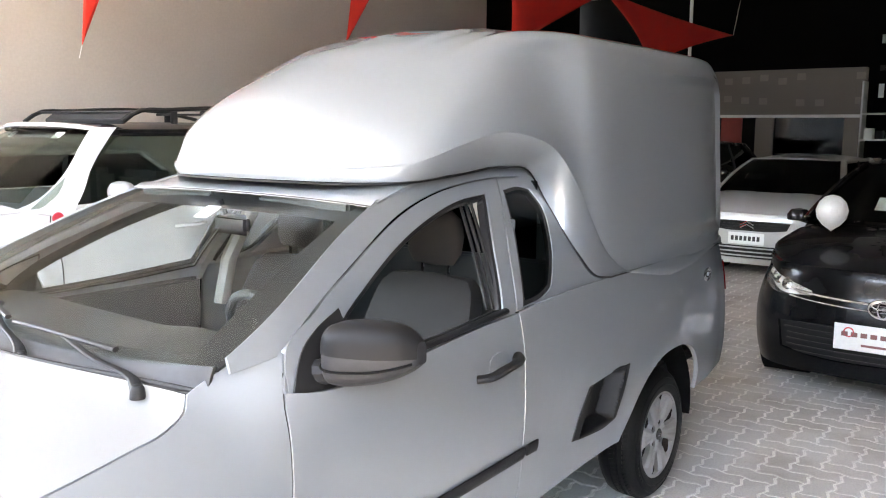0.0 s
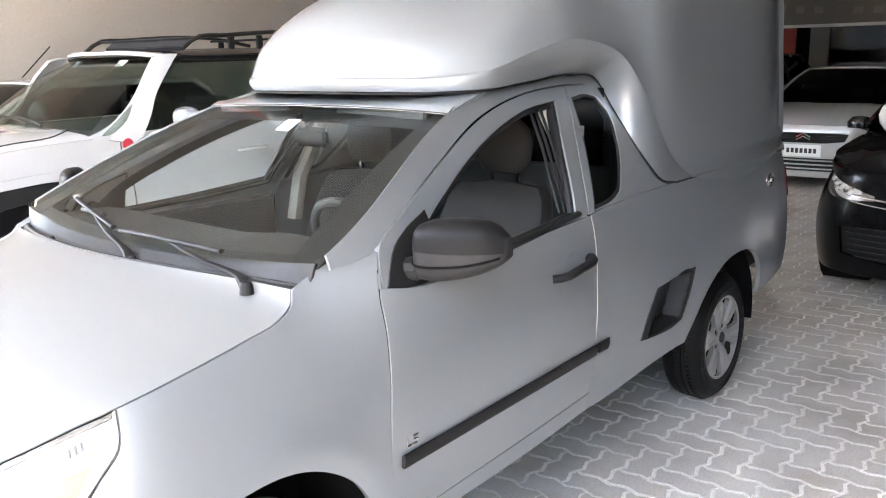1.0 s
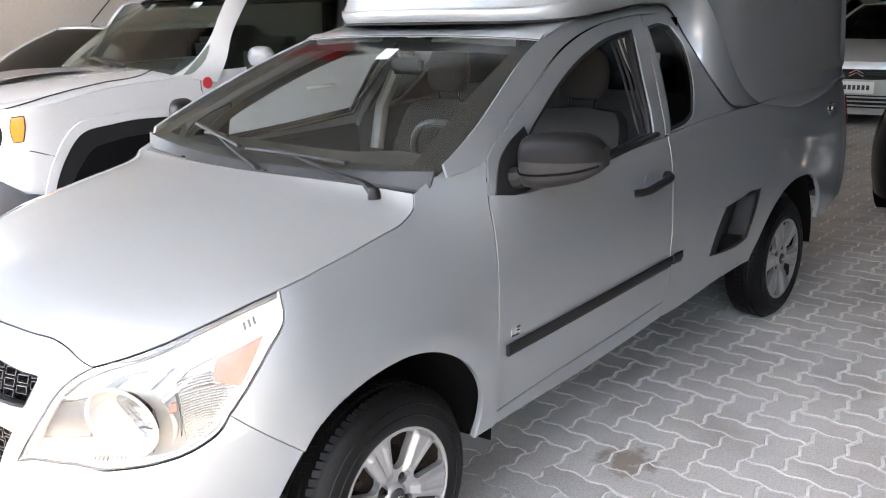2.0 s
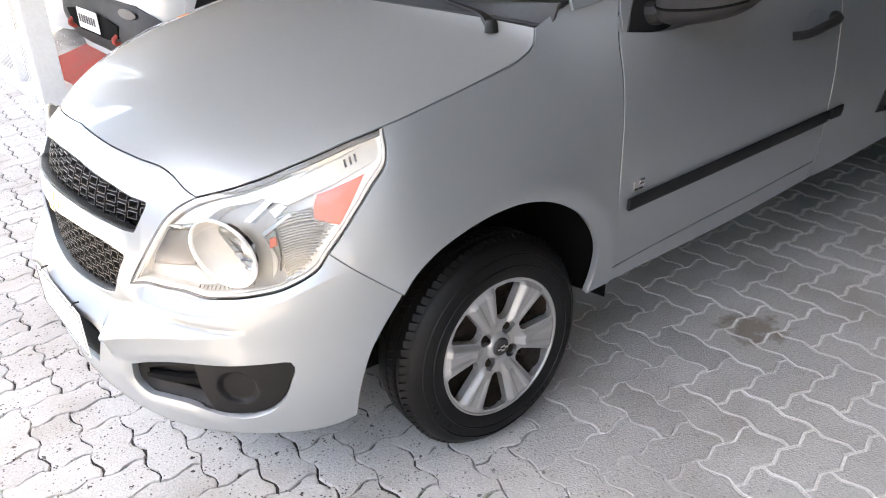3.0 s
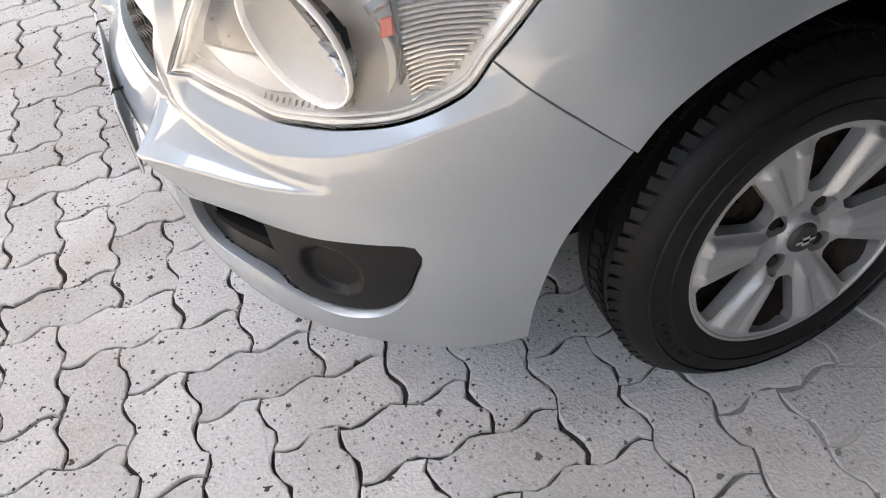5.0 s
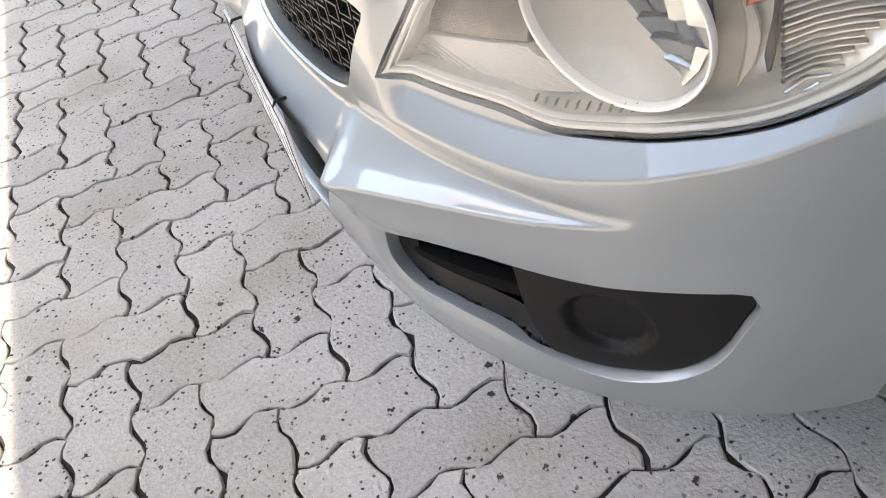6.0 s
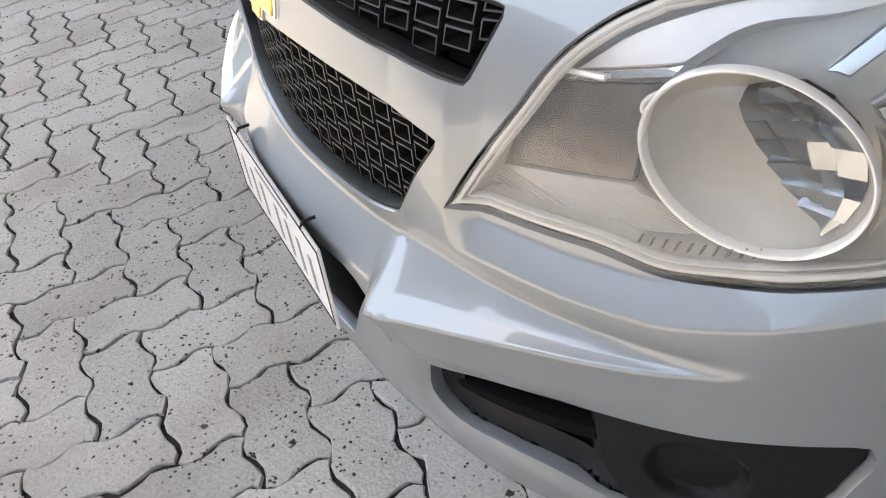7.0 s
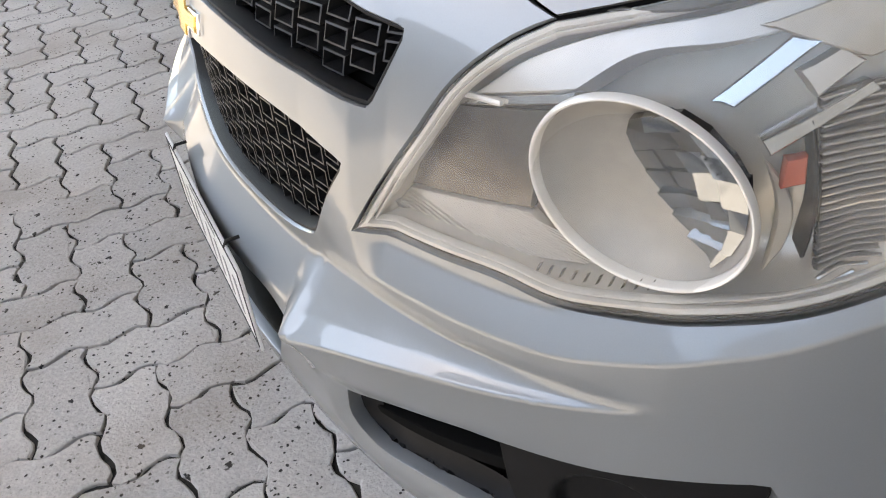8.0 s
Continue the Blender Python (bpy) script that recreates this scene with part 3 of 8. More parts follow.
def bumper_lines():
    """The bumper's crease lines, each as a narrow pair, on both sides of the nose."""
    out = []
    for s0, s1, low, high in ((0.31, 0.70, C3, C3), (0.31, 0.70, C2, C2), (0.41, 0.95, C1, C1)):
        s = np.arange(s0, s1, 0.008)
        for base in ((0.0,) if low is not C1 else (0.0, 0.034)):
            for e in (-0.003, 0.003):
                z = crease(low, s) + base + e
                out += [np.c_[s, z], np.c_[-s, z]]
    s = np.arange(0.31, 0.69, 0.008)
    z = np.arange(0.36, 0.53, 0.008)
    out += [np.c_[np.full(len(z), side * at), z] for side in (1, -1) for at in (0.264, 0.296)]
    for q in (0.30, 0.36, 0.95, 1.28):
        z = crease(C3, s) + q * (crease(C2, s) - crease(C3, s))
        if q < 0.9 or q > 1:
            out += [np.c_[s, z], np.c_[-s, z]]
    return out


def ramp(t, k=0.05):
    """0 to 1, straight between, its two knees softly rounded."""
    t = np.asarray(t, float)
    low, high = (t + k) ** 2 / (4 * k), 1 - (1 + k - t) ** 2 / (4 * k)
    return np.where(t < -k, 0.0, np.where(t < k, low, np.where(t < 1 - k, t, np.where(t < 1 + k, high, 1.0))))


def inset(s, z):
    a = spline(LEVELS, INSETS.T, z)
    k = np.asarray(STATIONS)
    m = np.gradient(a, k, axis=1)
    i = np.clip(np.searchsorted(k, s) - 1, 0, len(k) - 2)
    h = k[i + 1] - k[i]
    t = np.clip((s - k[i]) / h, 0, 1)
    r = np.arange(len(s))
    d = (2 * t**3 - 3 * t**2 + 1) * a[r, i] + (t**3 - 2 * t**2 + t) * h * m[r, i] + (-2 * t**3 + 3 * t**2) * a[r, i + 1] + (t**3 - t**2) * h * m[r, i + 1]
    # two shelves in the bumper: one under the headlamp, one that runs out to a point towards the wheel
    shelf = np.interp(s, [0.30, 0.40, 0.50, 0.60, 0.72], [0.040, 0.028, 0.019, 0.010, 0.0])
    c3, c2, c1 = crease(C3, s), crease(C2, s), crease(C1, s)
    d = d + shelf * ramp((z - c3) / (c2 - c3))
    w = (z - c3) / (c2 - c3)
    d = d + np.interp(s, [0.285, 0.32, 0.50, 0.62, 0.70], [0.0, 0.005, 0.007, 0.005, 0.0]) * ramp(w / 0.32) * ramp((1.30 - w) / 0.75)
    # the lower lip juts forward and ends in a sharp corner beside the plate
    jut = np.interp(s, [0.264, 0.296, 0.40, 0.55, 0.66], [0.0, 0.034, 0.020, 0.008, 0.0])
    d = d - jut * np.where(z < c3, np.clip((z - c3 + 0.075) / 0.075, 0, 1) ** 1.4, 1 - ramp((z - c3) / (c2 - c3)))
    under = np.clip((s - 0.385) / 0.04, 0, 1) * np.clip((0.97 - s) / 0.12, 0, 1)
    d = d + 0.020 * under * ramp((z - c1) / 0.036) * np.clip(1 - (z - c1 - 0.05) / 0.25, 0, 1)
    return d


def plan(s):
    p = spline(PLAN_S, PLAN_XY, s)
    d = spline(PLAN_S, PLAN_XY, s + 2e-3) - spline(PLAN_S, PLAN_XY, s - 2e-3)
    d /= np.linalg.norm(d, axis=1, keepdims=True) + 1e-12
    return p, np.stack([d[:, 1], -d[:, 0]], 1)


def body(s, z, deep=0.0):
    """The body's skin at arc s from the nose round the left side (minus: the right) and height z; deep: so far behind it."""
    s, z = np.asarray(s, float), np.asarray(z, float)
    a = np.abs(s)
    p, n = plan(a)
    q = p - n * (inset(a, z) + deep)[:, None]
    return np.c_[q[:, 0], q[:, 1] * np.where(s < 0, -1, 1), z]


def behind(d):
    return lambda s, z: body(s, z, np.full(np.shape(s), float(d)))


def upper(x, z):
    """The side of the cab above the belt."""
    x, z = np.asarray(x, float), np.asarray(z, float)
    u = np.clip((z - 1.06) / 0.44, 0, 1.3)
    return np.c_[x, 0.818 - 0.262 * u**1.3 - 0.05 * np.clip((x + 0.55) / 0.35, 0, 1) ** 2, z]


def mirrored(pts):
    return [(-s, z) for s, z in pts][::-1]


LAMP_IN = [(0.386, 0.611), (0.420, 0.668), (0.460, 0.722), (0.505, 0.779), (0.545, 0.807), (0.595, 0.829)]
LAMP_TOP = [(0.595, 0.829), (0.688, 0.849), (0.783, 0.873), (0.905, 0.907), (1.016, 0.938), (1.108, 0.957)]
LAMP_REAR = [(1.108, 0.957), (1.094, 0.888), (1.048, 0.843), (0.983, 0.774), (0.928, 0.714)]
LAMP_LOW = [(0.928, 0.714), (0.903, 0.682), (0.870, 0.662), (0.815, 0.640), (0.748, 0.626), (0.675, 0.616), (0.622, 0.611), (0.564, 0.619), (0.494, 0.617), (0.386, 0.611)]
HOOD_FRONT = [(0.0, 0.905), (0.20, 0.894), (0.36, 0.881), (0.46, 0.871), (0.512, 0.858), (0.553, 0.842), (0.595, 0.829)]
ARCH = [(1.083, 0.586), (1.115, 0.625), (1.172, 0.665), (1.253, 0.695), (1.335, 0.713), (1.433, 0.716), (1.510, 0.698), (1.580, 0.662), (1.650, 0.603), (1.700, 0.526), (1.718, 0.454), (1.717, 0.390), (1.706, 0.345)]
BUMPER_ARCH = [(1.083, 0.586), (1.034, 0.518), (0.998, 0.460), (0.971, 0.387), (0.956, 0.327), (0.949, 0.280)]
BUMPER_LOW = [(0.949, 0.280), (0.905, 0.264), (0.832, 0.254), (0.758, 0.252), (0.55, 0.243), (0.30, 0.232), (0.0, 0.228)]
GRILLE_UP = [(0.0, 0.853), (0.14, 0.847), (0.245, 0.835), (0.428, 0.8055)], [(0.428, 0.8055), (0.4365, 0.803), (0.4365, 0.795)], [(0.4365, 0.795), (0.409, 0.741)], [(0.409, 0.741), (0.403, 0.7355), (0.395, 0.736)], [(0.395, 0.736), (0.28, 0.743), (0.17, 0.752), (0.046, 0.757), (0.0, 0.758)]
GRILLE_LOW = [(0.0, 0.702), (0.14, 0.703), (0.26, 0.697), (0.366, 0.6815)], [(0.366, 0.6815), (0.376, 0.679), (0.373, 0.670)], [(0.373, 0.670), (0.341, 0.630), (0.297, 0.568)], [(0.297, 0.568), (0.288, 0.557), (0.278, 0.5525)], [(0.278, 0.5525), (0.250, 0.545), (0.18, 0.538), (0.07, 0.535), (0.0, 0.535)]
INTAKE = [(0.0, 0.458), (0.15, 0.458), (0.19, 0.460), (0.225, 0.456), (0.252, 0.440)], [(0.252, 0.440), (0.228, 0.402), (0.207, 0.362), (0.19, 0.336)], [(0.19, 0.336), (0.10, 0.331), (0.0, 0.33)]
FOG = [(0.352, 0.388), (0.438, 0.421), (0.511, 0.438), (0.577, 0.447), (0.647, 0.453), (0.716, 0.459), (0.796, 0.4645)], [(0.796, 0.4645), (0.812, 0.4625), (0.8195, 0.448), (0.808, 0.412), (0.784, 0.360), (0.745, 0.325), (0.70, 0.308), (0.645, 0.303), (0.585, 0.312), (0.52, 0.322), (0.45, 0.318), (0.375, 0.314), (0.348, 0.335), (0.352, 0.388)]


def both(runs):
    """A hole across the middle out of its left half, given from the top centre round to the bottom centre."""
    half = np.concatenate([curve(r, max(3, int(sum(math.dist(a, b) for a, b in zip(r, r[1:])) / 0.02)))[:-1] for r in runs] + [np.array([runs[-1][-1]])])
    other = half[::-1][1:-1] * np.array([-1, 1])
    return np.concatenate([half, other])


def edge_distance(poly, s, z):
    """How far each point lies from an outline."""
    d = np.full(np.shape(s), 9.0)
    for (ax, ay), (bx, by) in zip(poly, np.roll(poly, -1, axis=0)):
        ex, ey = bx - ax, by - ay
        t = np.clip(((s - ax) * ex + (z - ay) * ey) / (ex * ex + ey * ey + 1e-12), 0, 1)
        d = np.minimum(d, np.hypot(s - ax - t * ex, z - ay - t * ey))
    return d


pickup = thing("pickup_truck", "silver single-cab pickup truck with a tall fibreglass canopy", "pickup truck")


MESH_GREY = material("grille_mesh_grey", (0.044, 0.044, 0.047), 0.42, vary=0.12)


def front_end():
    half = [curve(HOOD_FRONT, 26), curve(LAMP_IN[::-1], 16), curve(LAMP_LOW[::-1], 34), curve([LAMP_LOW[0], BUMPER_ARCH[0]], 10), curve(BUMPER_ARCH, 18), curve(BUMPER_LOW, 40)]
    half = np.concatenate([h[:-1] for h in half] + [half[-1][-1:]])
    edge = np.concatenate([half, half[::-1][1:-1] * np.array([-1, 1])])
    up, low, intake = both(GRILLE_UP), both(GRILLE_LOW), both(INTAKE)
    fog = outline(*FOG, step=0.016)
    fog_r = (fog * np.array([-1, 1]))[::-1]

    def front_skin(s, z):
        a = np.abs(s)
        return body(s, z, 0.010 * np.clip(1 - edge_distance(fog, a, z) / 0.030, 0, 1) ** 1.6 * np.clip((0.68 - a) / 0.15, 0, 1))

    panel("front_bumper", edge, front_skin, SILVER, pickup, holes=[up, low, intake, fog, fog_r], creases=bumper_lines(), gap=0.0015, step=0.0095, depth=0.027, label="silver painted front bumper with grille surround")
    # grilles: staggered columns of small open boxes; near-black backing paints the shade behind
    for name, hole, rows, cols, deep in (("upper_grille", up, 5, 19, 0.026), ("lower_grille", low, 6, 22, 0.020)):
        frame_edge = shrunk(hole, -0.012)
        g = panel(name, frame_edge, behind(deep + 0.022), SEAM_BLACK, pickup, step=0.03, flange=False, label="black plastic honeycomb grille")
        panel("grille_surround", shrunk(hole, -0.001), behind(0.004), BLACK_PLASTIC, g, holes=[shrunk(hole, 0.0045)], step=0.02, depth=0.03)
        lo, hi = hole.min(0), hole.max(0)
        verts, rims, walls = [], [], []
        dz = (hi[1] - lo[1]) / rows
        ds = (hi[0] - lo[0]) / cols
        inner = shrunk(hole, 0.002)
        for r in range(-1, rows + 1):
            for c in range(-1, cols + 1):
                s0 = lo[0] + c * ds
                z0 = lo[1] + (r + (0.5 if c % 2 else 0.0)) * dz + 0.10 * dz
                mid = np.array([[s0 + ds / 2, z0 + dz / 2]])
                if not inside(inner, mid)[0]:
                    continue
                w, h, b = ds * 0.42, dz * 0.40, 0.0024
                c0 = np.array([s0 + ds / 2, z0 + dz / 2])
                box = lambda m: np.array([c0 + (-w + m, -h + m), c0 + (w - m, -h + m), c0 + (w - m, h - m), c0 + (-w + m, h - m)])
                rings = [(box(0), deep + 0.02), (box(0.0004), deep + 0.0002), (box(b), deep), (box(b + 0.0008), deep + 0.02)]
                k = len(verts)
                for q, d in rings:
                    verts += [tuple(p) for p in body(q[:, 0], q[:, 1], np.full(4, d))]
                for a in (0, 4, 8):
                    (rims if a == 4 else walls).extend((k + a + i, k + a + (i + 1) % 4, k + a + 4 + (i + 1) % 4, k + a + 4 + i) for i in range(4))
        make("grille_mesh", verts, rims, MESH_GREY, g, "grey rims of the mesh", smooth=False)
        make("grille_core", verts, walls, BLACK_PLASTIC, g, smooth=False)
    # intake in the middle, behind the plate; a near-black sheet paints its shade
    g = panel("lower_intake", shrunk(intake, -0.012), behind(0.06), SEAM_BLACK, pickup, step=0.04, flange=False, label="lower air intake, its shade painted near-black")
    panel("intake_lip", shrunk(intake, -0.004), behind(0.014), BLACK_PLASTIC, g, holes=[shrunk(intake, 0.006)], step=0.03, depth=0.05)
    # the recesses of the fog lamps, blanked off
    for sgn in (1, -1):
        mir = sgn < 0
        div = 0.565
        rec = panel("fog_recess", shrunk(fog, -0.003), lambda s, z: body(s, z, 0.012 + 0.013 * np.clip((0.575 - s) / 0.03, 0, 1) + 0.036 * np.clip((div - s) / 0.02, 0.55, 1) * np.clip(edge_distance(fog, s, z) / 0.013, 0, 1)), FOG_BLACK, pickup, step=0.009, depth=0.03, mirror=mir, label="black plastic fog lamp recess")
        blank = outline([(div, 0.447), (0.647, 0.452), (0.716, 0.458), (0.795, 0.463)], [(0.795, 0.463), (0.8105, 0.461), (0.8175, 0.4475), (0.806, 0.412), (0.782, 0.3615), (0.743, 0.328), (0.70, 0.315), (0.645, 0.310), (0.60, 0.316)], [(0.60, 0.316), (0.578, 0.37), (div, 0.447)], step=0.012)

        def blank_lift(s, z):
            r = np.hypot((s - 0.672) / 0.048, (z - 0.385) / 0.042)
            return body(s, z, 0.012 + 0.014 * (0.5 - 0.5 * np.cos(math.pi * np.clip((1.12 - r) / 0.28, 0, 1))))

        panel("fog_blank", blank, blank_lift, FOG_BLACK, rec, step=0.0045, depth=0.02, mirror=mir, label="blanked fog lamp cover")
        fin = outline([(0.36, 0.352), (0.46, 0.371), (0.562, 0.388)], [(0.562, 0.388), (0.562, 0.366)], [(0.562, 0.366), (0.46, 0.350), (0.36, 0.336)], [(0.36, 0.336), (0.36, 0.352)], step=0.015)
        panel("fog_fin", fin, behind(0.036), SEAM_BLACK, rec, step=0.02, depth=0.02, mirror=mir)
    # badge on the grille bar
    bow = [(0.062, 0.715), (0.062, 0.741), (0.022, 0.741), (0.018, 0.757), (-0.018, 0.757), (-0.022, 0.741), (-0.062, 0.741), (-0.062, 0.715), (-0.022, 0.715), (-0.018, 0.700), (0.018, 0.700), (0.022, 0.715)]
    ring = outline(*[[a, b] for a, b in zip(bow, bow[1:] + bow[:1])], step=0.02)
    badge = panel("badge", ring, lambda s, z: body(s, z, np.full(s.shape, -0.004)), CHROME, pickup, step=0.02, depth=0.02, label="gold cross-shaped badge with chrome rim")
    panel("badge_face", shrunk(ring, 0.004), lambda s, z: body(s, z, np.full(s.shape, -0.006)), GOLD, badge, step=0.02, depth=0.006)
    # number plate with its characters as plain bars
    plate_m = pose(0.874, 0.0, 0.424, 90, 0, 90)
    plate = part("number_plate", block((-0.20, -0.066, -0.002), (0.20, 0.066, 0.002), 0.0015, plate_m), WHITE_PLATE, pickup, "white number plate with dark characters")
    rim = [block((-0.196, 0.057, 0.002), (0.196, 0.060, 0.0032), 0, plate_m), block((-0.196, -0.060, 0.002), (0.196, -0.057, 0.0032), 0, plate_m), block((-0.196, -0.06, 0.002), (-0.193, 0.06, 0.0032), 0, plate_m), block((0.193, -0.06, 0.002), (0.196, 0.06, 0.0032), 0, plate_m)]
    part("plate_rim", joined(*rim), LETTER_DARK, plate)
    for k in range(7):
        x = -0.160 + 0.046 * k + (0.02 if k > 2 else 0)
        part("plate_bar", block((x, -0.040, 0.002), (x + 0.013, 0.018, 0.0026), 0.0003, plate_m), PLATE_GREY, plate)
    part("plate_bar", block((-0.07, 0.034, 0.002), (0.07, 0.042, 0.0026), 0.0003, plate_m), PLATE_GREY, plate)
    for y in (-0.14, 0.14):
        part("plate_clip", tube([(0.876, y, 0.486), (0.872, y, 0.494), (0.855, y, 0.494)], 0.0025), BLACK_PLASTIC, plate)


front_end()


def headlamps():
    edge = outline(LAMP_IN, LAMP_TOP, LAMP_REAR, LAMP_LOW, step=0.015)
    for sgn in (1, -1):
        mir = sgn < 0
        lamp = thing("headlamp", "", "")
        lamp.parent = pickup
        lamp["label"] = "large clear headlamp with round reflector and orange marker"
        bm_edge = shrunk(edge, 0.004)

        def bowl(s, z):
            d = edge_distance(bm_edge, s, z)
            return body(s, z, 0.006 + 0.075 * (1 - np.exp(-d / 0.018)) * np.clip((1.10 - s) / 0.5, 0.15, 1))

        panel("lamp_housing", bm_edge, bowl, LAMP_HOUSING, lamp, step=0.010, flange=False, mirror=mir, label="pale metallised lamp housing")
        panel("lamp_seal", shrunk(edge, -0.0010), behind(0.006), SEAM_BLACK, lamp, holes=[shrunk(edge, 0.0040)], step=0.02, mirror=mir, depth=0.004)
        rim = panel("lamp_rim", shrunk(edge, 0.0029), behind(0.0035), LENS_RIM, lamp, holes=[shrunk(edge, 0.0085)], step=0.02, mirror=mir, depth=0.008, label="pale translucent rim")
        panel("rim_step", shrunk(edge, 0.0092), behind(0.006), LENS_RIM, rim, holes=[shrunk(edge, 0.0125)], step=0.02, mirror=mir, depth=0.008)
        lens = panel("lamp_lens", edge, behind(-0.001), LENS, lamp, step=0.012, gap=0.0024, flange=False, mirror=mir, label="clear plastic lens")
        lens.visible_shadow = False
        my = -1 if mir else 1
        flipm = Matrix.Diagonal((1, my, 1, 1))
        # main reflector: chrome ring, bowl, stepped mirror facets on its outer half
        c = Vector((0.6364, 0.614, 0.7245))
        axis = Vector((1.0, 0.495, -0.177)).normalized()
        across = Vector((0, 0, 1)).cross(axis).normalized()
        rise = axis.cross(across)
        m = Matrix.Translation(c) @ Matrix((across, rise, axis)).transposed().to_4x4()
        ring = lathe([(0.0842, -0.009), (0.0855, -0.001), (0.0864, 0.0008), (0.0880, 0.0010), (0.0892, -0.0006), (0.0895, -0.006)], 72, flipm @ m)
        part("chrome_ring", ring, RING_CHROME, lamp, "chrome ring", sharp=60)
        bm = lathe([(0.0840, -0.0080), (0.076, -0.019), (0.064, -0.029), (0.050, -0.037), (0.034, -0.0425), (0.018, -0.046), (0.0, -0.047)], 64, flipm @ m)
        part("reflector_bowl", bm, HAZY_BOWL, lamp, "hazy reflector bowl", sharp=80)
        # mirror facets on the outer part of the bowl, each with a tilt of its own
        left_edge = curve([(-0.016, 0.050), (-0.022, 0.030), (-0.016, 0.006), (0.000, -0.018), (0.024, -0.040), (0.047, -0.052)], 8)
        right_edge = [(0.078 * math.cos(a), 0.078 * math.sin(a)) for a in np.linspace(radians(70), radians(-46), 8)]
        roll = random.Random(12)
        for r in range(7):
            shift = roll.uniform(-0.06, 0.06)
            cut = [0.0, 0.24 + shift, 0.48 + shift, 0.74 + shift, 1.0]
            for q in range(4):
                quad4 = [np.array(left_edge[i]) * (1 - w) + np.array(right_edge[i]) * w for i, w in ((r, cut[q]), (r, cut[q + 1]), (r + 1, cut[q + 1]), (r + 1, cut[q]))]
                mx, my_ = np.mean(quad4, axis=0)
                deep = -0.030 * (1 - (mx * mx + my_ * my_) / 0.084**2) - 0.008
                tx = roll.uniform(-0.25, 0.25)
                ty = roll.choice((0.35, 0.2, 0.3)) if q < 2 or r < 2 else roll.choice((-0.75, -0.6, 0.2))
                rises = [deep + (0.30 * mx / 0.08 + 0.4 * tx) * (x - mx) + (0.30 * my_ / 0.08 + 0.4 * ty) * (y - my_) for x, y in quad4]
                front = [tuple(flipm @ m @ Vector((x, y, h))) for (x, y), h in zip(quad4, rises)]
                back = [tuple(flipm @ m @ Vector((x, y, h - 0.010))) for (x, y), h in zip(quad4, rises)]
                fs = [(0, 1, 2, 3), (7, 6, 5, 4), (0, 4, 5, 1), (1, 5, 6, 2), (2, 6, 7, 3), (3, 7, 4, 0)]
                # the darker mirror copy paints dark reflections, the bluish one the sky's
                make("reflector_facet", front + back, fs, FACET_DARK_REFLECTION if ty > 0.25 and r < 5 else FACET_CHROME, lamp, smooth=False)

        def inlay(name, runs, deep, mat, label="", depth=0.03, step=0.015):
            e = outline(*runs, step=step)
            return panel(name, e, behind(deep), mat, lamp, step=step, depth=depth, mirror=mir, label=label)

        def quad(a, b, c_, d_):
            return [a, b], [b, c_], [c_, d_], [d_, a]

        # broad pale brow over the ring, cross bar, chrome fingers, band to the rear tip
        inlay("brow", ([(0.508, 0.757), (0.56, 0.790), (0.62, 0.812), (0.74, 0.838), (0.90, 0.880)], [(0.90, 0.880), (0.905, 0.862)], [(0.905, 0.862), (0.76, 0.820), (0.66, 0.800), (0.619, 0.776)], [(0.619, 0.776), (0.508, 0.757)]), 0.022, REFLECTOR, "pale chrome brow", 0.04)
        # dark panel: the darkness mirrored in the cavity is put into its colour
        inlay("cavity", ([(0.452, 0.708), (0.486, 0.742)], [(0.486, 0.742), (0.600, 0.757)], [(0.600, 0.757), (0.590, 0.714), (0.582, 0.673)], [(0.582, 0.673), (0.500, 0.662), (0.428, 0.652)], [(0.428, 0.652), (0.452, 0.708)]), 0.032, DARK_INLAY, "dark panel that paints a dark reflection beside the reflector", 0.01, 0.012)
        inlay("top_band", ([(0.640, 0.8365), (0.690, 0.8465), (0.785, 0.8705), (0.907, 0.9045), (1.017, 0.9355), (1.098, 0.9525)], [(1.098, 0.9525), (1.093, 0.940)], [(1.093, 0.940), (1.012, 0.923), (0.905, 0.892), (0.780, 0.8575), (0.690, 0.8385), (0.640, 0.8365)]), 0.0026, BAND_OLIVE, "dark olive-grey band along the top", 0.006)
        # housing floor; its beige also stands for the pavement reflected there
        inlay("housing_floor", ([(0.404, 0.6225), (0.428, 0.651)], [(0.428, 0.651), (0.500, 0.661), (0.582, 0.672)], [(0.582, 0.672), (0.600, 0.660), (0.640, 0.634)], [(0.640, 0.634), (0.590, 0.6265), (0.500, 0.6245), (0.404, 0.6225)]), 0.031, FLOOR_BEIGE, "beige floor of the housing, reflected pavement in its colour", 0.01, 0.012)
        inlay("bulb_shade", ([(0.780, 0.742), (0.798, 0.725), (0.808, 0.7025), (0.8045, 0.674), (0.787, 0.646)], [(0.787, 0.646), (0.793, 0.678), (0.7935, 0.706), (0.780, 0.742)]), 0.030, TRIM_BEIGE, "pale crescent bulb shade", 0.008)
        inlay("cross_bar", quad((0.493, 0.744), (0.508, 0.756), (0.619, 0.775), (0.611, 0.764)), 0.026, CHROME, "chrome cross bar")
        inlay("chrome_finger", quad((0.7335, 0.787), (0.7525, 0.782), (0.8147, 0.826), (0.791, 0.829)), 0.012, FINGER, "chrome finger")
        inlay("chrome_finger", quad((0.7737, 0.763), (0.7816, 0.752), (0.8578, 0.796), (0.8508, 0.803)), 0.012, FINGER, "chrome finger")
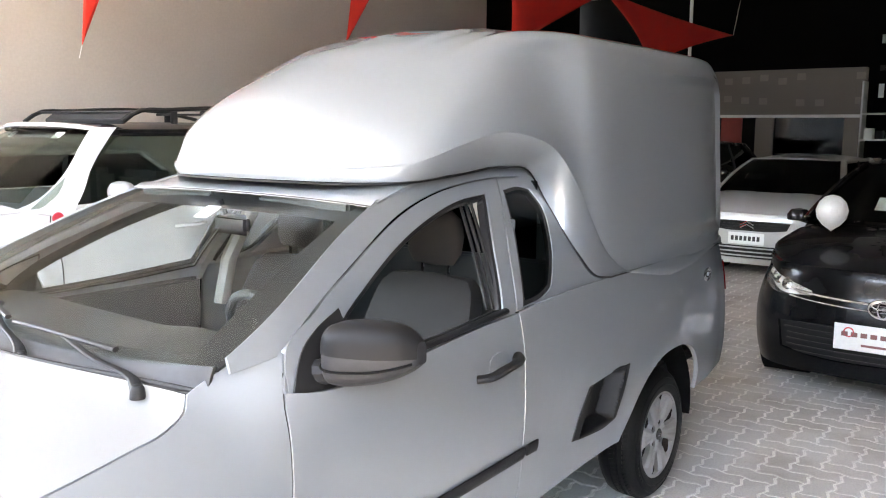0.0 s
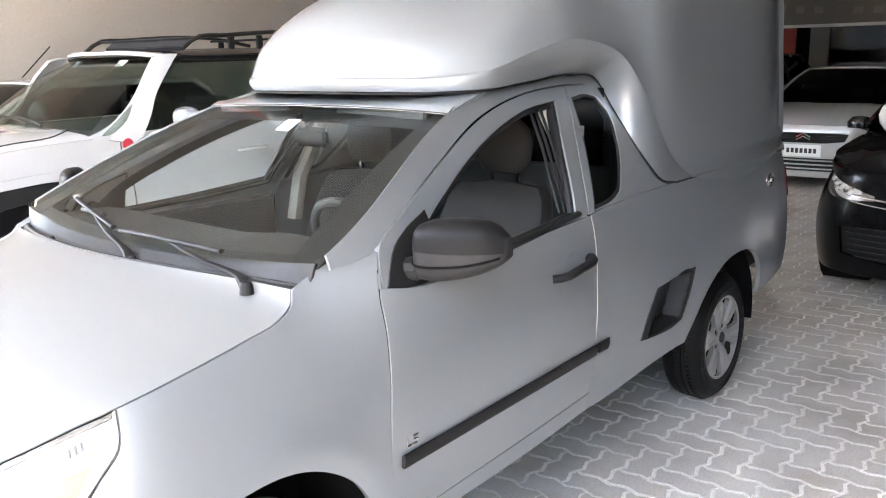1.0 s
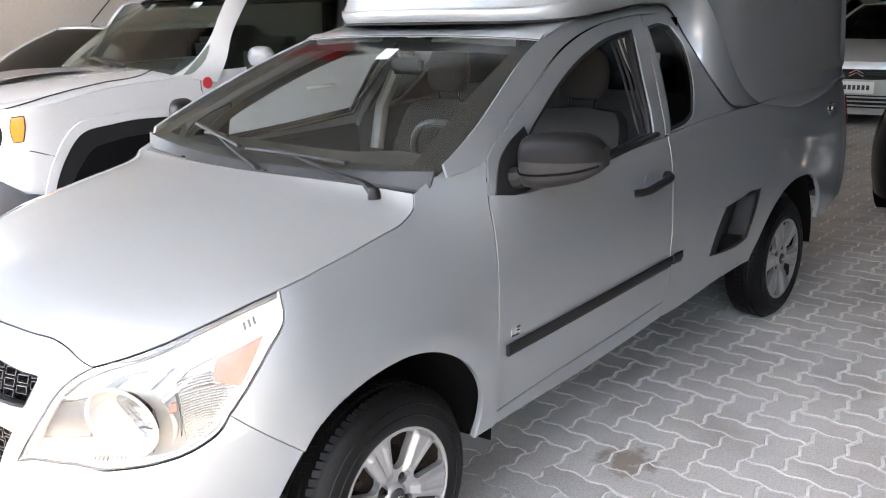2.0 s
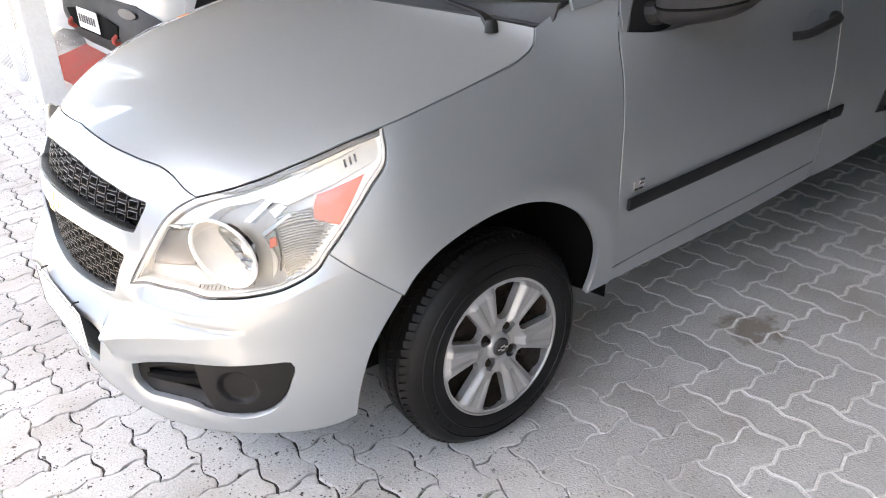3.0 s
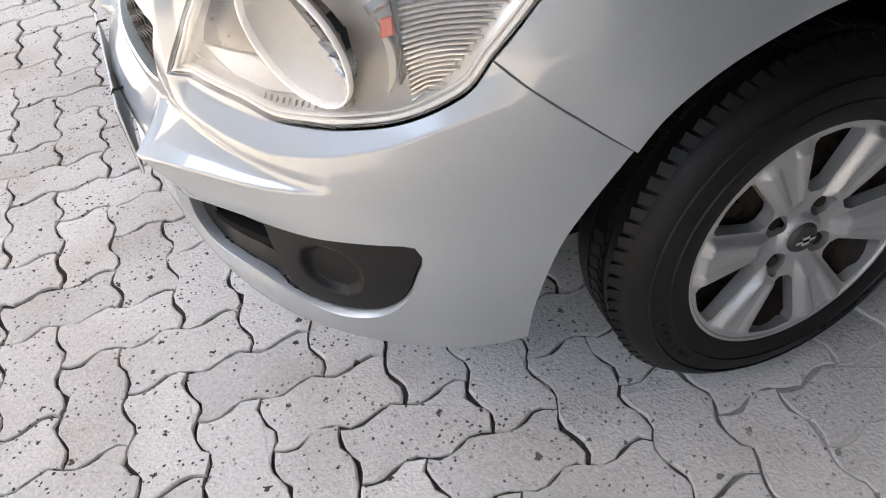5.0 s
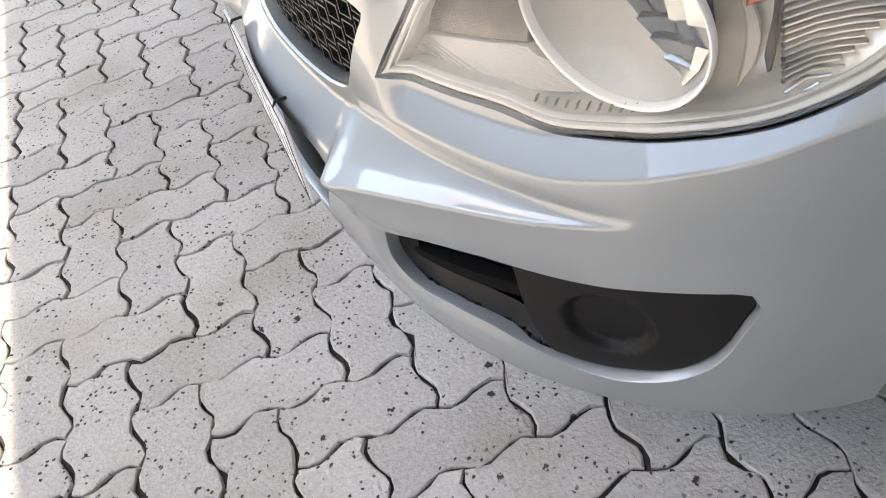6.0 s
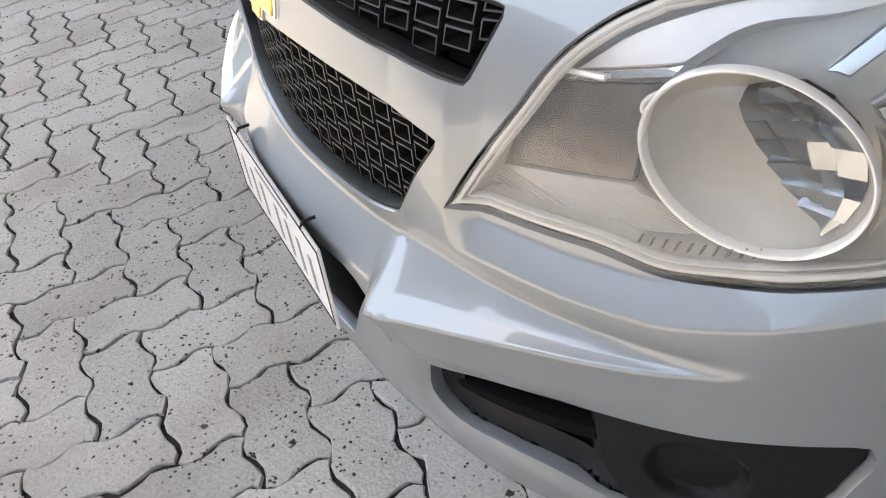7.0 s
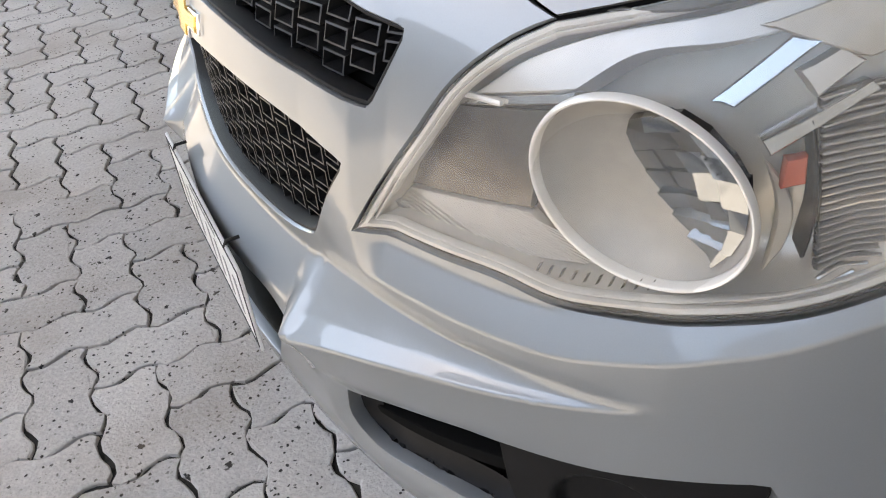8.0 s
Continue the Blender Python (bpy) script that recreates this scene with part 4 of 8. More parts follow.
        inlay("chrome_finger", quad((0.798, 0.806), (0.8135, 0.789), (0.848, 0.812), (0.830, 0.822)), 0.016, REFLECTOR, "chrome finger")
        inlay("rear_band", ([(0.767, 0.834), (0.933, 0.888), (1.093, 0.941)], [(1.093, 0.941), (1.085, 0.893)], [(1.085, 0.893), (1.029, 0.874), (0.849, 0.815)], [(0.849, 0.815), (0.767, 0.834)]), 0.012, REAR_BEIGE, "pale band towards the rear tip", 0.006)
        inlay("amber_marker", ([(0.907, 0.786), (0.910, 0.815), (0.920, 0.835)], [(0.920, 0.835), (1.040, 0.868)], [(1.040, 0.868), (1.000, 0.815), (0.962, 0.768)], [(0.962, 0.768), (0.907, 0.786)]), 0.012, AMBER, "orange-red marker reflector", 0.012)
        inlay("amber_bulb", quad((0.794, 0.748), (0.811, 0.751), (0.811, 0.730), (0.792, 0.726)), 0.018, AMBER, "orange bulb", 0.015)
        inlay("flute_backing", ([(0.826, 0.652), (0.870, 0.672), (0.915, 0.722), (0.960, 0.764)], [(0.960, 0.764), (0.903, 0.784), (0.905, 0.806)], [(0.905, 0.806), (0.815, 0.790)], [(0.815, 0.790), (0.824, 0.72), (0.826, 0.652)]), 0.026, FLUTE_BACK, "dark backing of the flutes", 0.004)
        for k in range(24):
            z0 = 0.650 + 0.0060 * k
            s0 = 0.828 - 0.0005 * k
            s1 = min(0.905, 0.868 + 0.80 * (z0 - 0.662)) if z0 > 0.765 else 0.866 + 0.86 * (z0 - 0.660)
            dip = 0.004 * (k % 3 - 1)
            inlay("flute", ([(s0, z0), ((s0 + s1) / 2, z0 + 0.0105), (s1 + dip, z0 + 0.014)], [(s1 + dip, z0 + 0.014), (s1 + dip, z0 + 0.0172)], [(s1 + dip, z0 + 0.0172), ((s0 + s1) / 2, z0 + 0.0137), (s0, z0 + 0.0032)], [(s0, z0 + 0.0032), (s0, z0)]), 0.014, FLUTE_GREY, "", 0.010, 0.03)
        inlay("lamp_divider", ([(0.816, 0.676), (0.822, 0.72), (0.812, 0.777)], [(0.812, 0.777), (0.807, 0.777)], [(0.807, 0.777), (0.817, 0.72), (0.811, 0.676)], [(0.811, 0.676), (0.816, 0.676)]), 0.012, GREY_PLASTIC, "", 0.03, 0.02)
        for pts, mat, r in (([(0.46, 0.752), (0.500, 0.7565), (0.545, 0.757)], RING_CHROME, 0.003),):
            q = curve(pts, 14)
            q = body(q[:, 0], q[:, 1], np.full(14, 0.022)) * np.array([1, my, 1])
            part("bright_edge", tube(q, r, 6), mat, lamp)
        loop = [(0.606 + 0.022 * math.cos(a), 0.742 + 0.010 * math.sin(a) + 0.004 * math.cos(a)) for a in np.linspace(0.5, 2 * math.pi - 0.5, 20)]
        q = body(np.array([p[0] for p in loop]), np.array([p[1] for p in loop]), np.full(20, 0.030)) * np.array([1, my, 1])
        part("bright_loop", tube(q, 0.0028, 6), RING_CHROME, lamp)
        for k in range(3):
            s0, z0 = 0.994 + 0.013 * k, 0.884 + 0.0042 * k
            inlay("lamp_mark", quad((s0, z0), (s0 + 0.007, z0 + 0.002), (s0 + 0.006, z0 + 0.018), (s0 - 0.001, z0 + 0.016)), 0.009, INTERIOR, "", 0.004, 0.02)
        # fine ribs on the housing floor, and a notched chrome strip below the ring
        ribs = []
        for k in range(-7, 22):
            s0, z0 = (0.430 + 0.0064 * k, 0.6505 + 0.00095 * k) if k >= 0 else (0.428 + 0.0033 * k, 0.650 + 0.0038 * k)
            reach = min(0.115, (z0 - 0.6265) / 0.24)
            q = curve([(s0, z0), (s0 + reach * 0.5, z0 - 0.105 * reach), (s0 + reach, z0 - 0.24 * reach)], 8)
            ribs.append(tube(body(q[:, 0], q[:, 1], np.full(8, 0.0298)) * np.array([1, my, 1]), 0.0009, 4))
        part("floor_ribs", joined(*ribs), FLOOR_BEIGE, lamp, "fine ribs on the housing floor")
        for k in range(14):
            s0 = 0.592 + 0.0115 * k
            z0 = 0.6255 + 0.0001 * k * k
            inlay("notch", quad((s0, z0), (s0 + 0.0045, z0), (s0 + 0.0095, z0 + 0.0085), (s0 + 0.005, z0 + 0.0085)), 0.016, DARK_INLAY, "", 0.004, 0.02)


REAR_BEIGE = material("rear_band_beige", (0.50, 0.47, 0.41), 0.4, metal=0.2, vary=0.08)
FLOOR_BEIGE = material("floor_beige", (0.50, 0.455, 0.39), 0.4, metal=0.15, vary=0.06)
LENS_RIM = material("translucent_rim", (0.60, 0.58, 0.54), 0.3, vary=0.06)
FINGER = material("dim_chrome", (0.50, 0.52, 0.54), 0.15, metal=0.9, vary=0.05, rvary=0.04)
# dark tone painted for the reflection in the cavity; also the notches
DARK_INLAY = material("dark_lamp_inlay", (0.088, 0.078, 0.066), 0.22, metal=0.4, vary=0.25, big=14, grain=60, rvary=0.06)
BAND_OLIVE = material("olive_grey_band", (0.055, 0.054, 0.047), 0.45, vary=0.15)
# two tones of one mirror: reflections of dark and sky put into colour
FACET_DARK_REFLECTION = material("mirror_dark_reflection", (0.20, 0.198, 0.195), 0.16, metal=0.9, vary=0.15)
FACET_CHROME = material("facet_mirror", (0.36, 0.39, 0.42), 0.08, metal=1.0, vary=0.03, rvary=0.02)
FLUTE_GREY = material("clear_flutes", (0.55, 0.54, 0.53), 0.2, metal=0.75, vary=0.1)
FLUTE_BACK = material("flute_backing", (0.13, 0.12, 0.11), 0.35, metal=0.3, vary=0.3, big=20)
RING_CHROME = material("bright_ring", (0.90, 0.88, 0.84), 0.25, metal=0.25, vary=0.03, rvary=0.03)
headlamps()


FENDER_GAP = [(1.108, 0.957), (1.249, 0.980), (1.44, 1.014), (1.528, 1.032), (1.583, 1.060), (1.600, 1.090)]
DOOR_FRONT = [(1.830, 1.142), (1.812, 1.101), (1.799, 1.035), (1.800, 0.957), (1.793, 0.872), (1.776, 0.713), (1.782, 0.513), (1.793, 0.396)]
DOOR_LOW = [(1.793, 0.396), (2.118, 0.417), (2.446, 0.433), (2.795, 0.455)]
DOOR_REAR = [(2.795, 0.455), (2.790, 0.661), (2.801, 0.818), (2.809, 0.991), (2.800, 1.085)]
BELT = [(2.800, 1.085), (2.55, 1.076), (2.333, 1.058), (2.08, 1.043), (1.90, 1.045), (1.805, 1.06)]
REAR_ARCH = [(3.575, 0.416), (3.60, 0.47), (3.66, 0.545), (3.76, 0.63), (3.89, 0.692), (4.05, 0.715), (4.20, 0.700), (4.31, 0.645), (4.375, 0.545), (4.392, 0.440)]
SCOOP = [(3.137, 0.552), (3.178, 0.640), (3.248, 0.732)], [(3.248, 0.732), (3.40, 0.742), (3.588, 0.746)], [(3.588, 0.746), (3.553, 0.664), (3.492, 0.546)], [(3.492, 0.546), (3.40, 0.532), (3.30, 0.535), (3.137, 0.552)]


def flanks():
    fender = outline(FENDER_GAP, [(1.600, 1.090), (1.676, 1.122), (1.75, 1.154), (1.806, 1.182)], [(1.806, 1.182), (1.830, 1.142)], DOOR_FRONT, [(1.793, 0.396), (1.790, 0.352)], [(1.790, 0.352), (1.706, 0.345)], ARCH[::-1], [(1.083, 0.586), (0.928, 0.714)], LAMP_REAR[::-1], step=0.016)
    door = outline(DOOR_FRONT[1:], DOOR_LOW, DOOR_REAR, BELT, [BELT[-1], DOOR_FRONT[1]], step=0.02)
    scoop = outline(*SCOOP, step=0.02)
    quarter = outline(DOOR_REAR[::-1], DOOR_LOW[::-1][:1] + [(2.80, 0.387)], [(2.80, 0.387), (2.857, 0.385), (3.298, 0.408), (3.575, 0.416)], REAR_ARCH, [(4.392, 0.440), (4.60, 0.455), (4.80, 0.48)], [(4.80, 0.48), (4.82, 0.75), (4.80, 1.095)], [(4.80, 1.095), (3.8, 1.105), (3.42, 1.106), (3.0, 1.098), (2.800, 1.085)], step=0.022)
    sill = outline(DOOR_LOW, [(2.795, 0.455), (2.797, 0.386)], [(2.797, 0.386), (2.474, 0.365), (2.137, 0.355), (1.793, 0.350)], [(1.793, 0.350), (1.793, 0.396)], step=0.025)

    def bulged(s, z):
        """The fender swells a little round its arch, and so does the rear one."""
        q = body(s, z)
        for cs, cz, r0 in ((1.405, 0.36, 0.365), (3.98, 0.36, 0.37)):
            r = np.hypot(s - cs, z - cz)
            q[:, 1] += 0.007 * np.exp(-(((r - r0 - 0.03) / 0.05) ** 2)) * (z > 0.3)
        return q

    for sgn in (1, -1):
        mir = sgn < 0
        my = -1 if mir else 1
        panel("fender", fender, bulged, SILVER, pickup, step=0.018, depth=0.02, mirror=mir, label="silver front fender")
        # near-black tubes paint the shade in the gaps round the door
        seam = [tube(body(q[:, 0], q[:, 1], np.full(len(q), 0.0085)) * np.array([1, my, 1]), 0.0065, 8) for q in (curve(DOOR_FRONT[1:], 30), curve(DOOR_REAR, 24), curve(DOOR_LOW, 24))]
        part("panel_seam", joined(*seam), SEAM_BLACK, pickup, "near-black tubes that paint the shade in the door gaps")
        d = panel("door", door, body, SILVER, pickup, gap=0.0034, step=0.022, depth=0.02, mirror=mir, label="silver door with a black moulding")
        panel("rocker", sill, body, SILVER, pickup, step=0.03, depth=0.03, mirror=mir, label="silver sill under the door")
        q = panel("bed_side", quarter, bulged, SILVER, pickup, holes=[scoop], step=0.024, depth=0.02, mirror=mir, label="silver rear side panel")
        # black side step let into the rear panel
        panel("side_step", shrunk(scoop, -0.002), lambda s, z: body(s, z, -0.004 + 0.075 * np.clip((0.745 - z) / 0.03, 0, 1) * np.clip((z - 0.545 - 0.10 * np.clip((s - 3.3) / 0.2, 0, 1) * 0) / 0.02, 0, 1) * np.clip((s - 3.19 - (z - 0.552) * 0.45) / 0.03, 0, 1) * np.clip((3.47 + (z - 0.546) * 0.45 - s) / 0.03, 0, 1)), BLACK_PLASTIC, q, step=0.006, depth=0.01, mirror=mir, label="black plastic side step")
        for s0, z0 in ((3.535, 0.715), (3.50, 0.612)):
            c = body(np.array([s0]), np.array([z0]), np.array([-0.006]))[0] * np.array([1, my, 1])
            part("screw", lathe([(0.0, 0.002), (0.005, 0.001), (0.006, -0.004)], 12, Matrix.Translation(c) @ pose(0, 0, 0, -90 * my)), STEEL_DARK, q)
        mark = body(np.array([4.50]), np.array([0.985]), np.array([-0.003]))[0] * np.array([1, my, 1])
        mm = Matrix.Translation(mark) @ pose(0, 0, 0, -90 * my)
        rings = [tube([tuple(mm @ Vector((a * math.cos(t), b * math.sin(t), 0.001))) for t in np.linspace(0, 2 * math.pi, 25)], 0.003, 6) for a, b in ((0.045, 0.030), (0.020, 0.028), (0.036, 0.012))]
        part("dealer_mark", joined(*rings), CHROME, q, "small chrome oval sticker")
        # moulding and its stub on the rear panel
        for nm, a, b, par in (("moulding", 1.812, 2.793, d), ("moulding_end", 2.806, 2.876, q)):
            zt = lambda s: 0.618 + 0.027 * (s - 1.81) / 1.06
            e = outline([(a, zt(a) - 0.040), (a, zt(a))], [(a, zt(a)), (b, zt(b))], [(b, zt(b)), (b - 0.003, zt(b) - 0.044)], [(b - 0.003, zt(b) - 0.044), (a, zt(a) - 0.040)], step=0.04)
            panel(nm, e, lambda s, z: body(s, z, -0.012 + 0.004 * (np.abs(z - zt(s) + 0.021) / 0.021) ** 3), BLACK_PLASTIC, par, step=0.010, depth=0.014, mirror=mir, label="black rubbing strip")
        # model letters, drawn as chrome strokes
        strokes = [((1.828, 0.652), (1.830, 0.628)), ((1.830, 0.628), (1.845, 0.629)), ((1.870, 0.652), (1.853, 0.651)), ((1.853, 0.651), (1.852, 0.641)), ((1.852, 0.641), (1.868, 0.640)), ((1.868, 0.640), (1.867, 0.629)), ((1.867, 0.629), (1.850, 0.628))]
        bars = []
        for a, b in strokes:
            w = body(np.array([a[0], b[0]]), np.array([a[1] + 0.008, b[1] + 0.008]), np.full(2, -0.003)) * np.array([1, my, 1])
            bars.append(tube(w, 0.0026, 6))
        part("model_letters", joined(*bars), CHROME, d, "chrome letters LS")
        # door handle in its dish
        dish = outline([(2.60, 0.93), (2.615, 0.972), (2.66, 0.985), (2.705, 0.972), (2.715, 0.93), (2.69, 0.903), (2.65, 0.898), (2.615, 0.906), (2.60, 0.93)], step=0.02)
        panel("handle_dish", dish, lambda s, z: body(s, z, -0.002 + 0.016 * np.clip(1 - np.hypot((s - 2.658) / 0.058, (z - 0.94) / 0.043), 0, 1)), SILVER, d, step=0.01, depth=0.004, mirror=mir)
        hp = [body(np.array([s]), np.array([z]), np.array([dd]))[0] * np.array([1, my, 1]) for s, z, dd in ((2.535, 0.925, 0.0), (2.55, 0.928, -0.022), (2.64, 0.938, -0.034), (2.74, 0.950, -0.022), (2.758, 0.953, 0.0))]
        part("door_handle", tube(curve(hp, 14), 0.0205, 10, 0.62), BLACK_PLASTIC, d, "black door handle")
        # window frame, A pillar and rear pillar above the belt
        opening = [(-0.500, 1.062), (-0.619, 1.166), (-0.794, 1.258), (-1.001, 1.343), (-1.212, 1.405), (-1.382, 1.439), (-1.547, 1.451)], [(-1.547, 1.451), (-1.437, 1.295), (-1.338, 1.091)], [(-1.338, 1.091), (-0.980, 1.066), (-0.700, 1.055), (-0.500, 1.062)]
        outer = [(-0.420, 1.099), (-0.435, 1.140), (-0.574, 1.220), (-0.783, 1.311), (-1.072, 1.419), (-1.276, 1.465), (-1.470, 1.488), (-1.662, 1.499)], [(-1.662, 1.499), (-1.628, 1.445), (-1.545, 1.332), (-1.458, 1.190), (-1.414, 1.085)], [(-1.414, 1.085), (-1.404, 1.055), (-1.000, 1.028), (-0.650, 1.014), (-0.418, 1.022)], [(-0.418, 1.022), (-0.420, 1.099)]
        op = outline(*opening, step=0.025)
        panel("window_frame", outline(*outer, step=0.025), upper, SILVER, d, holes=[op], gap=0.0008, step=0.02, depth=0.03, mirror=mir, flip=True, label="silver window frame")
        panel("window_seal", shrunk(op, -0.004), lambda x, z: upper(x, z) - np.array([0, 0.008, 0]), BLACK_PLASTIC, d, holes=[shrunk(op, 0.013)], step=0.03, depth=0.03, mirror=mir, flip=True, label="black window seal")
        belt_pts = [tuple(upper([x], [z])[0] * np.array([1, my, 1]) + np.array([0, 0.006 * my, 0])) for x, z in ((-0.660, 1.060), (-0.981, 1.072), (-1.348, 1.097))]
        part("belt_strip", tube(curve(belt_pts, 10), 0.014, 8, 0.7), BLACK_PLASTIC, d, "black belt strip")
        sail = outline([(-0.424, 1.040), (-0.450, 1.100), (-0.486, 1.145), (-0.545, 1.180), (-0.648, 1.216)], [(-0.648, 1.216), (-0.66, 1.058)], [(-0.66, 1.058), (-0.552, 1.034), (-0.424, 1.040)], step=0.02)
        panel("mirror_sail", sail, lambda x, z: upper(x, z) + np.array([0, 0.004, 0]), BLACK_PLASTIC, d, step=0.02, depth=0.012, mirror=mir, flip=True, label="black mirror foot")
        a_edge = outline([(-0.290, 1.160), (-0.390, 1.207), (-0.581, 1.297), (-0.806, 1.397), (-0.965, 1.453), (-1.097, 1.488)], [(-1.097, 1.488), (-1.195, 1.504), (-1.432, 1.516), (-1.709, 1.531), (-1.903, 1.530)], [(-1.903, 1.530), (-1.895, 1.501), (-1.791, 1.498), (-1.666, 1.502)], [(-1.666, 1.502), (-1.471, 1.492), (-1.277, 1.469), (-1.073, 1.423), (-0.784, 1.315), (-0.574, 1.224), (-0.431, 1.150)], [(-0.431, 1.150), (-0.415, 1.140)], [(-0.415, 1.140), (-0.345, 1.130), (-0.288, 1.124)], [(-0.288, 1.124), (-0.290, 1.160)], step=0.02)
        panel("a_pillar", a_edge, lambda x, z: upper(x, z) - np.array([0, 0.003, 0]), SILVER, pickup, gap=0.0008, step=0.02, depth=0.010, mirror=mir, flip=True, label="silver windscreen pillar and roof rail")
        qwin = outline([(-1.662, 1.457), (-1.782, 1.463), (-1.835, 1.450)], [(-1.835, 1.450), (-1.852, 1.395), (-1.806, 1.291), (-1.705, 1.167), (-1.663, 1.126)], [(-1.663, 1.126), (-1.605, 1.107), (-1.458, 1.091)], [(-1.458, 1.091), (-1.523, 1.216), (-1.617, 1.375), (-1.662, 1.457)], step=0.02)
        rear_up = outline([(-1.667, 1.499), (-1.791, 1.498), (-1.895, 1.501)], [(-1.895, 1.501), (-1.906, 1.496), (-1.902, 1.407), (-1.920, 1.216), (-1.959, 1.138), (-2.035, 1.103)], [(-2.035, 1.103), (-1.704, 1.097), (-1.418, 1.085)], [(-1.418, 1.085), (-1.462, 1.190), (-1.549, 1.332), (-1.633, 1.445), (-1.667, 1.499)], step=0.02)
        panel("rear_pillar", rear_up, upper, SILVER, pickup, holes=[qwin], step=0.02, depth=0.03, mirror=mir, flip=True, label="silver rear cab pillar")
        g = panel("quarter_glass", shrunk(qwin, -0.006), lambda x, z: upper(x, z) - np.array([0, 0.007, 0]), DARK_GLASS, pickup, step=0.05, depth=0.004, mirror=mir, flip=True, label="dark tinted quarter window")
        panel("quarter_seal", shrunk(qwin, -0.002), lambda x, z: upper(x, z) - np.array([0, 0.004, 0]), BLACK_PLASTIC, g, holes=[shrunk(qwin, 0.012)], step=0.03, depth=0.02, mirror=mir, flip=True)
        if mir:
            g = panel("door_glass", shrunk(op, -0.005), lambda x, z: upper(x, z) - np.array([0, 0.012, 0]), GLASS, d, step=0.06, depth=0.004, mirror=mir, flip=True, label="clear door glass")
            g.visible_shadow = False
        # mirror
        mc = Vector((-0.560, 0.968, 1.146))
        prof = [(-0.124, 0.034, 0.036, 0.052), (-0.104, 0.058, 0.066, 0.076), (-0.05, 0.072, 0.078, 0.077), (0.03, 0.067, 0.078, 0.061), (0.08, 0.048, 0.066, 0.038), (0.114, 0.022, 0.040, 0.012)]
        grid = []
        for along, dx, up, down in prof:
            along = 0.92 * along
            row = []
            for k in range(25):
                a = 2 * math.pi * k / 24
                ca, sa = math.cos(a), math.sin(a)
                x = dx * np.sign(ca) * abs(ca) ** 0.6
                z = (up if sa > 0 else -down) * abs(sa) ** 0.62
                row.append((mc.x + x * (1.0 if ca > 0 else 0.55) - 0.35 * along, my * (mc.y + along), mc.z + z))
            grid.append(row)
        g = spline(np.arange(6), np.array(grid).reshape(6, -1), np.linspace(0, 5, 21)).reshape(21, 25, 3)
        mid = g.mean(axis=1)
        g = np.concatenate([mid[:1, None].repeat(25, 1), g, mid[-1:, None].repeat(25, 1)])
        housing = sheet("door_mirror", g, GREY_PLASTIC, d, "dark grey door mirror", flip=mir)
        cap = g[1:-1, 0:13] + np.array([0.002, 0, 0.003])
        sheet("mirror_cap", cap, MIRROR_CAP, housing, "dark grey mirror cap", flip=mir)
        part("mirror_seam", tube(g[2:-2, 23] + np.array([0.002, 0, 0.0]), 0.0032, 6), SEAM_BLACK, housing)
        part("mirror_arm", tube([(-0.52, 0.79 * my, 1.085), (-0.525, 0.83 * my, 1.088), (-0.535, 0.875 * my, 1.105)], [0.030, 0.032, 0.030], 10, 1.0), BLACK_PLASTIC, d, "black mirror arm")
        part("mirror_glass", lathe([(0.0, 0.0), (0.06, 0.0), (0.06, 0.002)], 24, Matrix.Translation((mc.x - 0.036, my * mc.y, mc.z)) @ pose(0, 0, 0, 0, -90, -12 * my) @ Matrix.Diagonal((0.75, 1.5, 1, 1))), CHROME, housing)
        # dark wheel housings
        for x, r in ((-0.015, 0.355), (-2.655, 0.355)):
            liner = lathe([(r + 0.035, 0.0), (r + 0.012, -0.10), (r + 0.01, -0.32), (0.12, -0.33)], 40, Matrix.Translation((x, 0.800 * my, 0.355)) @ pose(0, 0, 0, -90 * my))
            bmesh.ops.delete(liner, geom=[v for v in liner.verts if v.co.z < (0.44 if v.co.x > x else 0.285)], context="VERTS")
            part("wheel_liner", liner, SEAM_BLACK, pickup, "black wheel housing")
        # tail lamp and closing panel of the tail
        tl = outline([(4.835, 0.86), (4.838, 0.93), (4.835, 1.01)], [(4.835, 1.01), (4.88, 1.01)], [(4.88, 1.01), (4.885, 0.93), (4.88, 0.86)], [(4.88, 0.86), (4.835, 0.86)], step=0.03)
        panel("tail_lamp", tl, behind(-0.004), TAIL_RED, pickup, step=0.03, depth=0.02, mirror=mir, label="red tail lamp")
    part("tailgate", block((-3.60, -0.70, 0.42), (-3.54, 0.70, 1.10), 0.02), SILVER, pickup, "silver tailgate")
    part("bed_floor", block((-3.50, -0.70, 0.50), (-1.95, 0.70, 0.56), 0.01), BLACK_PLASTIC, pickup)
    part("underbody", block((-3.45, -0.60, 0.24), (0.60, 0.60, 0.34), 0.03), SEAM_BLACK, pickup, "dark underbody")
    part("engine_block", block((-0.35, -0.42, 0.34), (0.55, 0.42, 0.78), 0.05), SEAM_BLACK, pickup)


MIRROR_CAP = material("mirror_cap_grey", (0.007, 0.007, 0.0075), 0.42, vary=0.08, spec=0.12)
TAIL_RED = material("tail_lamp_red", (0.14, 0.008, 0.008), 0.15, vary=0.1)
flanks()


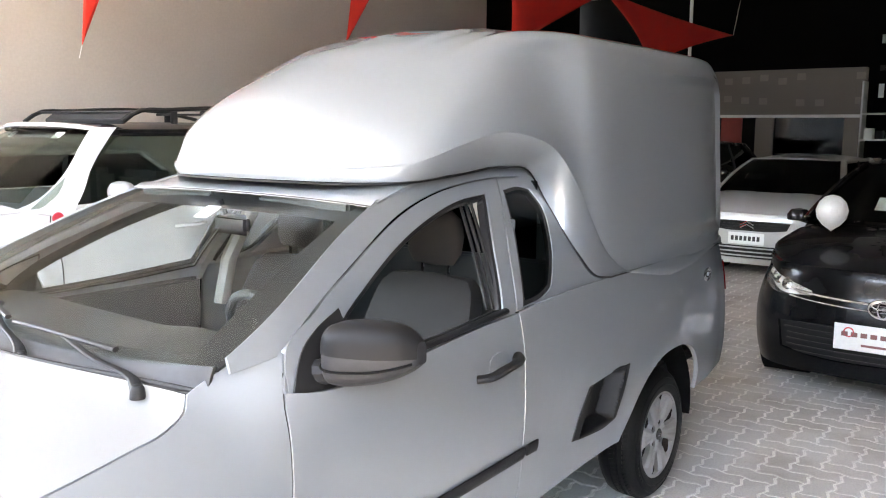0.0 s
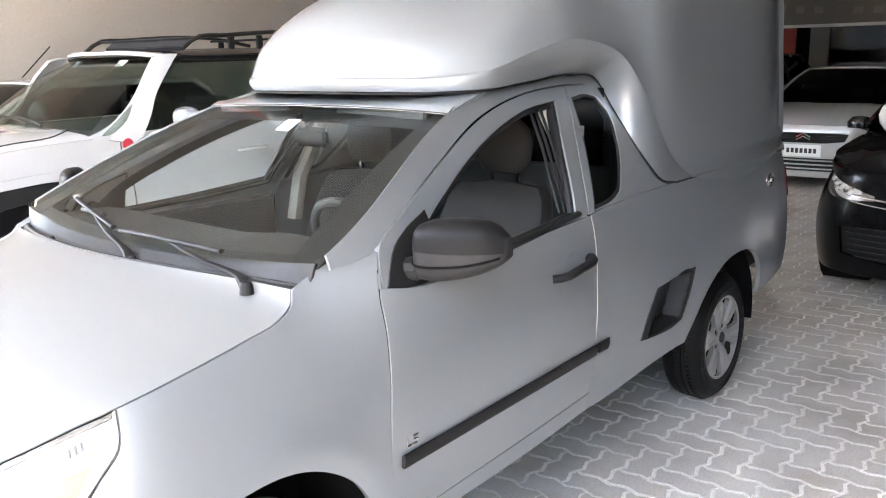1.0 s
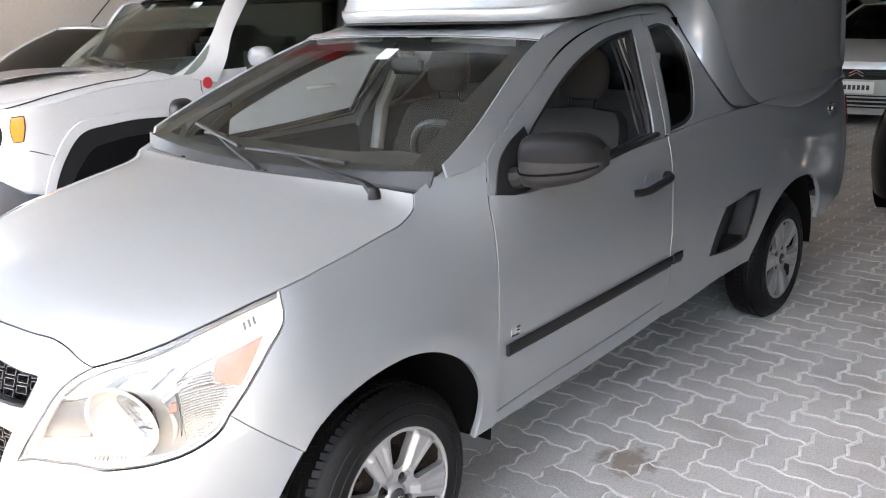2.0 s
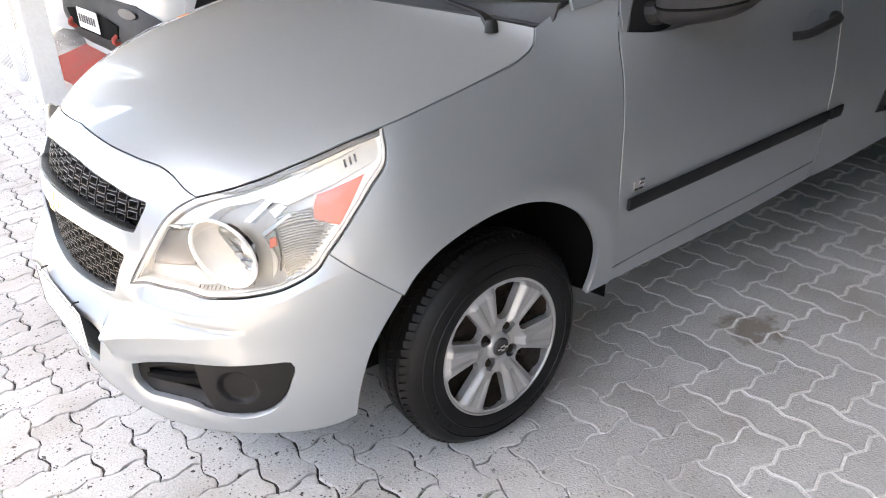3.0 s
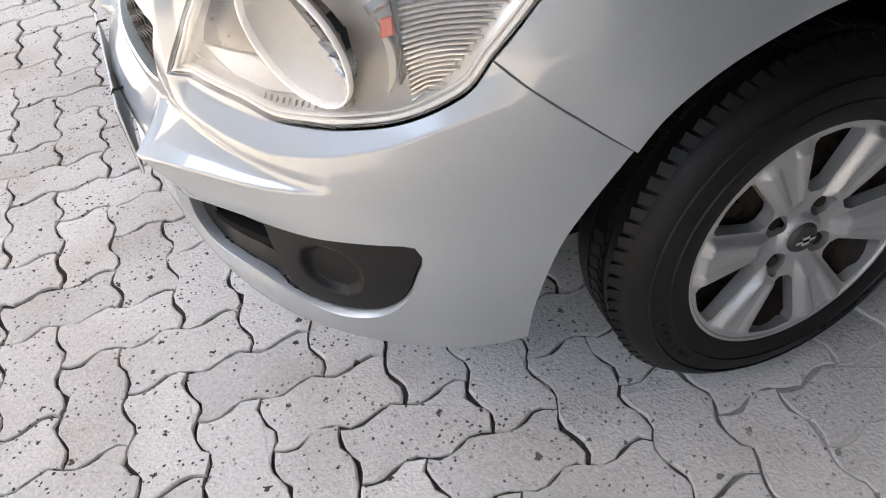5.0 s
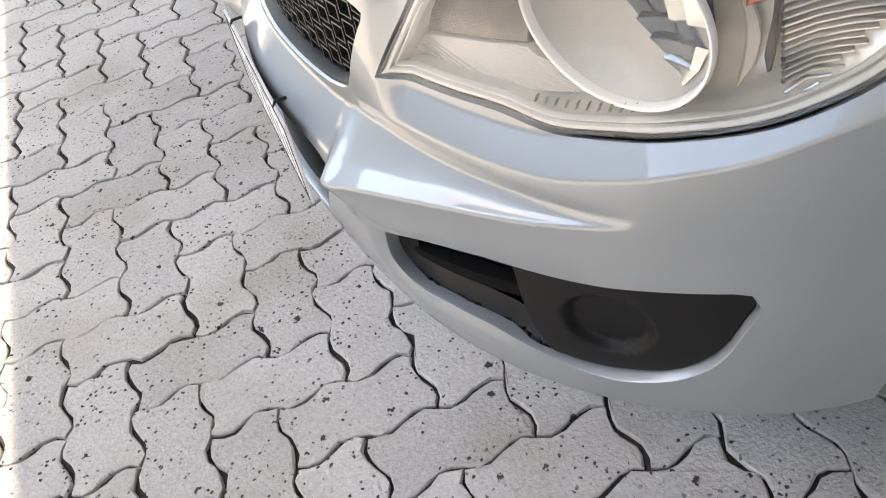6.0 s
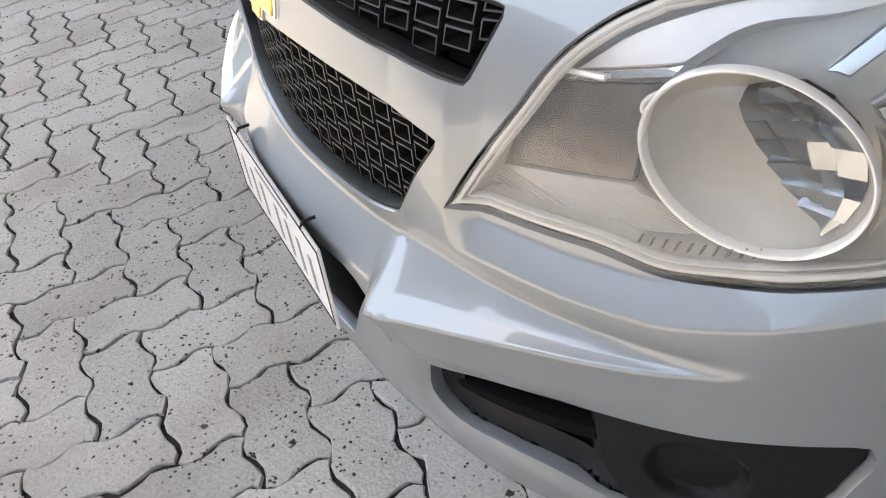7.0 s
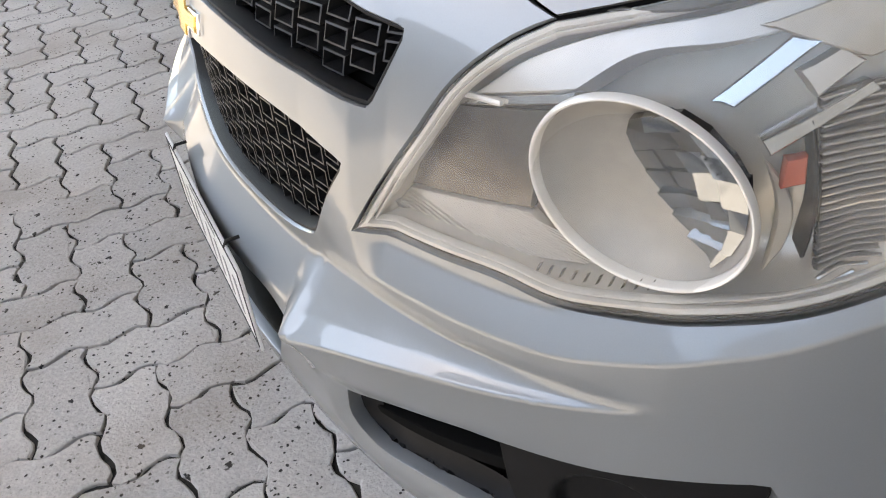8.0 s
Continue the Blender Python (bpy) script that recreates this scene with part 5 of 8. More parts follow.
def hood():
    """Grid from the front edge to the rear edge; crowned, with its flanks falling to the fender gap."""
    rows, cols = 46, 61
    v = np.linspace(-1, 1, cols)
    front = body(np.interp(np.linspace(0, 1, 200), [0, 1], [0, 0.595]), spline([p[0] for p in HOOD_FRONT], np.array([[p[1]] for p in HOOD_FRONT]), np.linspace(0, 0.595, 200))[:, 0])
    side_sz = np.concatenate([curve(LAMP_TOP, 40)[:-1], curve(FENDER_GAP, 60)])
    side = body(side_sz[:, 0], side_sz[:, 1])
    rear_c, rear_e = np.array([-0.07, 0.0, 1.118]), side[-1]
    k = np.r_[0, np.cumsum(np.linalg.norm(np.diff(side, axis=0), axis=1))]
    u = np.linspace(0, 1, rows)
    side_u = np.stack([np.interp(u, k / k[-1], side[:, i]) for i in range(3)], 1)
    centre = spline([0, 0.30, 0.58, 0.82, 1.0], np.array([[0.712, 0, 0.906], [0.50, 0, 0.977], [0.27, 0, 1.045], [0.07, 0, 1.092], [-0.07, 0, 1.118]]), u)
    g = np.zeros((rows, cols, 3))
    fl = np.linalg.norm(front - front[0], axis=1)
    fl = fl / fl[-1]
    for j, w in enumerate(v):
        a = abs(w)
        f0 = np.array([np.interp(a, fl, front[:, i]) for i in range(3)])
        r0 = rear_c + (rear_e - rear_c) * np.array([a**2.2, a, a**4])
        for i in range(rows):
            c, e = centre[i], side_u[i]
            x = c[0] + (e[0] - c[0]) * a**1.6
            y = e[1] * a
            z = c[2] + (e[2] - c[2]) * (0.30 * a**2 + 0.70 * a**4.5)
            p = np.array([x, y, z])
            if i < 9:
                t = (1 - i / 9) ** 1.5
                p0 = np.array([centre[0][0] + (side_u[0][0] - centre[0][0]) * a**1.6, side_u[0][1] * a, centre[0][2] + (side_u[0][2] - centre[0][2]) * (0.30 * a**2 + 0.70 * a**4.5)])
                p = p + (f0 - p0) * t
            if i > rows - 10:
                t = ((i - (rows - 10)) / 9) ** 1.5
                p1 = np.array([centre[-1][0] + (side_u[-1][0] - centre[-1][0]) * a**1.6, side_u[-1][1] * a, centre[-1][2] + (side_u[-1][2] - centre[-1][2]) * (0.30 * a**2 + 0.70 * a**4.5)])
                p = p + (r0 - p1) * t
            g[i, j] = (p[0], p[1] * np.sign(w) if w else 0.0, p[2])
    # leave the shut lines open
    g[0] += (g[1] - g[0]) * 0.15
    g[-1] += (g[-2] - g[-1]) * 0.1
    g[:, 0] += (g[:, 1] - g[:, 0]) * 0.14
    g[:, -1] += (g[:, -2] - g[:, -1]) * 0.14
    sheet("hood", g, SILVER, pickup, "silver bonnet", thick=0.016)
    under = g[2:-2, 2:-2] - np.array([0, 0, 0.035])
    sheet("hood_underside", under, SEAM_BLACK, pickup, thick=0.004)


hood()


def glasshouse():
    # windscreen
    rows, cols = 16, 31
    low_c, low_e = np.array([-0.175, 0, 1.120]), np.array([-0.262, 0.752, 1.146])
    top_c, top_e = np.array([-0.950, 0, 1.470]), np.array([-0.978, 0.592, 1.453])
    g = np.zeros((rows, cols, 3))
    for i, u in enumerate(np.linspace(0, 1, rows)):
        bow = 0.022 * math.sin(math.pi * u)
        for j, w in enumerate(np.linspace(-1, 1, cols)):
            a = abs(w)
            c, e = low_c + (top_c - low_c) * u, low_e + (top_e - low_e) * u
            p = c + (e - c) * np.array([a**2.4, a, a**2.4]) + np.array([0.35, 0, 0.9]) * bow * (1 - a**4 * 0.6)
            g[i, j] = (p[0], p[1] * (1 if w >= 0 else -1), p[2])
    ws = sheet("windscreen", g, GLASS, pickup, "clear raked windscreen", thick=0.005)
    ws.visible_shadow = False
    inner = (g - np.array([0.008, 0, 0.015])) * np.array([1, 0.988, 1])
    for k, strip in enumerate((inner[:, :3], inner[:, -3:], inner[:2], inner[-3:])):
        sheet("windscreen_band", strip + np.array([-0.0008 * k, 0, -0.0012 * k]), BLACK_PLASTIC, ws, "black printed edge", thick=0.001)
    outer_top = g[-2:] + np.array([0.003, 0, 0.006])
    outer_top[0] = outer_top[0] * 0.7 + outer_top[1] * 0.3
    sheet("windscreen_seal", outer_top, BLACK_PLASTIC, ws, "dark tinted strip along the top", thick=0.001)
    header = np.stack([g[-1] + np.array([-0.006, 0, 0.012]), g[-1] + np.array([0.004, 0, 0.010]), g[-1] * 0.45 + g[-2] * 0.55 + np.array([0.004, 0, 0.007]), g[-1] * 0.42 + g[-2] * 0.58 + np.array([0.002, 0, 0.0])])
    sheet("roof_header", header[::-1], SILVER, pickup, "silver strip above the windscreen", thick=0.004)
    # cowl between bonnet and glass
    cowl = np.zeros((7, 41, 3))
    for i, u in enumerate(np.linspace(0, 1, 7)):
        for j, w in enumerate(np.linspace(-1, 1, 41)):
            a = abs(w)
            front = np.array([-0.070 - 0.165 * a**2.2, 0.712 * w, 1.113 - 0.030 * a**4])
            back = np.array([-0.195 - 0.068 * a**2.4, 0.740 * w, 1.122 + 0.020 * a**2.4])
            p = front + (back - front) * u
            p[2] -= 0.030 * math.sin(math.pi * min(1, u * 1.15)) ** 0.7
            cowl[i, j] = p
    cw = sheet("cowl", cowl, COWL_PLASTIC, pickup, "grey plastic cowl under the wipers", thick=0.01)
    lip = [tuple(p + np.array([-0.004, 0, 0.002])) for p in cowl[0]]
    part("cowl_seal", tube(lip, 0.006, 6), BLACK_PLASTIC, cw)
    for y in (-0.25, 0.20):
        part("washer_jet", lathe([(0.0, 0.012), (0.008, 0.010), (0.011, 0.0)], 14, Matrix.Translation((-0.10, y, 1.112))), BLACK_PLASTIC, cw, "black washer nozzle")
    # wipers
    for pivot, tip0, tip1 in ((np.array([-0.140, 0.630, 1.090]), np.array([-0.200, 0.470, 1.138]), np.array([-0.196, 0.0, 1.140])), (np.array([-0.112, 0.165, 1.094]), np.array([-0.205, -0.055, 1.142]), np.array([-0.292, -0.43, 1.180]))):
        mid = (tip0 * 0.5 + tip1 * 0.5) + np.array([0.012, 0, 0.017])
        arm = part("wiper", tube(curve([pivot, pivot + np.array([-0.02, -0.04, 0.012]), (pivot + mid) / 2 + np.array([0.006, 0, 0.008]), mid], 14), [0.016, 0.016, 0.013, 0.011] + [0.0085] * 10, 8, 0.55), WIPER_GREY, pickup, "grey wiper arm and blade")
        part("wiper_pivot", lathe([(0.0, 0.020), (0.012, 0.018), (0.016, 0.009), (0.018, -0.012)], 20, Matrix.Translation(pivot)), WIPER_GREY, arm)
        off = np.array([0.010, 0, 0.014])
        part("wiper_blade", tube(curve([tip0 + off, (tip0 + tip1) / 2 + off + np.array([0.006, 0, 0.004]), tip1 + off], 16), 0.0095, 8, 0.7), BLACK_PLASTIC, arm, "black wiper blade")
        part("wiper_clip", tube([mid + np.array([0, 0.06, -0.008]), mid, mid + np.array([0, -0.06, 0.0])], 0.011, 8, 0.7), INTERIOR, arm)
    # roof, with the header strip that shows under the canopy
    roof = np.zeros((14, 25, 3))
    for i, u in enumerate(np.linspace(0, 1, 14)):
        for j, w in enumerate(np.linspace(-1, 1, 25)):
            a = abs(w)
            x = -0.953 - 0.028 * a**2.4 - 0.92 * u
            roof[i, j] = (x, w * (0.592 - 0.055 * min(1, u * 2.5)), 1.474 + 0.055 * min(1, u * 4.0) - 0.018 * a**3)
    sheet("cab_roof", roof, SILVER, pickup, "silver cab roof", thick=0.012)
    sheet("headliner", roof[2:, 2:-2] - np.array([0.05, 0, 0.050]), INTERIOR, pickup, "pale headliner", thick=0.004)
    part("cab_back_wall", block((-1.90, -0.70, 0.60), (-1.86, 0.70, 1.18), 0.01), INTERIOR, pickup, "cab rear wall")
    part("rear_screen", block((-1.885, -0.60, 1.18), (-1.878, 0.60, 1.48), 0.002), DARK_GLASS, pickup, "rear cab window")
    # cabin
    dash = np.zeros((12, 21, 3))
    prof = curve([(-0.24, 1.105), (-0.40, 1.105), (-0.58, 1.085), (-0.66, 1.04), (-0.68, 0.90), (-0.62, 0.70)], 12)
    for i in range(12):
        for j, w in enumerate(np.linspace(-1, 1, 21)):
            hump = 0.028 * math.exp(-(((w * 0.72 - 0.36) / 0.17) ** 2)) * math.sin(math.pi * min(i / 6, 1))
            dash[i, j] = (prof[i, 0] - 0.02 * w * w, w * 0.72, prof[i, 1] + hump)
    sheet("dashboard", dash, INTERIOR, pickup, "dark grey dashboard", thick=0.01)
    wheel_m = Matrix.Translation((-0.78, 0.36, 1.035)) @ pose(0, 0, 0, 0, -62, 0)
    n = 40
    rim = [tuple(wheel_m @ Vector((0.178 * math.cos(2 * math.pi * k / n), 0.178 * math.sin(2 * math.pi * k / n), 0))) for k in range(n + 1)]
    sw = part("steering_wheel", tube(rim, 0.0145, 10), INTERIOR, pickup, "grey steering wheel")
    spokes = [tube([tuple(wheel_m @ Vector((0, 0, -0.02))), tuple(wheel_m @ Vector((0.172 * math.cos(a), 0.172 * math.sin(a), 0)))], 0.018, 8, 0.4) for a in (radians(90), radians(-90), radians(180))]
    part("wheel_spokes", joined(lathe([(0, 0.02), (0.06, 0.015), (0.07, -0.03)], 24, wheel_m), *spokes), INTERIOR, sw)
    for y in (0.36, -0.36):
        seat = thing("seat", "", "")
        seat.parent = pickup
        seat["label"] = "grey cloth seat with headrest"
        back = np.zeros((17, 25, 3))
        for i, u in enumerate(np.linspace(0, 1, 17)):
            hw = 0.255 - 0.05 * u**3
            dep = 0.075 - 0.03 * u
            for k in range(25):
                a = 2 * math.pi * k / 24
                ca, sa = math.cos(a), math.sin(a)
                px = dep * np.sign(ca) * abs(ca) ** 0.6
                py = hw * np.sign(sa) * abs(sa) ** 0.55
                edge = min(1, (1 - u) * 9 + 0.25) ** 0.5
                back[i, k] = (-1.36 - 0.20 * u + px * edge + (0.03 * abs(sa) ** 3 if ca > 0 else 0), y + py * (0.75 + 0.25 * edge), 0.66 + 0.475 * u)
        lidp = back[-1].mean(axis=0)
        back = np.concatenate([back, (back[-1] * 0.4 + lidp * 0.6 + np.array([0, 0, 0.008]))[None], np.repeat(lidp[None, None] + np.array([0, 0, 0.01]), 25, 1)])
        sheet("backrest", back, SEAT_FABRIC, seat, "grey cloth backrest")
        hr = lathe([(0.0, 0.108), (0.05, 0.102), (0.09, 0.068), (0.105, 0.01), (0.10, -0.055), (0.075, -0.098), (0.0, -0.106)], 28, Matrix.Translation((-1.565, y, 1.278)) @ pose(0, 0, 0, 0, -8, 0) @ Matrix.Diagonal((0.52, 1.18, 1, 1)))
        part("headrest", hr, SEAT_FABRIC, seat, "grey cloth headrest")
        for d in (-0.06, 0.06):
            part("headrest_post", tube([(-1.565, y + d, 1.12), (-1.565, y + d, 1.20)], 0.006, 8), CHROME, seat)
        part("seat_cushion", block((-1.40, y - 0.25, 0.56), (-0.92, y + 0.25, 0.70), 0.05), SEAT_FABRIC, seat)
    part("inner_mirror", joined(block((-0.905, -0.045, 1.325), (-0.875, 0.125, 1.392), 0.028), tube([(-0.89, 0, 1.39), (-0.87, 0, 1.44)], 0.012, 8)), GREY_PLASTIC, pickup, "grey rear-view mirror")
    part("windscreen_sticker", block((-0.034, -0.032, -0.001), (0.034, 0.032, 0.001), 0, Matrix.Translation((-0.80, 0.03, 1.405)) @ pose(0, 0, 0, 0, 27, 0)), PAPER, ws, "white paper sticker")
    part("sun_visor", block((-0.99, 0.12, 1.42), (-0.93, 0.52, 1.455), 0.008), INTERIOR, pickup, "folded sun visor")
    part("sun_visor", block((-0.99, -0.52, 1.42), (-0.93, -0.12, 1.455), 0.008), INTERIOR, pickup, "folded sun visor")
    belt = tube(curve([(-1.60, 0.66, 1.36), (-1.57, 0.67, 1.15), (-1.52, 0.69, 0.95), (-1.48, 0.70, 0.70)], 10), 0.022, 8, 0.12)
    part("seat_belt", belt, INTERIOR, pickup, "dark seat belt")
    for my in (1, -1):
        part("inner_pillar", tube([tuple(upper([x], [z])[0] * np.array([1, my, 1]) - np.array([0, 0.06 * my, 0])) for x, z in ((-1.555, 1.44), (-1.53, 1.30), (-1.50, 1.10), (-1.46, 0.90))], 0.042, 8, 0.7), TRIM_BEIGE, pickup, "pale pillar trim")
        part("door_card", block((-1.34, my * 0.755 - 0.02, 0.45), (-0.55, my * 0.755 + 0.02, 1.04), 0.015), INTERIOR, pickup, "grey inner door trim")
        part("window_channel", joined(*[tube([tuple(upper([x + dx], [z])[0] * np.array([1, my, 1]) - np.array([0, (0.02 + 0.01 * q) * my, 0])) for x, z in ((-1.465, 1.445), (-1.405, 1.30), (-1.345, 1.10))], 0.006, 6) for q, dx in enumerate((0.0, 0.018, 0.036))]), BLACK_PLASTIC, pickup, "window channel rubbers")


glasshouse()


def canopy():
    """Fibreglass canopy: a flange round its foot, a swage line above it, and a domed box over cab and bed."""
    stations = [(-0.900, 0, 1.510), (-0.930, 0.25, 1.509), (-1.022, 0.43, 1.505), (-1.13, 0.548, 1.507), (-1.43, 0.560, 1.522), (-1.74, 0.548, 1.538), (-1.885, 0.556, 1.520), (-1.895, 0.632, 1.405), (-1.925, 0.757, 1.215), (-1.975, 0.800, 1.136), (-2.09, 0.814, 1.110)]
    foot = curve(stations, 80)
    foot = np.concatenate([foot, curve([(-2.09, 0.812, 1.110), (-2.6, 0.815, 1.110), (-3.38, 0.795, 1.110)], 26)[1:], curve([(-3.38, 0.795, 1.110), (-3.47, 0.75, 1.110), (-3.50, 0.68, 1.110)], 12)[1:], curve([(-3.50, 0.68, 1.11), (-3.53, 0.0, 1.11)], 12)[1:]])
    stations = stations + [(-3.38, 0.795, 1.110), (-3.50, 0.68, 1.110), (-3.53, 0.0, 1.11)]
    n = len(foot)
    k = np.r_[0, np.cumsum(np.linalg.norm(np.diff(foot, axis=0), axis=1))]
    knots = np.array([k[np.argmin(np.linalg.norm(foot - np.array(p), axis=1))] for p in stations])

    def line(points, soft):
        """A line round the canopy through one point for each station, smoothed; it runs on mirrored past both ends."""
        q = spline(knots, np.array(points, float), k)
        flip = np.array([1, -1, 1])
        q = np.concatenate([q[:0:-1] * flip, q, q[-2::-1] * flip])
        w = np.exp(-0.5 * (np.arange(-4 * soft, 4 * soft + 1) / soft) ** 2)
        w /= w.sum()
        return np.stack([np.convolve(q[:, i], w, "same") for i in range(3)], 1)[n - 1:2 * n - 1]

    swage = line([(-0.885, 0, 1.555), (-0.915, 0.25, 1.553), (-1.015, 0.435, 1.550), (-1.14, 0.570, 1.562), (-1.35, 0.645, 1.626), (-1.60, 0.684, 1.662), (-1.80, 0.708, 1.618), (-1.92, 0.727, 1.510), (-2.05, 0.747, 1.332), (-2.12, 0.762, 1.222), (-2.20, 0.777, 1.150), (-3.40, 0.775, 1.135), (-3.49, 0.735, 1.14), (-3.54, 0, 1.14)], 2)
    waist = line([(-0.935, 0, 1.685), (-0.975, 0.235, 1.685), (-1.09, 0.41, 1.69), (-1.25, 0.535, 1.71), (-1.46, 0.605, 1.76), (-1.70, 0.634, 1.79), (-1.86, 0.652, 1.77), (-1.97, 0.694, 1.70), (-2.07, 0.738, 1.63), (-2.15, 0.751, 1.60), (-2.28, 0.752, 1.58), (-3.40, 0.748, 1.58), (-3.485, 0.712, 1.58), (-3.53, 0, 1.58)], 2)
    shoulder = line([(-1.08, 0, 1.805), (-1.13, 0.21, 1.805), (-1.26, 0.35, 1.82), (-1.44, 0.47, 1.855), (-1.62, 0.545, 1.90), (-1.80, 0.582, 1.93), (-1.93, 0.610, 1.943), (-2.03, 0.658, 1.945), (-2.13, 0.692, 1.946), (-2.22, 0.703, 1.946), (-2.32, 0.705, 1.946), (-3.40, 0.708, 1.955), (-3.50, 0.680, 1.955), (-3.53, 0, 1.955)], 2)
    brow = line([(-1.34, 0, 1.925), (-1.38, 0.16, 1.925), (-1.48, 0.29, 1.942), (-1.62, 0.40, 1.975), (-1.78, 0.49, 2.012), (-1.92, 0.55, 2.035), (-2.03, 0.58, 2.042), (-2.12, 0.593, 2.044), (-2.20, 0.598, 2.045), (-2.27, 0.60, 2.045), (-2.36, 0.602, 2.044), (-3.38, 0.62, 2.033), (-3.455, 0.595, 2.030), (-3.485, 0, 2.030)], 6)
    ridge_x = brow[:, 0] - 0.26 * np.clip(1 - brow[:, 1] / 0.60, 0, 1) * np.clip((brow[:, 0] + 3.0) / 0.6, 0, 1)
    ridge_z = spline(np.array([1.2, 1.34, 1.55, 1.8, 2.2, 2.7, 3.5]), np.array([[1.88], [1.925], [1.987], [2.045], [2.082], [2.08], [2.045]]), -ridge_x)
    ridge = np.c_[ridge_x, 0 * k, ridge_z]
    u = np.linspace(0, 1, 34)
    lines = np.stack([swage, waist, shoulder, brow, ridge])
    dome = spline(np.array([0, 0.30, 0.55, 0.74, 1.0]), lines.reshape(5, -1), u).reshape(34, n, 3)
    # flange: a rounded roll that meets the dome in a crease
    out_dir = (swage - waist) * np.array([1, 1, 0])
    roll = [(0.0, 0.0), (0.12, 0.35), (0.35, 0.85), (0.62, 1.0), (0.85, 0.75), (0.97, 0.25)]
    flange = [foot + (swage - foot) * q + out_dir / (np.linalg.norm(out_dir, axis=1, keepdims=True) + 0.02) * 0.012 * w for q, w in roll]
    out = np.concatenate([np.stack(flange), dome])
    # a finer skin, to carry the recessed side panel with its rolled border and the swages of the roof
    rows_in, cols_in = out.shape[:2]
    fine_r = np.concatenate([np.linspace(0, 6, 13), np.linspace(6, rows_in - 1, 78)[1:]])
    fine_c = np.concatenate([np.linspace(0, 79, 150), np.linspace(79, 105, 86)[1:], np.linspace(105, cols_in - 1, 46)[1:]])
    out = spline(np.arange(rows_in), out.reshape(rows_in, -1), fine_r).reshape(len(fine_r), cols_in, 3)
    out = spline(np.arange(cols_in), out.transpose(1, 0, 2).reshape(cols_in, -1), fine_c).reshape(len(fine_c), len(fine_r), 3).transpose(1, 0, 2)
    X, Y, Z = out[..., 0], out[..., 1], out[..., 2]
    side = np.clip((Y - 0.60) / 0.06, 0, 1)
    qx, qz = -3.415 - X, np.maximum(1.195 - Z, Z - 1.905)
    rr = 0.07
    gap_in = -(np.hypot(np.maximum(qx + rr, 0), np.maximum(qz + rr, 0)) + np.minimum(np.maximum(qx, qz) + rr, 0) - rr)
    soft_in = np.clip(gap_in / 0.030, 0, 1) * np.clip((-2.12 - X) / 0.9, 0, 1)
    out[..., 1] -= side * 0.013 * soft_in**2 * (3 - 2 * soft_in)
    out[..., 1] += side * 0.008 * np.exp(-(((gap_in + 0.014) / 0.013) ** 2)) * np.clip((-2.5 - X) / 0.3, 0, 1)
    raised = np.clip((0.30 - np.abs(Y - 0.02 * (X + 2))) / 0.05, 0, 1)
    groove = np.exp(-(((Y - 0.40 + 0.05 * (X + 1.6)) / 0.035) ** 2))
    onroof = np.clip((-1.30 - X) / 0.35, 0, 1) * np.clip((Z - 1.80) / 0.1, 0, 1)
    out[..., 2] += onroof * (0.011 * raised**2 * (3 - 2 * raised) - 0.007 * groove)
    full = np.concatenate([out[:, ::-1] * np.array([1, -1, 1]), out[:, 1:]], axis=1)
    c = sheet("canopy", full, SILVER, pickup, "silver fibreglass canopy over cab and bed", thick=0.006)
    left = [tuple(p + np.array([0, 0.001, -0.005])) for p in foot]
    run = [(x, -y, z) for x, y, z in left[::-1]] + left[1:]
    # near-black sheet, added so that the windscreen reflects a dark overhang
    near = foot[:52]
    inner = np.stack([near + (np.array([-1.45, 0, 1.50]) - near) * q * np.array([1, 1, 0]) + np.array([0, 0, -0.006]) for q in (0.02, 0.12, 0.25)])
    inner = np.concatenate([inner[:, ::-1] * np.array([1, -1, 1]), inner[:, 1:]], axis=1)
    sheet("overhang_dark_sheet", inner, SEAM_BLACK, c, "near-black sheet added under the overhang", thick=0.004)
    part("canopy_seal", tube(run, 0.0035, 6), BLACK_PLASTIC, c, "black rubber seal")
    

canopy()


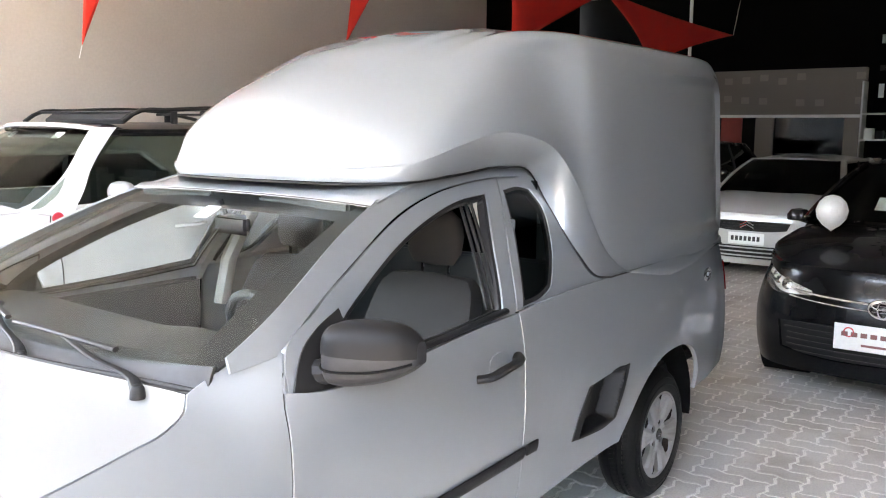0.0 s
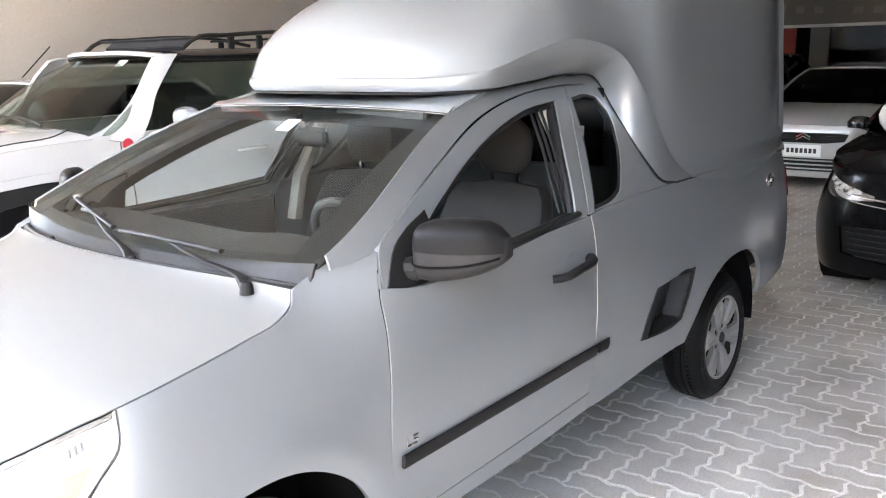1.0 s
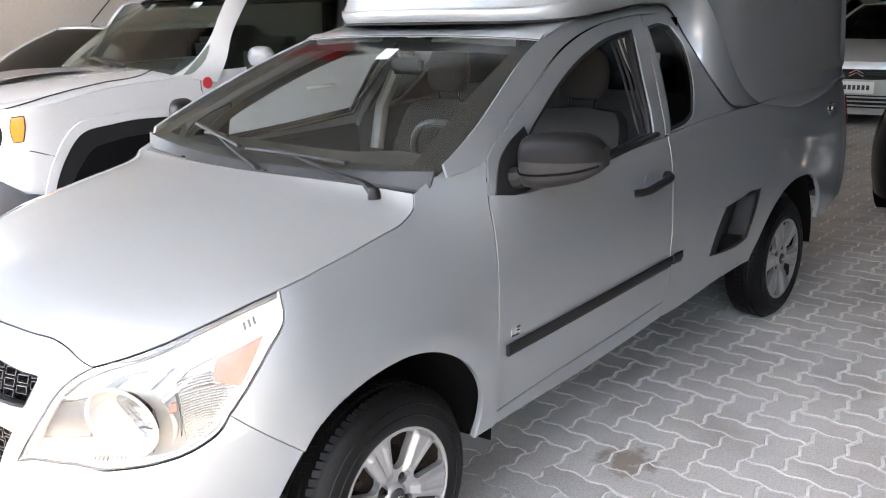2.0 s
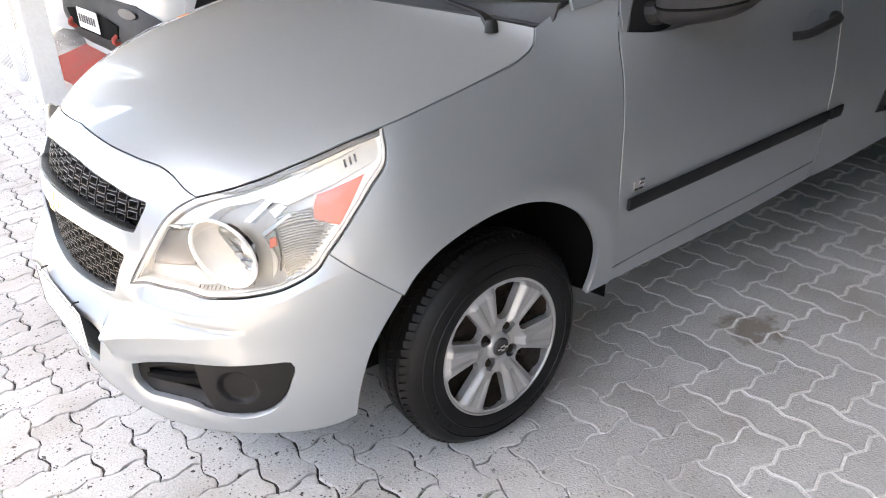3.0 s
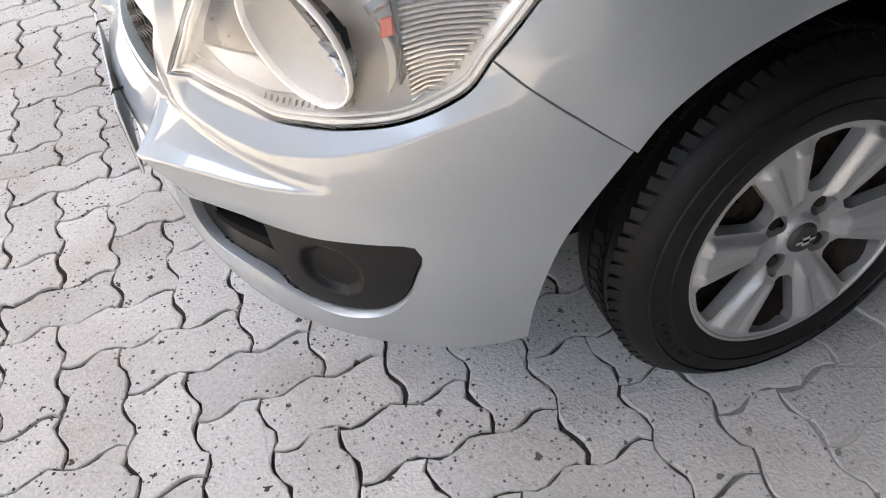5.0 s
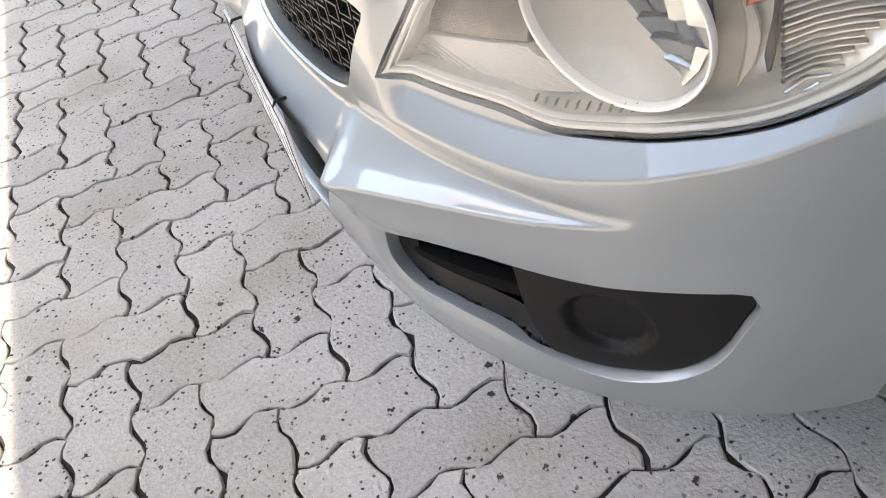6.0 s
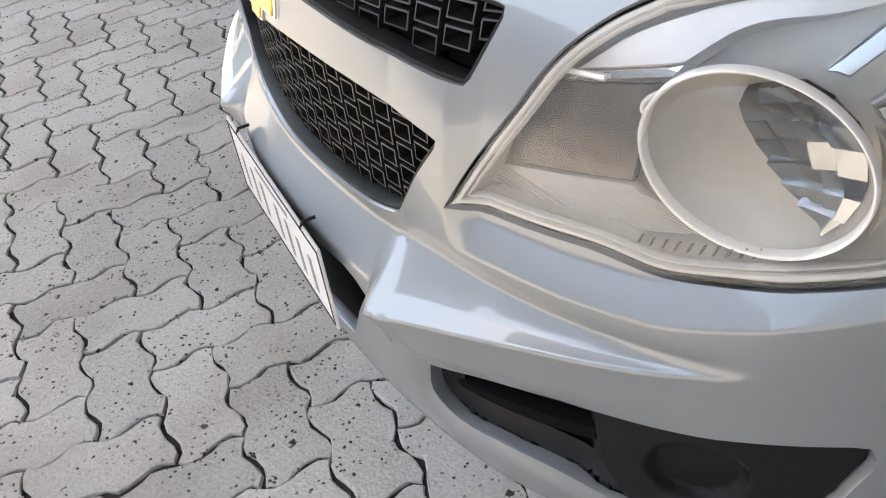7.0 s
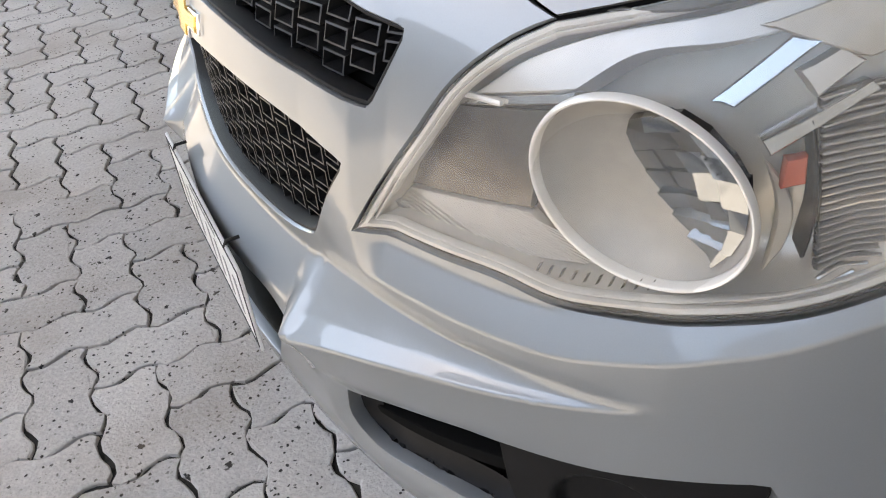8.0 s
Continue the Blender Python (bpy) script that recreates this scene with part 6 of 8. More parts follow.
def wheel(x, y, my):
    w = thing("wheel", "", "")
    w.parent = pickup
    w["label"] = "black tyre with a silver six-spoke wheel cover"
    m = Matrix.Translation((x, y, 0.298)) @ pose(0, 0, 0, -90 * my)
    tyre = lathe([(0.188, 0.0), (0.200, 0.006), (0.225, 0.010), (0.255, 0.006), (0.275, -0.004), (0.288, -0.016), (0.294, -0.028), (0.297, -0.045), (0.297, -0.062), (0.290, -0.064), (0.290, -0.069), (0.298, -0.071), (0.298, -0.098), (0.290, -0.100), (0.290, -0.105), (0.298, -0.107), (0.297, -0.13), (0.29, -0.15), (0.27, -0.17), (0.22, -0.175), (0.19, -0.17)], 96, m)
    part("tyre", tyre, RUBBER, w, "black rubber tyre", sharp=40)
    ribs = []
    for k in range(80):
        a = 2 * math.pi * k / 80
        ribs.append(block((-0.0040, -0.0085, -0.017), (0.0040, 0.0085, 0.017), 0, m @ Matrix.Rotation(a, 4, "Z") @ Matrix.Translation((0.2905, 0, -0.0285)) @ pose(0, 0, 0, 0, -38, 0) @ pose(0, 0, 0, 14, 0, 0)))
        ribs.append(block((-0.0035, -0.0095, -0.013), (0.0035, 0.0095, 0.013), 0, m @ Matrix.Rotation(a + 0.02, 4, "Z") @ Matrix.Translation((0.2965, 0, -0.085)) @ pose(0, 0, 0, 22, 0, 0)))
    tagged(part("tread", joined(*ribs), RUBBER, w), kind="stuff")
    for rr, h in ((0.232, 0.0105), (0.262, 0.0055)):
        part("sidewall_ring", lathe([(rr - 0.002, h - 0.002), (rr, h + 0.0008), (rr + 0.002, h - 0.002)], 72, m), RUBBER, w)
    ang = np.linspace(0, 2 * np.pi, 96, endpoint=False)
    rim = np.stack([0.197 * np.cos(ang), 0.197 * np.sin(ang)], 1)
    holes = []
    for k in range(6):
        a0 = radians(60 * k + 21)
        at = lambda r, t: (r * math.cos(a0 + t), r * math.sin(a0 + t))
        q = outline([at(0.090, -0.205), at(0.177, -0.245)], [at(0.177, -0.245), at(0.184, -0.215)], [at(0.184, -0.215), at(0.186, 0.0), at(0.184, 0.215)], [at(0.184, 0.215), at(0.177, 0.245)], [at(0.177, 0.245), at(0.090, 0.205)], [at(0.090, 0.205), at(0.080, 0.10)], [at(0.080, 0.10), at(0.080, -0.10)], [at(0.080, -0.10), at(0.090, -0.205)], step=0.010)
        holes.append(q)
    for k in range(4):
        a0 = radians(90 * k + 53)
        holes.append(np.stack([0.055 * math.cos(a0) + 0.0185 * np.cos(ang[::4]), 0.055 * math.sin(a0) + 0.0185 * np.sin(ang[::4])], 1))

    def dish(u, v):
        r = np.hypot(u, v)
        a = np.arctan2(v, u)
        h = 0.002 - 0.016 * np.clip((0.19 - r) / 0.19, 0, 1) + 0.010 * np.clip((0.040 - r) / 0.010, 0, 1)
        spoke = np.abs(((a - radians(21)) / radians(60) + 0.5) % 1.0 - 0.5)
        over = ramp((spoke - 0.245) / 0.085, 0.08) * np.clip((r - 0.055) / 0.03, 0, 1) * np.clip((0.191 - r) / 0.014, 0, 1)
        h = h + 0.013 * over - 0.004 * ramp((spoke - 0.40) / 0.03, 0.2) * over * np.clip((r - 0.085) / 0.02, 0, 1)
        p = np.c_[u, v, h, np.ones_like(u)]
        return p @ np.array(m).T[:, :3]

    rs = np.linspace(0.062, 0.188, 30)
    folds = [np.stack([rs * math.cos(t), rs * math.sin(t)], 1) for k in range(6) for o in (0.245, 0.330, 0.400, 0.430) for t in (radians(60 * k + 21 + 60 * o), radians(60 * k + 21 - 60 * o))]
    cover = panel("wheel_cover", rim, dish, WHEEL_SILVER, w, holes=holes, creases=folds, step=0.0045, gap=0.0, depth=0.022, label="silver plastic wheel cover")
    part("cover_lip", lathe([(0.190, 0.001), (0.194, 0.005), (0.198, 0.005), (0.2005, 0.002), (0.200, -0.006)], 80, m), WHEEL_SILVER, w)
    part("centre_badge", lathe([(0.0, 0.006), (0.022, 0.005), (0.026, 0.0), (0.026, -0.01)], 32, m), INTERIOR, cover, "dark centre badge")
    part("badge_mark", joined(block((-0.018, -0.0035, 0.0055), (0.018, 0.0035, 0.0085), 0.001, m), block((-0.007, -0.009, 0.0055), (0.007, 0.009, 0.0085), 0.001, m)), CHROME, cover)
    for k in range(4):
        part("lug_cap", lathe([(0.0, -0.012), (0.010, -0.014), (0.012, -0.03)], 12, m @ Matrix.Translation((0.056 * math.cos(radians(90 * k + 53)), 0.056 * math.sin(radians(90 * k + 53)), 0.0))), STEEL_DARK, cover)
    for k in range(8):
        part("steel_boss", lathe([(0.0, -0.028), (0.013, -0.030), (0.018, -0.05)], 12, m @ Matrix.Rotation(radians(45 * k + 10), 4, "Z") @ Matrix.Translation((0.132, 0, 0))), STEEL_DARK, w)
    for a0, count in ((205, 7), (15, 6), (110, 5)):
        for k in range(count):
            part("sidewall_mark", block((-0.0075, -0.004, -0.001), (0.0075, 0.004, 0.0012), 0.0008, m @ Matrix.Rotation(radians(a0 + 5.2 * k), 4, "Z") @ Matrix.Translation((0.246, 0, 0.0085)) @ pose(0, 0, 0, 0, 12, 90)), RUBBER, w)
    part("brake_disc", lathe([(0.0, -0.05), (0.06, -0.045), (0.12, -0.05), (0.13, -0.055), (0.17, -0.045), (0.186, -0.02), (0.19, 0.0)], 48, m), STEEL_DARK, w, "dark rusty steel wheel")


for wx in (0.0, -2.669):
    wheel(wx, 0.800, 1)
    wheel(wx, -0.800, -1)


# ---- the other vehicles ----
def car_skin(plan_pts, levels, insets):
    """A wrap-round skin: plan points from the nose back along the left side, insets by height."""
    p = np.array([(plan_pts[1][0], -plan_pts[1][1])] + list(plan_pts), float)
    k = np.cumsum(np.r_[0, np.hypot(*np.diff(p, axis=0).T)])
    k = k - k[1]

    def skin(s, z, deep=0.0):
        s, z = np.asarray(s, float), np.asarray(z, float)
        a = np.abs(s)
        q = spline(k, p, a)
        d = spline(k, p, a + 2e-3) - spline(k, p, a - 2e-3)
        d /= np.linalg.norm(d, axis=1, keepdims=True) + 1e-12
        n = np.stack([d[:, 1], -d[:, 0]], 1)
        q = q - n * (spline(levels, np.array(insets)[:, None], z)[:, 0] + deep)[:, None]
        return np.c_[q[:, 0], q[:, 1] * np.where(s < 0, -1, 1), z]

    def arc(x):
        """The arc at which the left side reaches x."""
        return float(np.interp(-x, -p[2:, 0], k[2:]))

    return skin, arc, k[-1]


def ring_of(half):
    half = np.asarray(half, float)
    return np.concatenate([half, half[::-1][1:-1] * np.array([-1, 1])])


def strip(half_top, half_low, n=16):
    """A closed outline across the middle, from its left half's top and bottom edges."""
    return ring_of(np.concatenate([curve(half_top, n), curve(half_low[::-1], n)]))


def road_wheel(car, x, y, my, r, cover, dark):
    w = thing("wheel", "", "")
    w.parent = car
    w["label"] = "black tyre on a spoked wheel"
    m = Matrix.Translation((x, y * my, r)) @ pose(0, 0, 0, -90 * my)
    part("tyre", lathe([(r * 0.62, 0.0), (r * 0.75, 0.012), (r * 0.9, 0.004), (r * 0.98, -0.02), (r, -0.05), (r, -0.15), (r * 0.93, -0.19), (r * 0.62, -0.19)], 48, m), RUBBER, w)
    part("rim", lathe([(0.0, -0.02), (r * 0.15, -0.018), (r * 0.5, -0.03), (r * 0.6, -0.004), (r * 0.63, 0.0)], 40, m), dark, w)
    for k in range(5):
        part("spoke", block((0.02, -0.022, -0.022), (r * 0.6, 0.022, -0.006), 0.006, m @ Matrix.Rotation(radians(72 * k), 4, "Z")), cover, w)


def build_car(name, label, at, paint, plan_pts, levels, insets, sill, belt, hood_z, cowl, roof, tail, wheels, grille, lamp, roof_mat=None, pillar_mat=None, glass=None, wheel_r=0.31, pillar=None, mirror=None):
    """belt: (front z, rear z); hood_z: (front edge, rear middle); cowl: x, z; roof: (front x, rear x, z, half width); tail: rear x of the cabin."""
    car = thing(name, label, "car", at)
    skin, arc, end = car_skin(plan_pts, levels, insets)
    half_w = plan_pts[-3][1]
    glass = glass or DARK_GLASS
    # body with wheel arches cut out of its lower edge
    s_cowl = arc(cowl[0] - 0.15)
    low = [(0.0, sill), (arc(wheels[0] + wheel_r + 0.09), sill)]
    pts = [np.array(low)]
    for wx in wheels:
        c = arc(wx)
        a = np.linspace(math.pi, 0, 20)
        pts.append(np.stack([c + (wheel_r + 0.06) * np.cos(a), np.maximum(sill, wheel_r + (wheel_r + 0.06) * np.sin(a))], 1))
    pts.append(np.array([(end - 0.02, sill)]))
    top = curve([(end - 0.02, belt[1]), ((s_cowl + end) / 2, (belt[0] + belt[1]) / 2), (s_cowl, belt[0]), (arc(cowl[0] + 0.45), (belt[0] + hood_z[0]) / 2 + 0.015), (arc(-0.35), hood_z[0] + 0.02), (0.45, hood_z[0]), (0.0, hood_z[0])], 50)
    edge = ring_of(np.concatenate(pts + [top]))
    holes = [grille["hole"], lamp["hole"], (lamp["hole"] * np.array([-1, 1]))[::-1]] + [h for h in grille.get("more", [])]
    panel("body", edge, skin, paint, car, holes=holes, step=0.04, gap=0.0, depth=0.02, label="painted body")
    # grille
    g = panel("grille", shrunk(grille["hole"], -0.01), lambda s, z: skin(s, z, 0.03), BLACK_PLASTIC, car, step=0.05, flange=False, label="black grille")
    lo, hi = grille["hole"].min(0), grille["hole"].max(0)
    for k in range(grille["bars"]):
        z = lo[1] + (k + 0.5) * (hi[1] - lo[1]) / grille["bars"]
        inn = grille["hole"][np.abs(grille["hole"][:, 1] - z) < (hi[1] - lo[1]) * 0.3]
        reach = np.abs(inn[:, 0]).max() * 0.94 if len(inn) else hi[0] * 0.9
        s = np.linspace(-reach, reach, 25)
        part("grille_bar", tube(skin(s, np.full(25, z), 0.015), 0.008, 6), grille["bar_mat"], g)
    for h in grille.get("more", []):
        panel("lower_grille", shrunk(h, -0.01), lambda s, z: skin(s, z, 0.04), BLACK_PLASTIC, car, step=0.05, flange=False, label="black lower grille")
        lo2, hi2 = h.min(0), h.max(0)
        for k in range(3):
            z = lo2[1] + (k + 0.7) * (hi2[1] - lo2[1]) / 3.4
            s = np.linspace(lo2[0] * 0.9, hi2[0] * 0.9, 21)
            part("grille_bar", tube(skin(s, np.full(21, z), 0.02), 0.009, 6), grille.get("low_bar", BLACK_PLASTIC), g)
    # headlamps
    for my in (1, -1):
        mir = my < 0
        hl = panel("headlamp", shrunk(lamp["hole"], -0.004), lambda s, z: skin(s, z, 0.045), lamp["mat"], car, step=0.03, flange=False, mirror=mir, label="headlamp with clear lens")
        for (s0, z0, r0) in lamp["bowls"]:
            c = skin(np.array([s0]), np.array([z0]), 0.03)[0]
            part("lamp_bowl", lathe([(r0, 0.0), (r0 * 0.95, 0.006), (r0 * 0.85, 0.0), (r0 * 0.6, -0.015), (r0 * 0.25, -0.02), (0.0, -0.012)], 28, Matrix.Translation((c[0], c[1] * my, c[2])) @ Vector((1, 0.25 * my, 0)).to_track_quat("Z", "X").to_matrix().to_4x4()), CHROME, hl)
        ln = panel("lamp_lens", shrunk(lamp["hole"], -0.001), lambda s, z: skin(s, z, 0.001), LENS, hl, step=0.03, gap=0, depth=0.006, mirror=mir)
        ln.visible_shadow = False
        for wx in wheels:
            road_wheel(car, wx, half_w - 0.03, my, wheel_r, WHEEL_SILVER, STEEL_DARK)
            part("wheel_liner", lathe([(wheel_r + 0.075, 0.0), (wheel_r + 0.06, -0.3), (0.1, -0.31)], 24, Matrix.Translation((wx, (half_w - 0.02) * my, wheel_r + 0.01)) @ pose(0, 0, 0, -90 * my)), SEAM_BLACK, car)
    # bonnet
    rows, cols = 12, 25
    hg = np.zeros((rows, cols, 3))
    for i, u in enumerate(np.linspace(0, 1, rows)):
        for j, w in enumerate(np.linspace(-1, 1, cols)):
            a = abs(w)
            front = skin(np.array([0.62 * a]), np.array([hood_z[0] + 0.004]), 0.004)[0]
            rear = np.array([cowl[0] - 0.10 * a * a, (half_w - 0.075) * a, hood_z[1] - (hood_z[1] - belt[0]) * a**3])
            p = front + (rear - front) * u
            p[2] += 0.045 * math.sin(math.pi * min(1, u * 1.0) ** 0.7) * (1 - 0.5 * a**4)
            p[1] = max(p[1], 0) + (half_w - 0.075 - p[1]) * a**3 * min(1, u * 2.5) * 0.9
            hg[i, j] = (p[0], math.copysign(p[1], w) if w else 0.0, p[2])
    sheet("bonnet", hg, paint, car, "painted bonnet", thick=0.01)
    for my in (1, -1):
        rim = hg[:, -1] * np.array([1, my, 1])
        s_rim = np.array([max(arc(min(p[0], -0.02)), 0.62) for p in rim])
        z_rim = np.interp(s_rim, top[::-1, 0], top[::-1, 1])
        low_edge = skin(s_rim, z_rim - 0.012) * np.array([1, my, 1])
        bow = (rim + low_edge) / 2 + np.array([0, 0.006 * my, 0.008])
        sheet("fender_top", np.stack([rim - np.array([0, 0.012 * my, 0.006]), bow, low_edge]), paint, car, "painted top of the front wing", thick=0.006, flip=my < 0)
    # cabin
    rx0, rx1, rz, rw = roof
    wsg = np.zeros((8, 17, 3))
    for i, u in enumerate(np.linspace(0, 1, 8)):
        for j, w in enumerate(np.linspace(-1, 1, 17)):
            a = abs(w)
            wl, wt = half_w - 0.10, rw - 0.02
            y = (wl + (wt - wl) * u) * w
            wsg[i, j] = (cowl[0] + (rx0 - cowl[0]) * u - 0.13 * a**2.5 + 0.02 * math.sin(math.pi * u), y, cowl[1] + (rz - 0.02 - cowl[1]) * u + 0.03 * math.sin(math.pi * u) - 0.01 * a**3)
    sheet("windscreen", wsg, glass, car, "dark windscreen", thick=0.005)
    rg = np.zeros((8, 17, 3))
    for i, u in enumerate(np.linspace(0, 1, 8)):
        for j, w in enumerate(np.linspace(-1, 1, 17)):
            a = abs(w)
            rg[i, j] = (rx0 + (rx1 - rx0) * u - 0.13 * a**2.5 * (1 - u), rw * w, rz + 0.03 * math.sin(math.pi * u) ** 0.6 - 0.045 * a**3)
    sheet("roof", rg, roof_mat or paint, car, "painted roof", thick=0.02)
    for my in (1, -1):
        sg = np.zeros((6, 20, 3))
        for j, v in enumerate(np.linspace(0, 1, 20)):
            xb = cowl[0] - 0.15 + (tail - cowl[0] + 0.15) * v
            xt = rx0 - 0.14 + (rx1 - rx0 + 0.14) * v
            zb = belt[0] + (belt[1] - belt[0]) * v - 0.01
            for i, u in enumerate(np.linspace(0, 1, 6)):
                sg[i, j] = (xb + (xt - xb) * u, my * ((half_w - 0.055) + (rw - half_w + 0.055) * u**1.2), zb + (rz - 0.045 - zb) * u)
        sheet("side_glass", sg, glass, car, "dark side windows", thick=0.004, flip=my > 0)
        pm = pillar_mat or paint
        rim = wsg[:, -1] if my > 0 else wsg[:, 0]
        outer = rim + np.array([-0.05, 0.035 * my, -0.035])
        if pillar:
            rim, outer = (curve(q, 12) * np.array([1, my, 1]) for q in pillar)
        mid_line = (rim + outer) / 2 + np.array([0, 0.012 * my, 0.012])
        sheet("a_pillar", np.stack([rim + np.array([0.015, -0.01 * my, 0.004]), mid_line, outer]), paint if pillar else pm, car, "painted windscreen pillar", thick=0.02, flip=my < 0)
        mid = int(20 * 0.45)
        part("b_pillar", tube([tuple(p + np.array([0, 0.004 * my, 0])) for p in sg[:, mid]], 0.035, 8, 0.3), BLACK_PLASTIC, car)
        part("c_pillar", tube([tuple(p) for p in sg[:, -1]], 0.07, 8, 0.5), pm, car)
        part("roof_rail", tube([tuple(p) for p in sg[-1]], 0.025, 8), pm, car)
        mc = (cowl[0] - 0.50, my * (half_w + 0.07), belt[0] + 0.06)
        if mirror:
            mc = (mirror[0], my * mirror[1], mirror[2])
        mm = part("door_mirror", lathe([(0.0, 0.066), (0.035, 0.064), (0.075, 0.052), (0.098, 0.026), (0.105, 0.0), (0.100, -0.034), (0.080, -0.056), (0.0, -0.062)], 28, Matrix.Translation(mc) @ Matrix.Diagonal((0.68, 1.1, 1.0, 1))), MIRROR_GREY, car, "grey door mirror") if mirror else part("door_mirror", lathe([(0.0, 0.06), (0.06, 0.05), (0.095, 0.0), (0.09, -0.05), (0.0, -0.06)], 20, Matrix.Translation(mc) @ Matrix.Diagonal((0.65, 1, 0.85, 1))), paint, car, "door mirror")
        part("mirror_arm", tube([(mc[0], mc[1], mc[2] - 0.03), (mc[0], my * (half_w - 0.04), belt[0])], 0.02, 8), BLACK_PLASTIC, mm)
    part("tail_panel", block((plan_pts[-1][0] - 0.02, -plan_pts[-1][1], sill), (plan_pts[-1][0] + 0.03, plan_pts[-1][1], belt[1]), 0.01), paint, car)
    bg = np.zeros((2, 9, 3))
    for j, w in enumerate(np.linspace(-1, 1, 9)):
        bg[0, j] = (tail - 0.02, (half_w - 0.08) * w, belt[1])
        bg[1, j] = (rx1, rw * w, rz - 0.02)
    sheet("rear_screen", bg, glass, car, thick=0.004, flip=True)
    dk = np.zeros((2, 9, 3))
    for j, w in enumerate(np.linspace(-1, 1, 9)):
        dk[0, j] = (tail, (half_w - 0.06) * w, belt[1])
        dk[1, j] = (plan_pts[-1][0], plan_pts[-1][1] * w, belt[1])
    sheet("rear_deck", dk, paint, car, thick=0.01, flip=True)
    part("floor_pan", block((plan_pts[-1][0] + 0.1, -half_w + 0.15, sill), (-0.25, half_w - 0.15, sill + 0.12), 0.02), SEAM_BLACK, car)
    part("seats", joined(*[block((x - 0.12, y - 0.24, sill + 0.25), (x + 0.08, y + 0.24, belt[0] + 0.18), 0.05) for x in (rx0 - 0.55,) for y in (-0.38, 0.38)]), SEAT_FABRIC, car)
    return car, skin, arc


def plate_on(car, x, y, z, w, h, mat=None, rows=((0.5, 7),), bar_mat=None, tall=0.2):
    m = pose(x, y, z, 90, 0, 90)
    p = part("number_plate", block((-w / 2, -h / 2, -0.003), (w / 2, h / 2, 0.003), 0.002, m), mat or WHITE_PLATE, car, "white plate with lettering")
    for cy, n in rows:
        for k in range(n):
            x0 = -w * 0.42 + w * 0.84 * k / n
            part("plate_bar", block((x0, h * (cy - 0.5) - h * tall, 0.003), (x0 + w * 0.84 / n * 0.68, h * (cy - 0.5) + h * tall, 0.005), 0.001, m), bar_mat or LETTER_DARK, p)
    return p


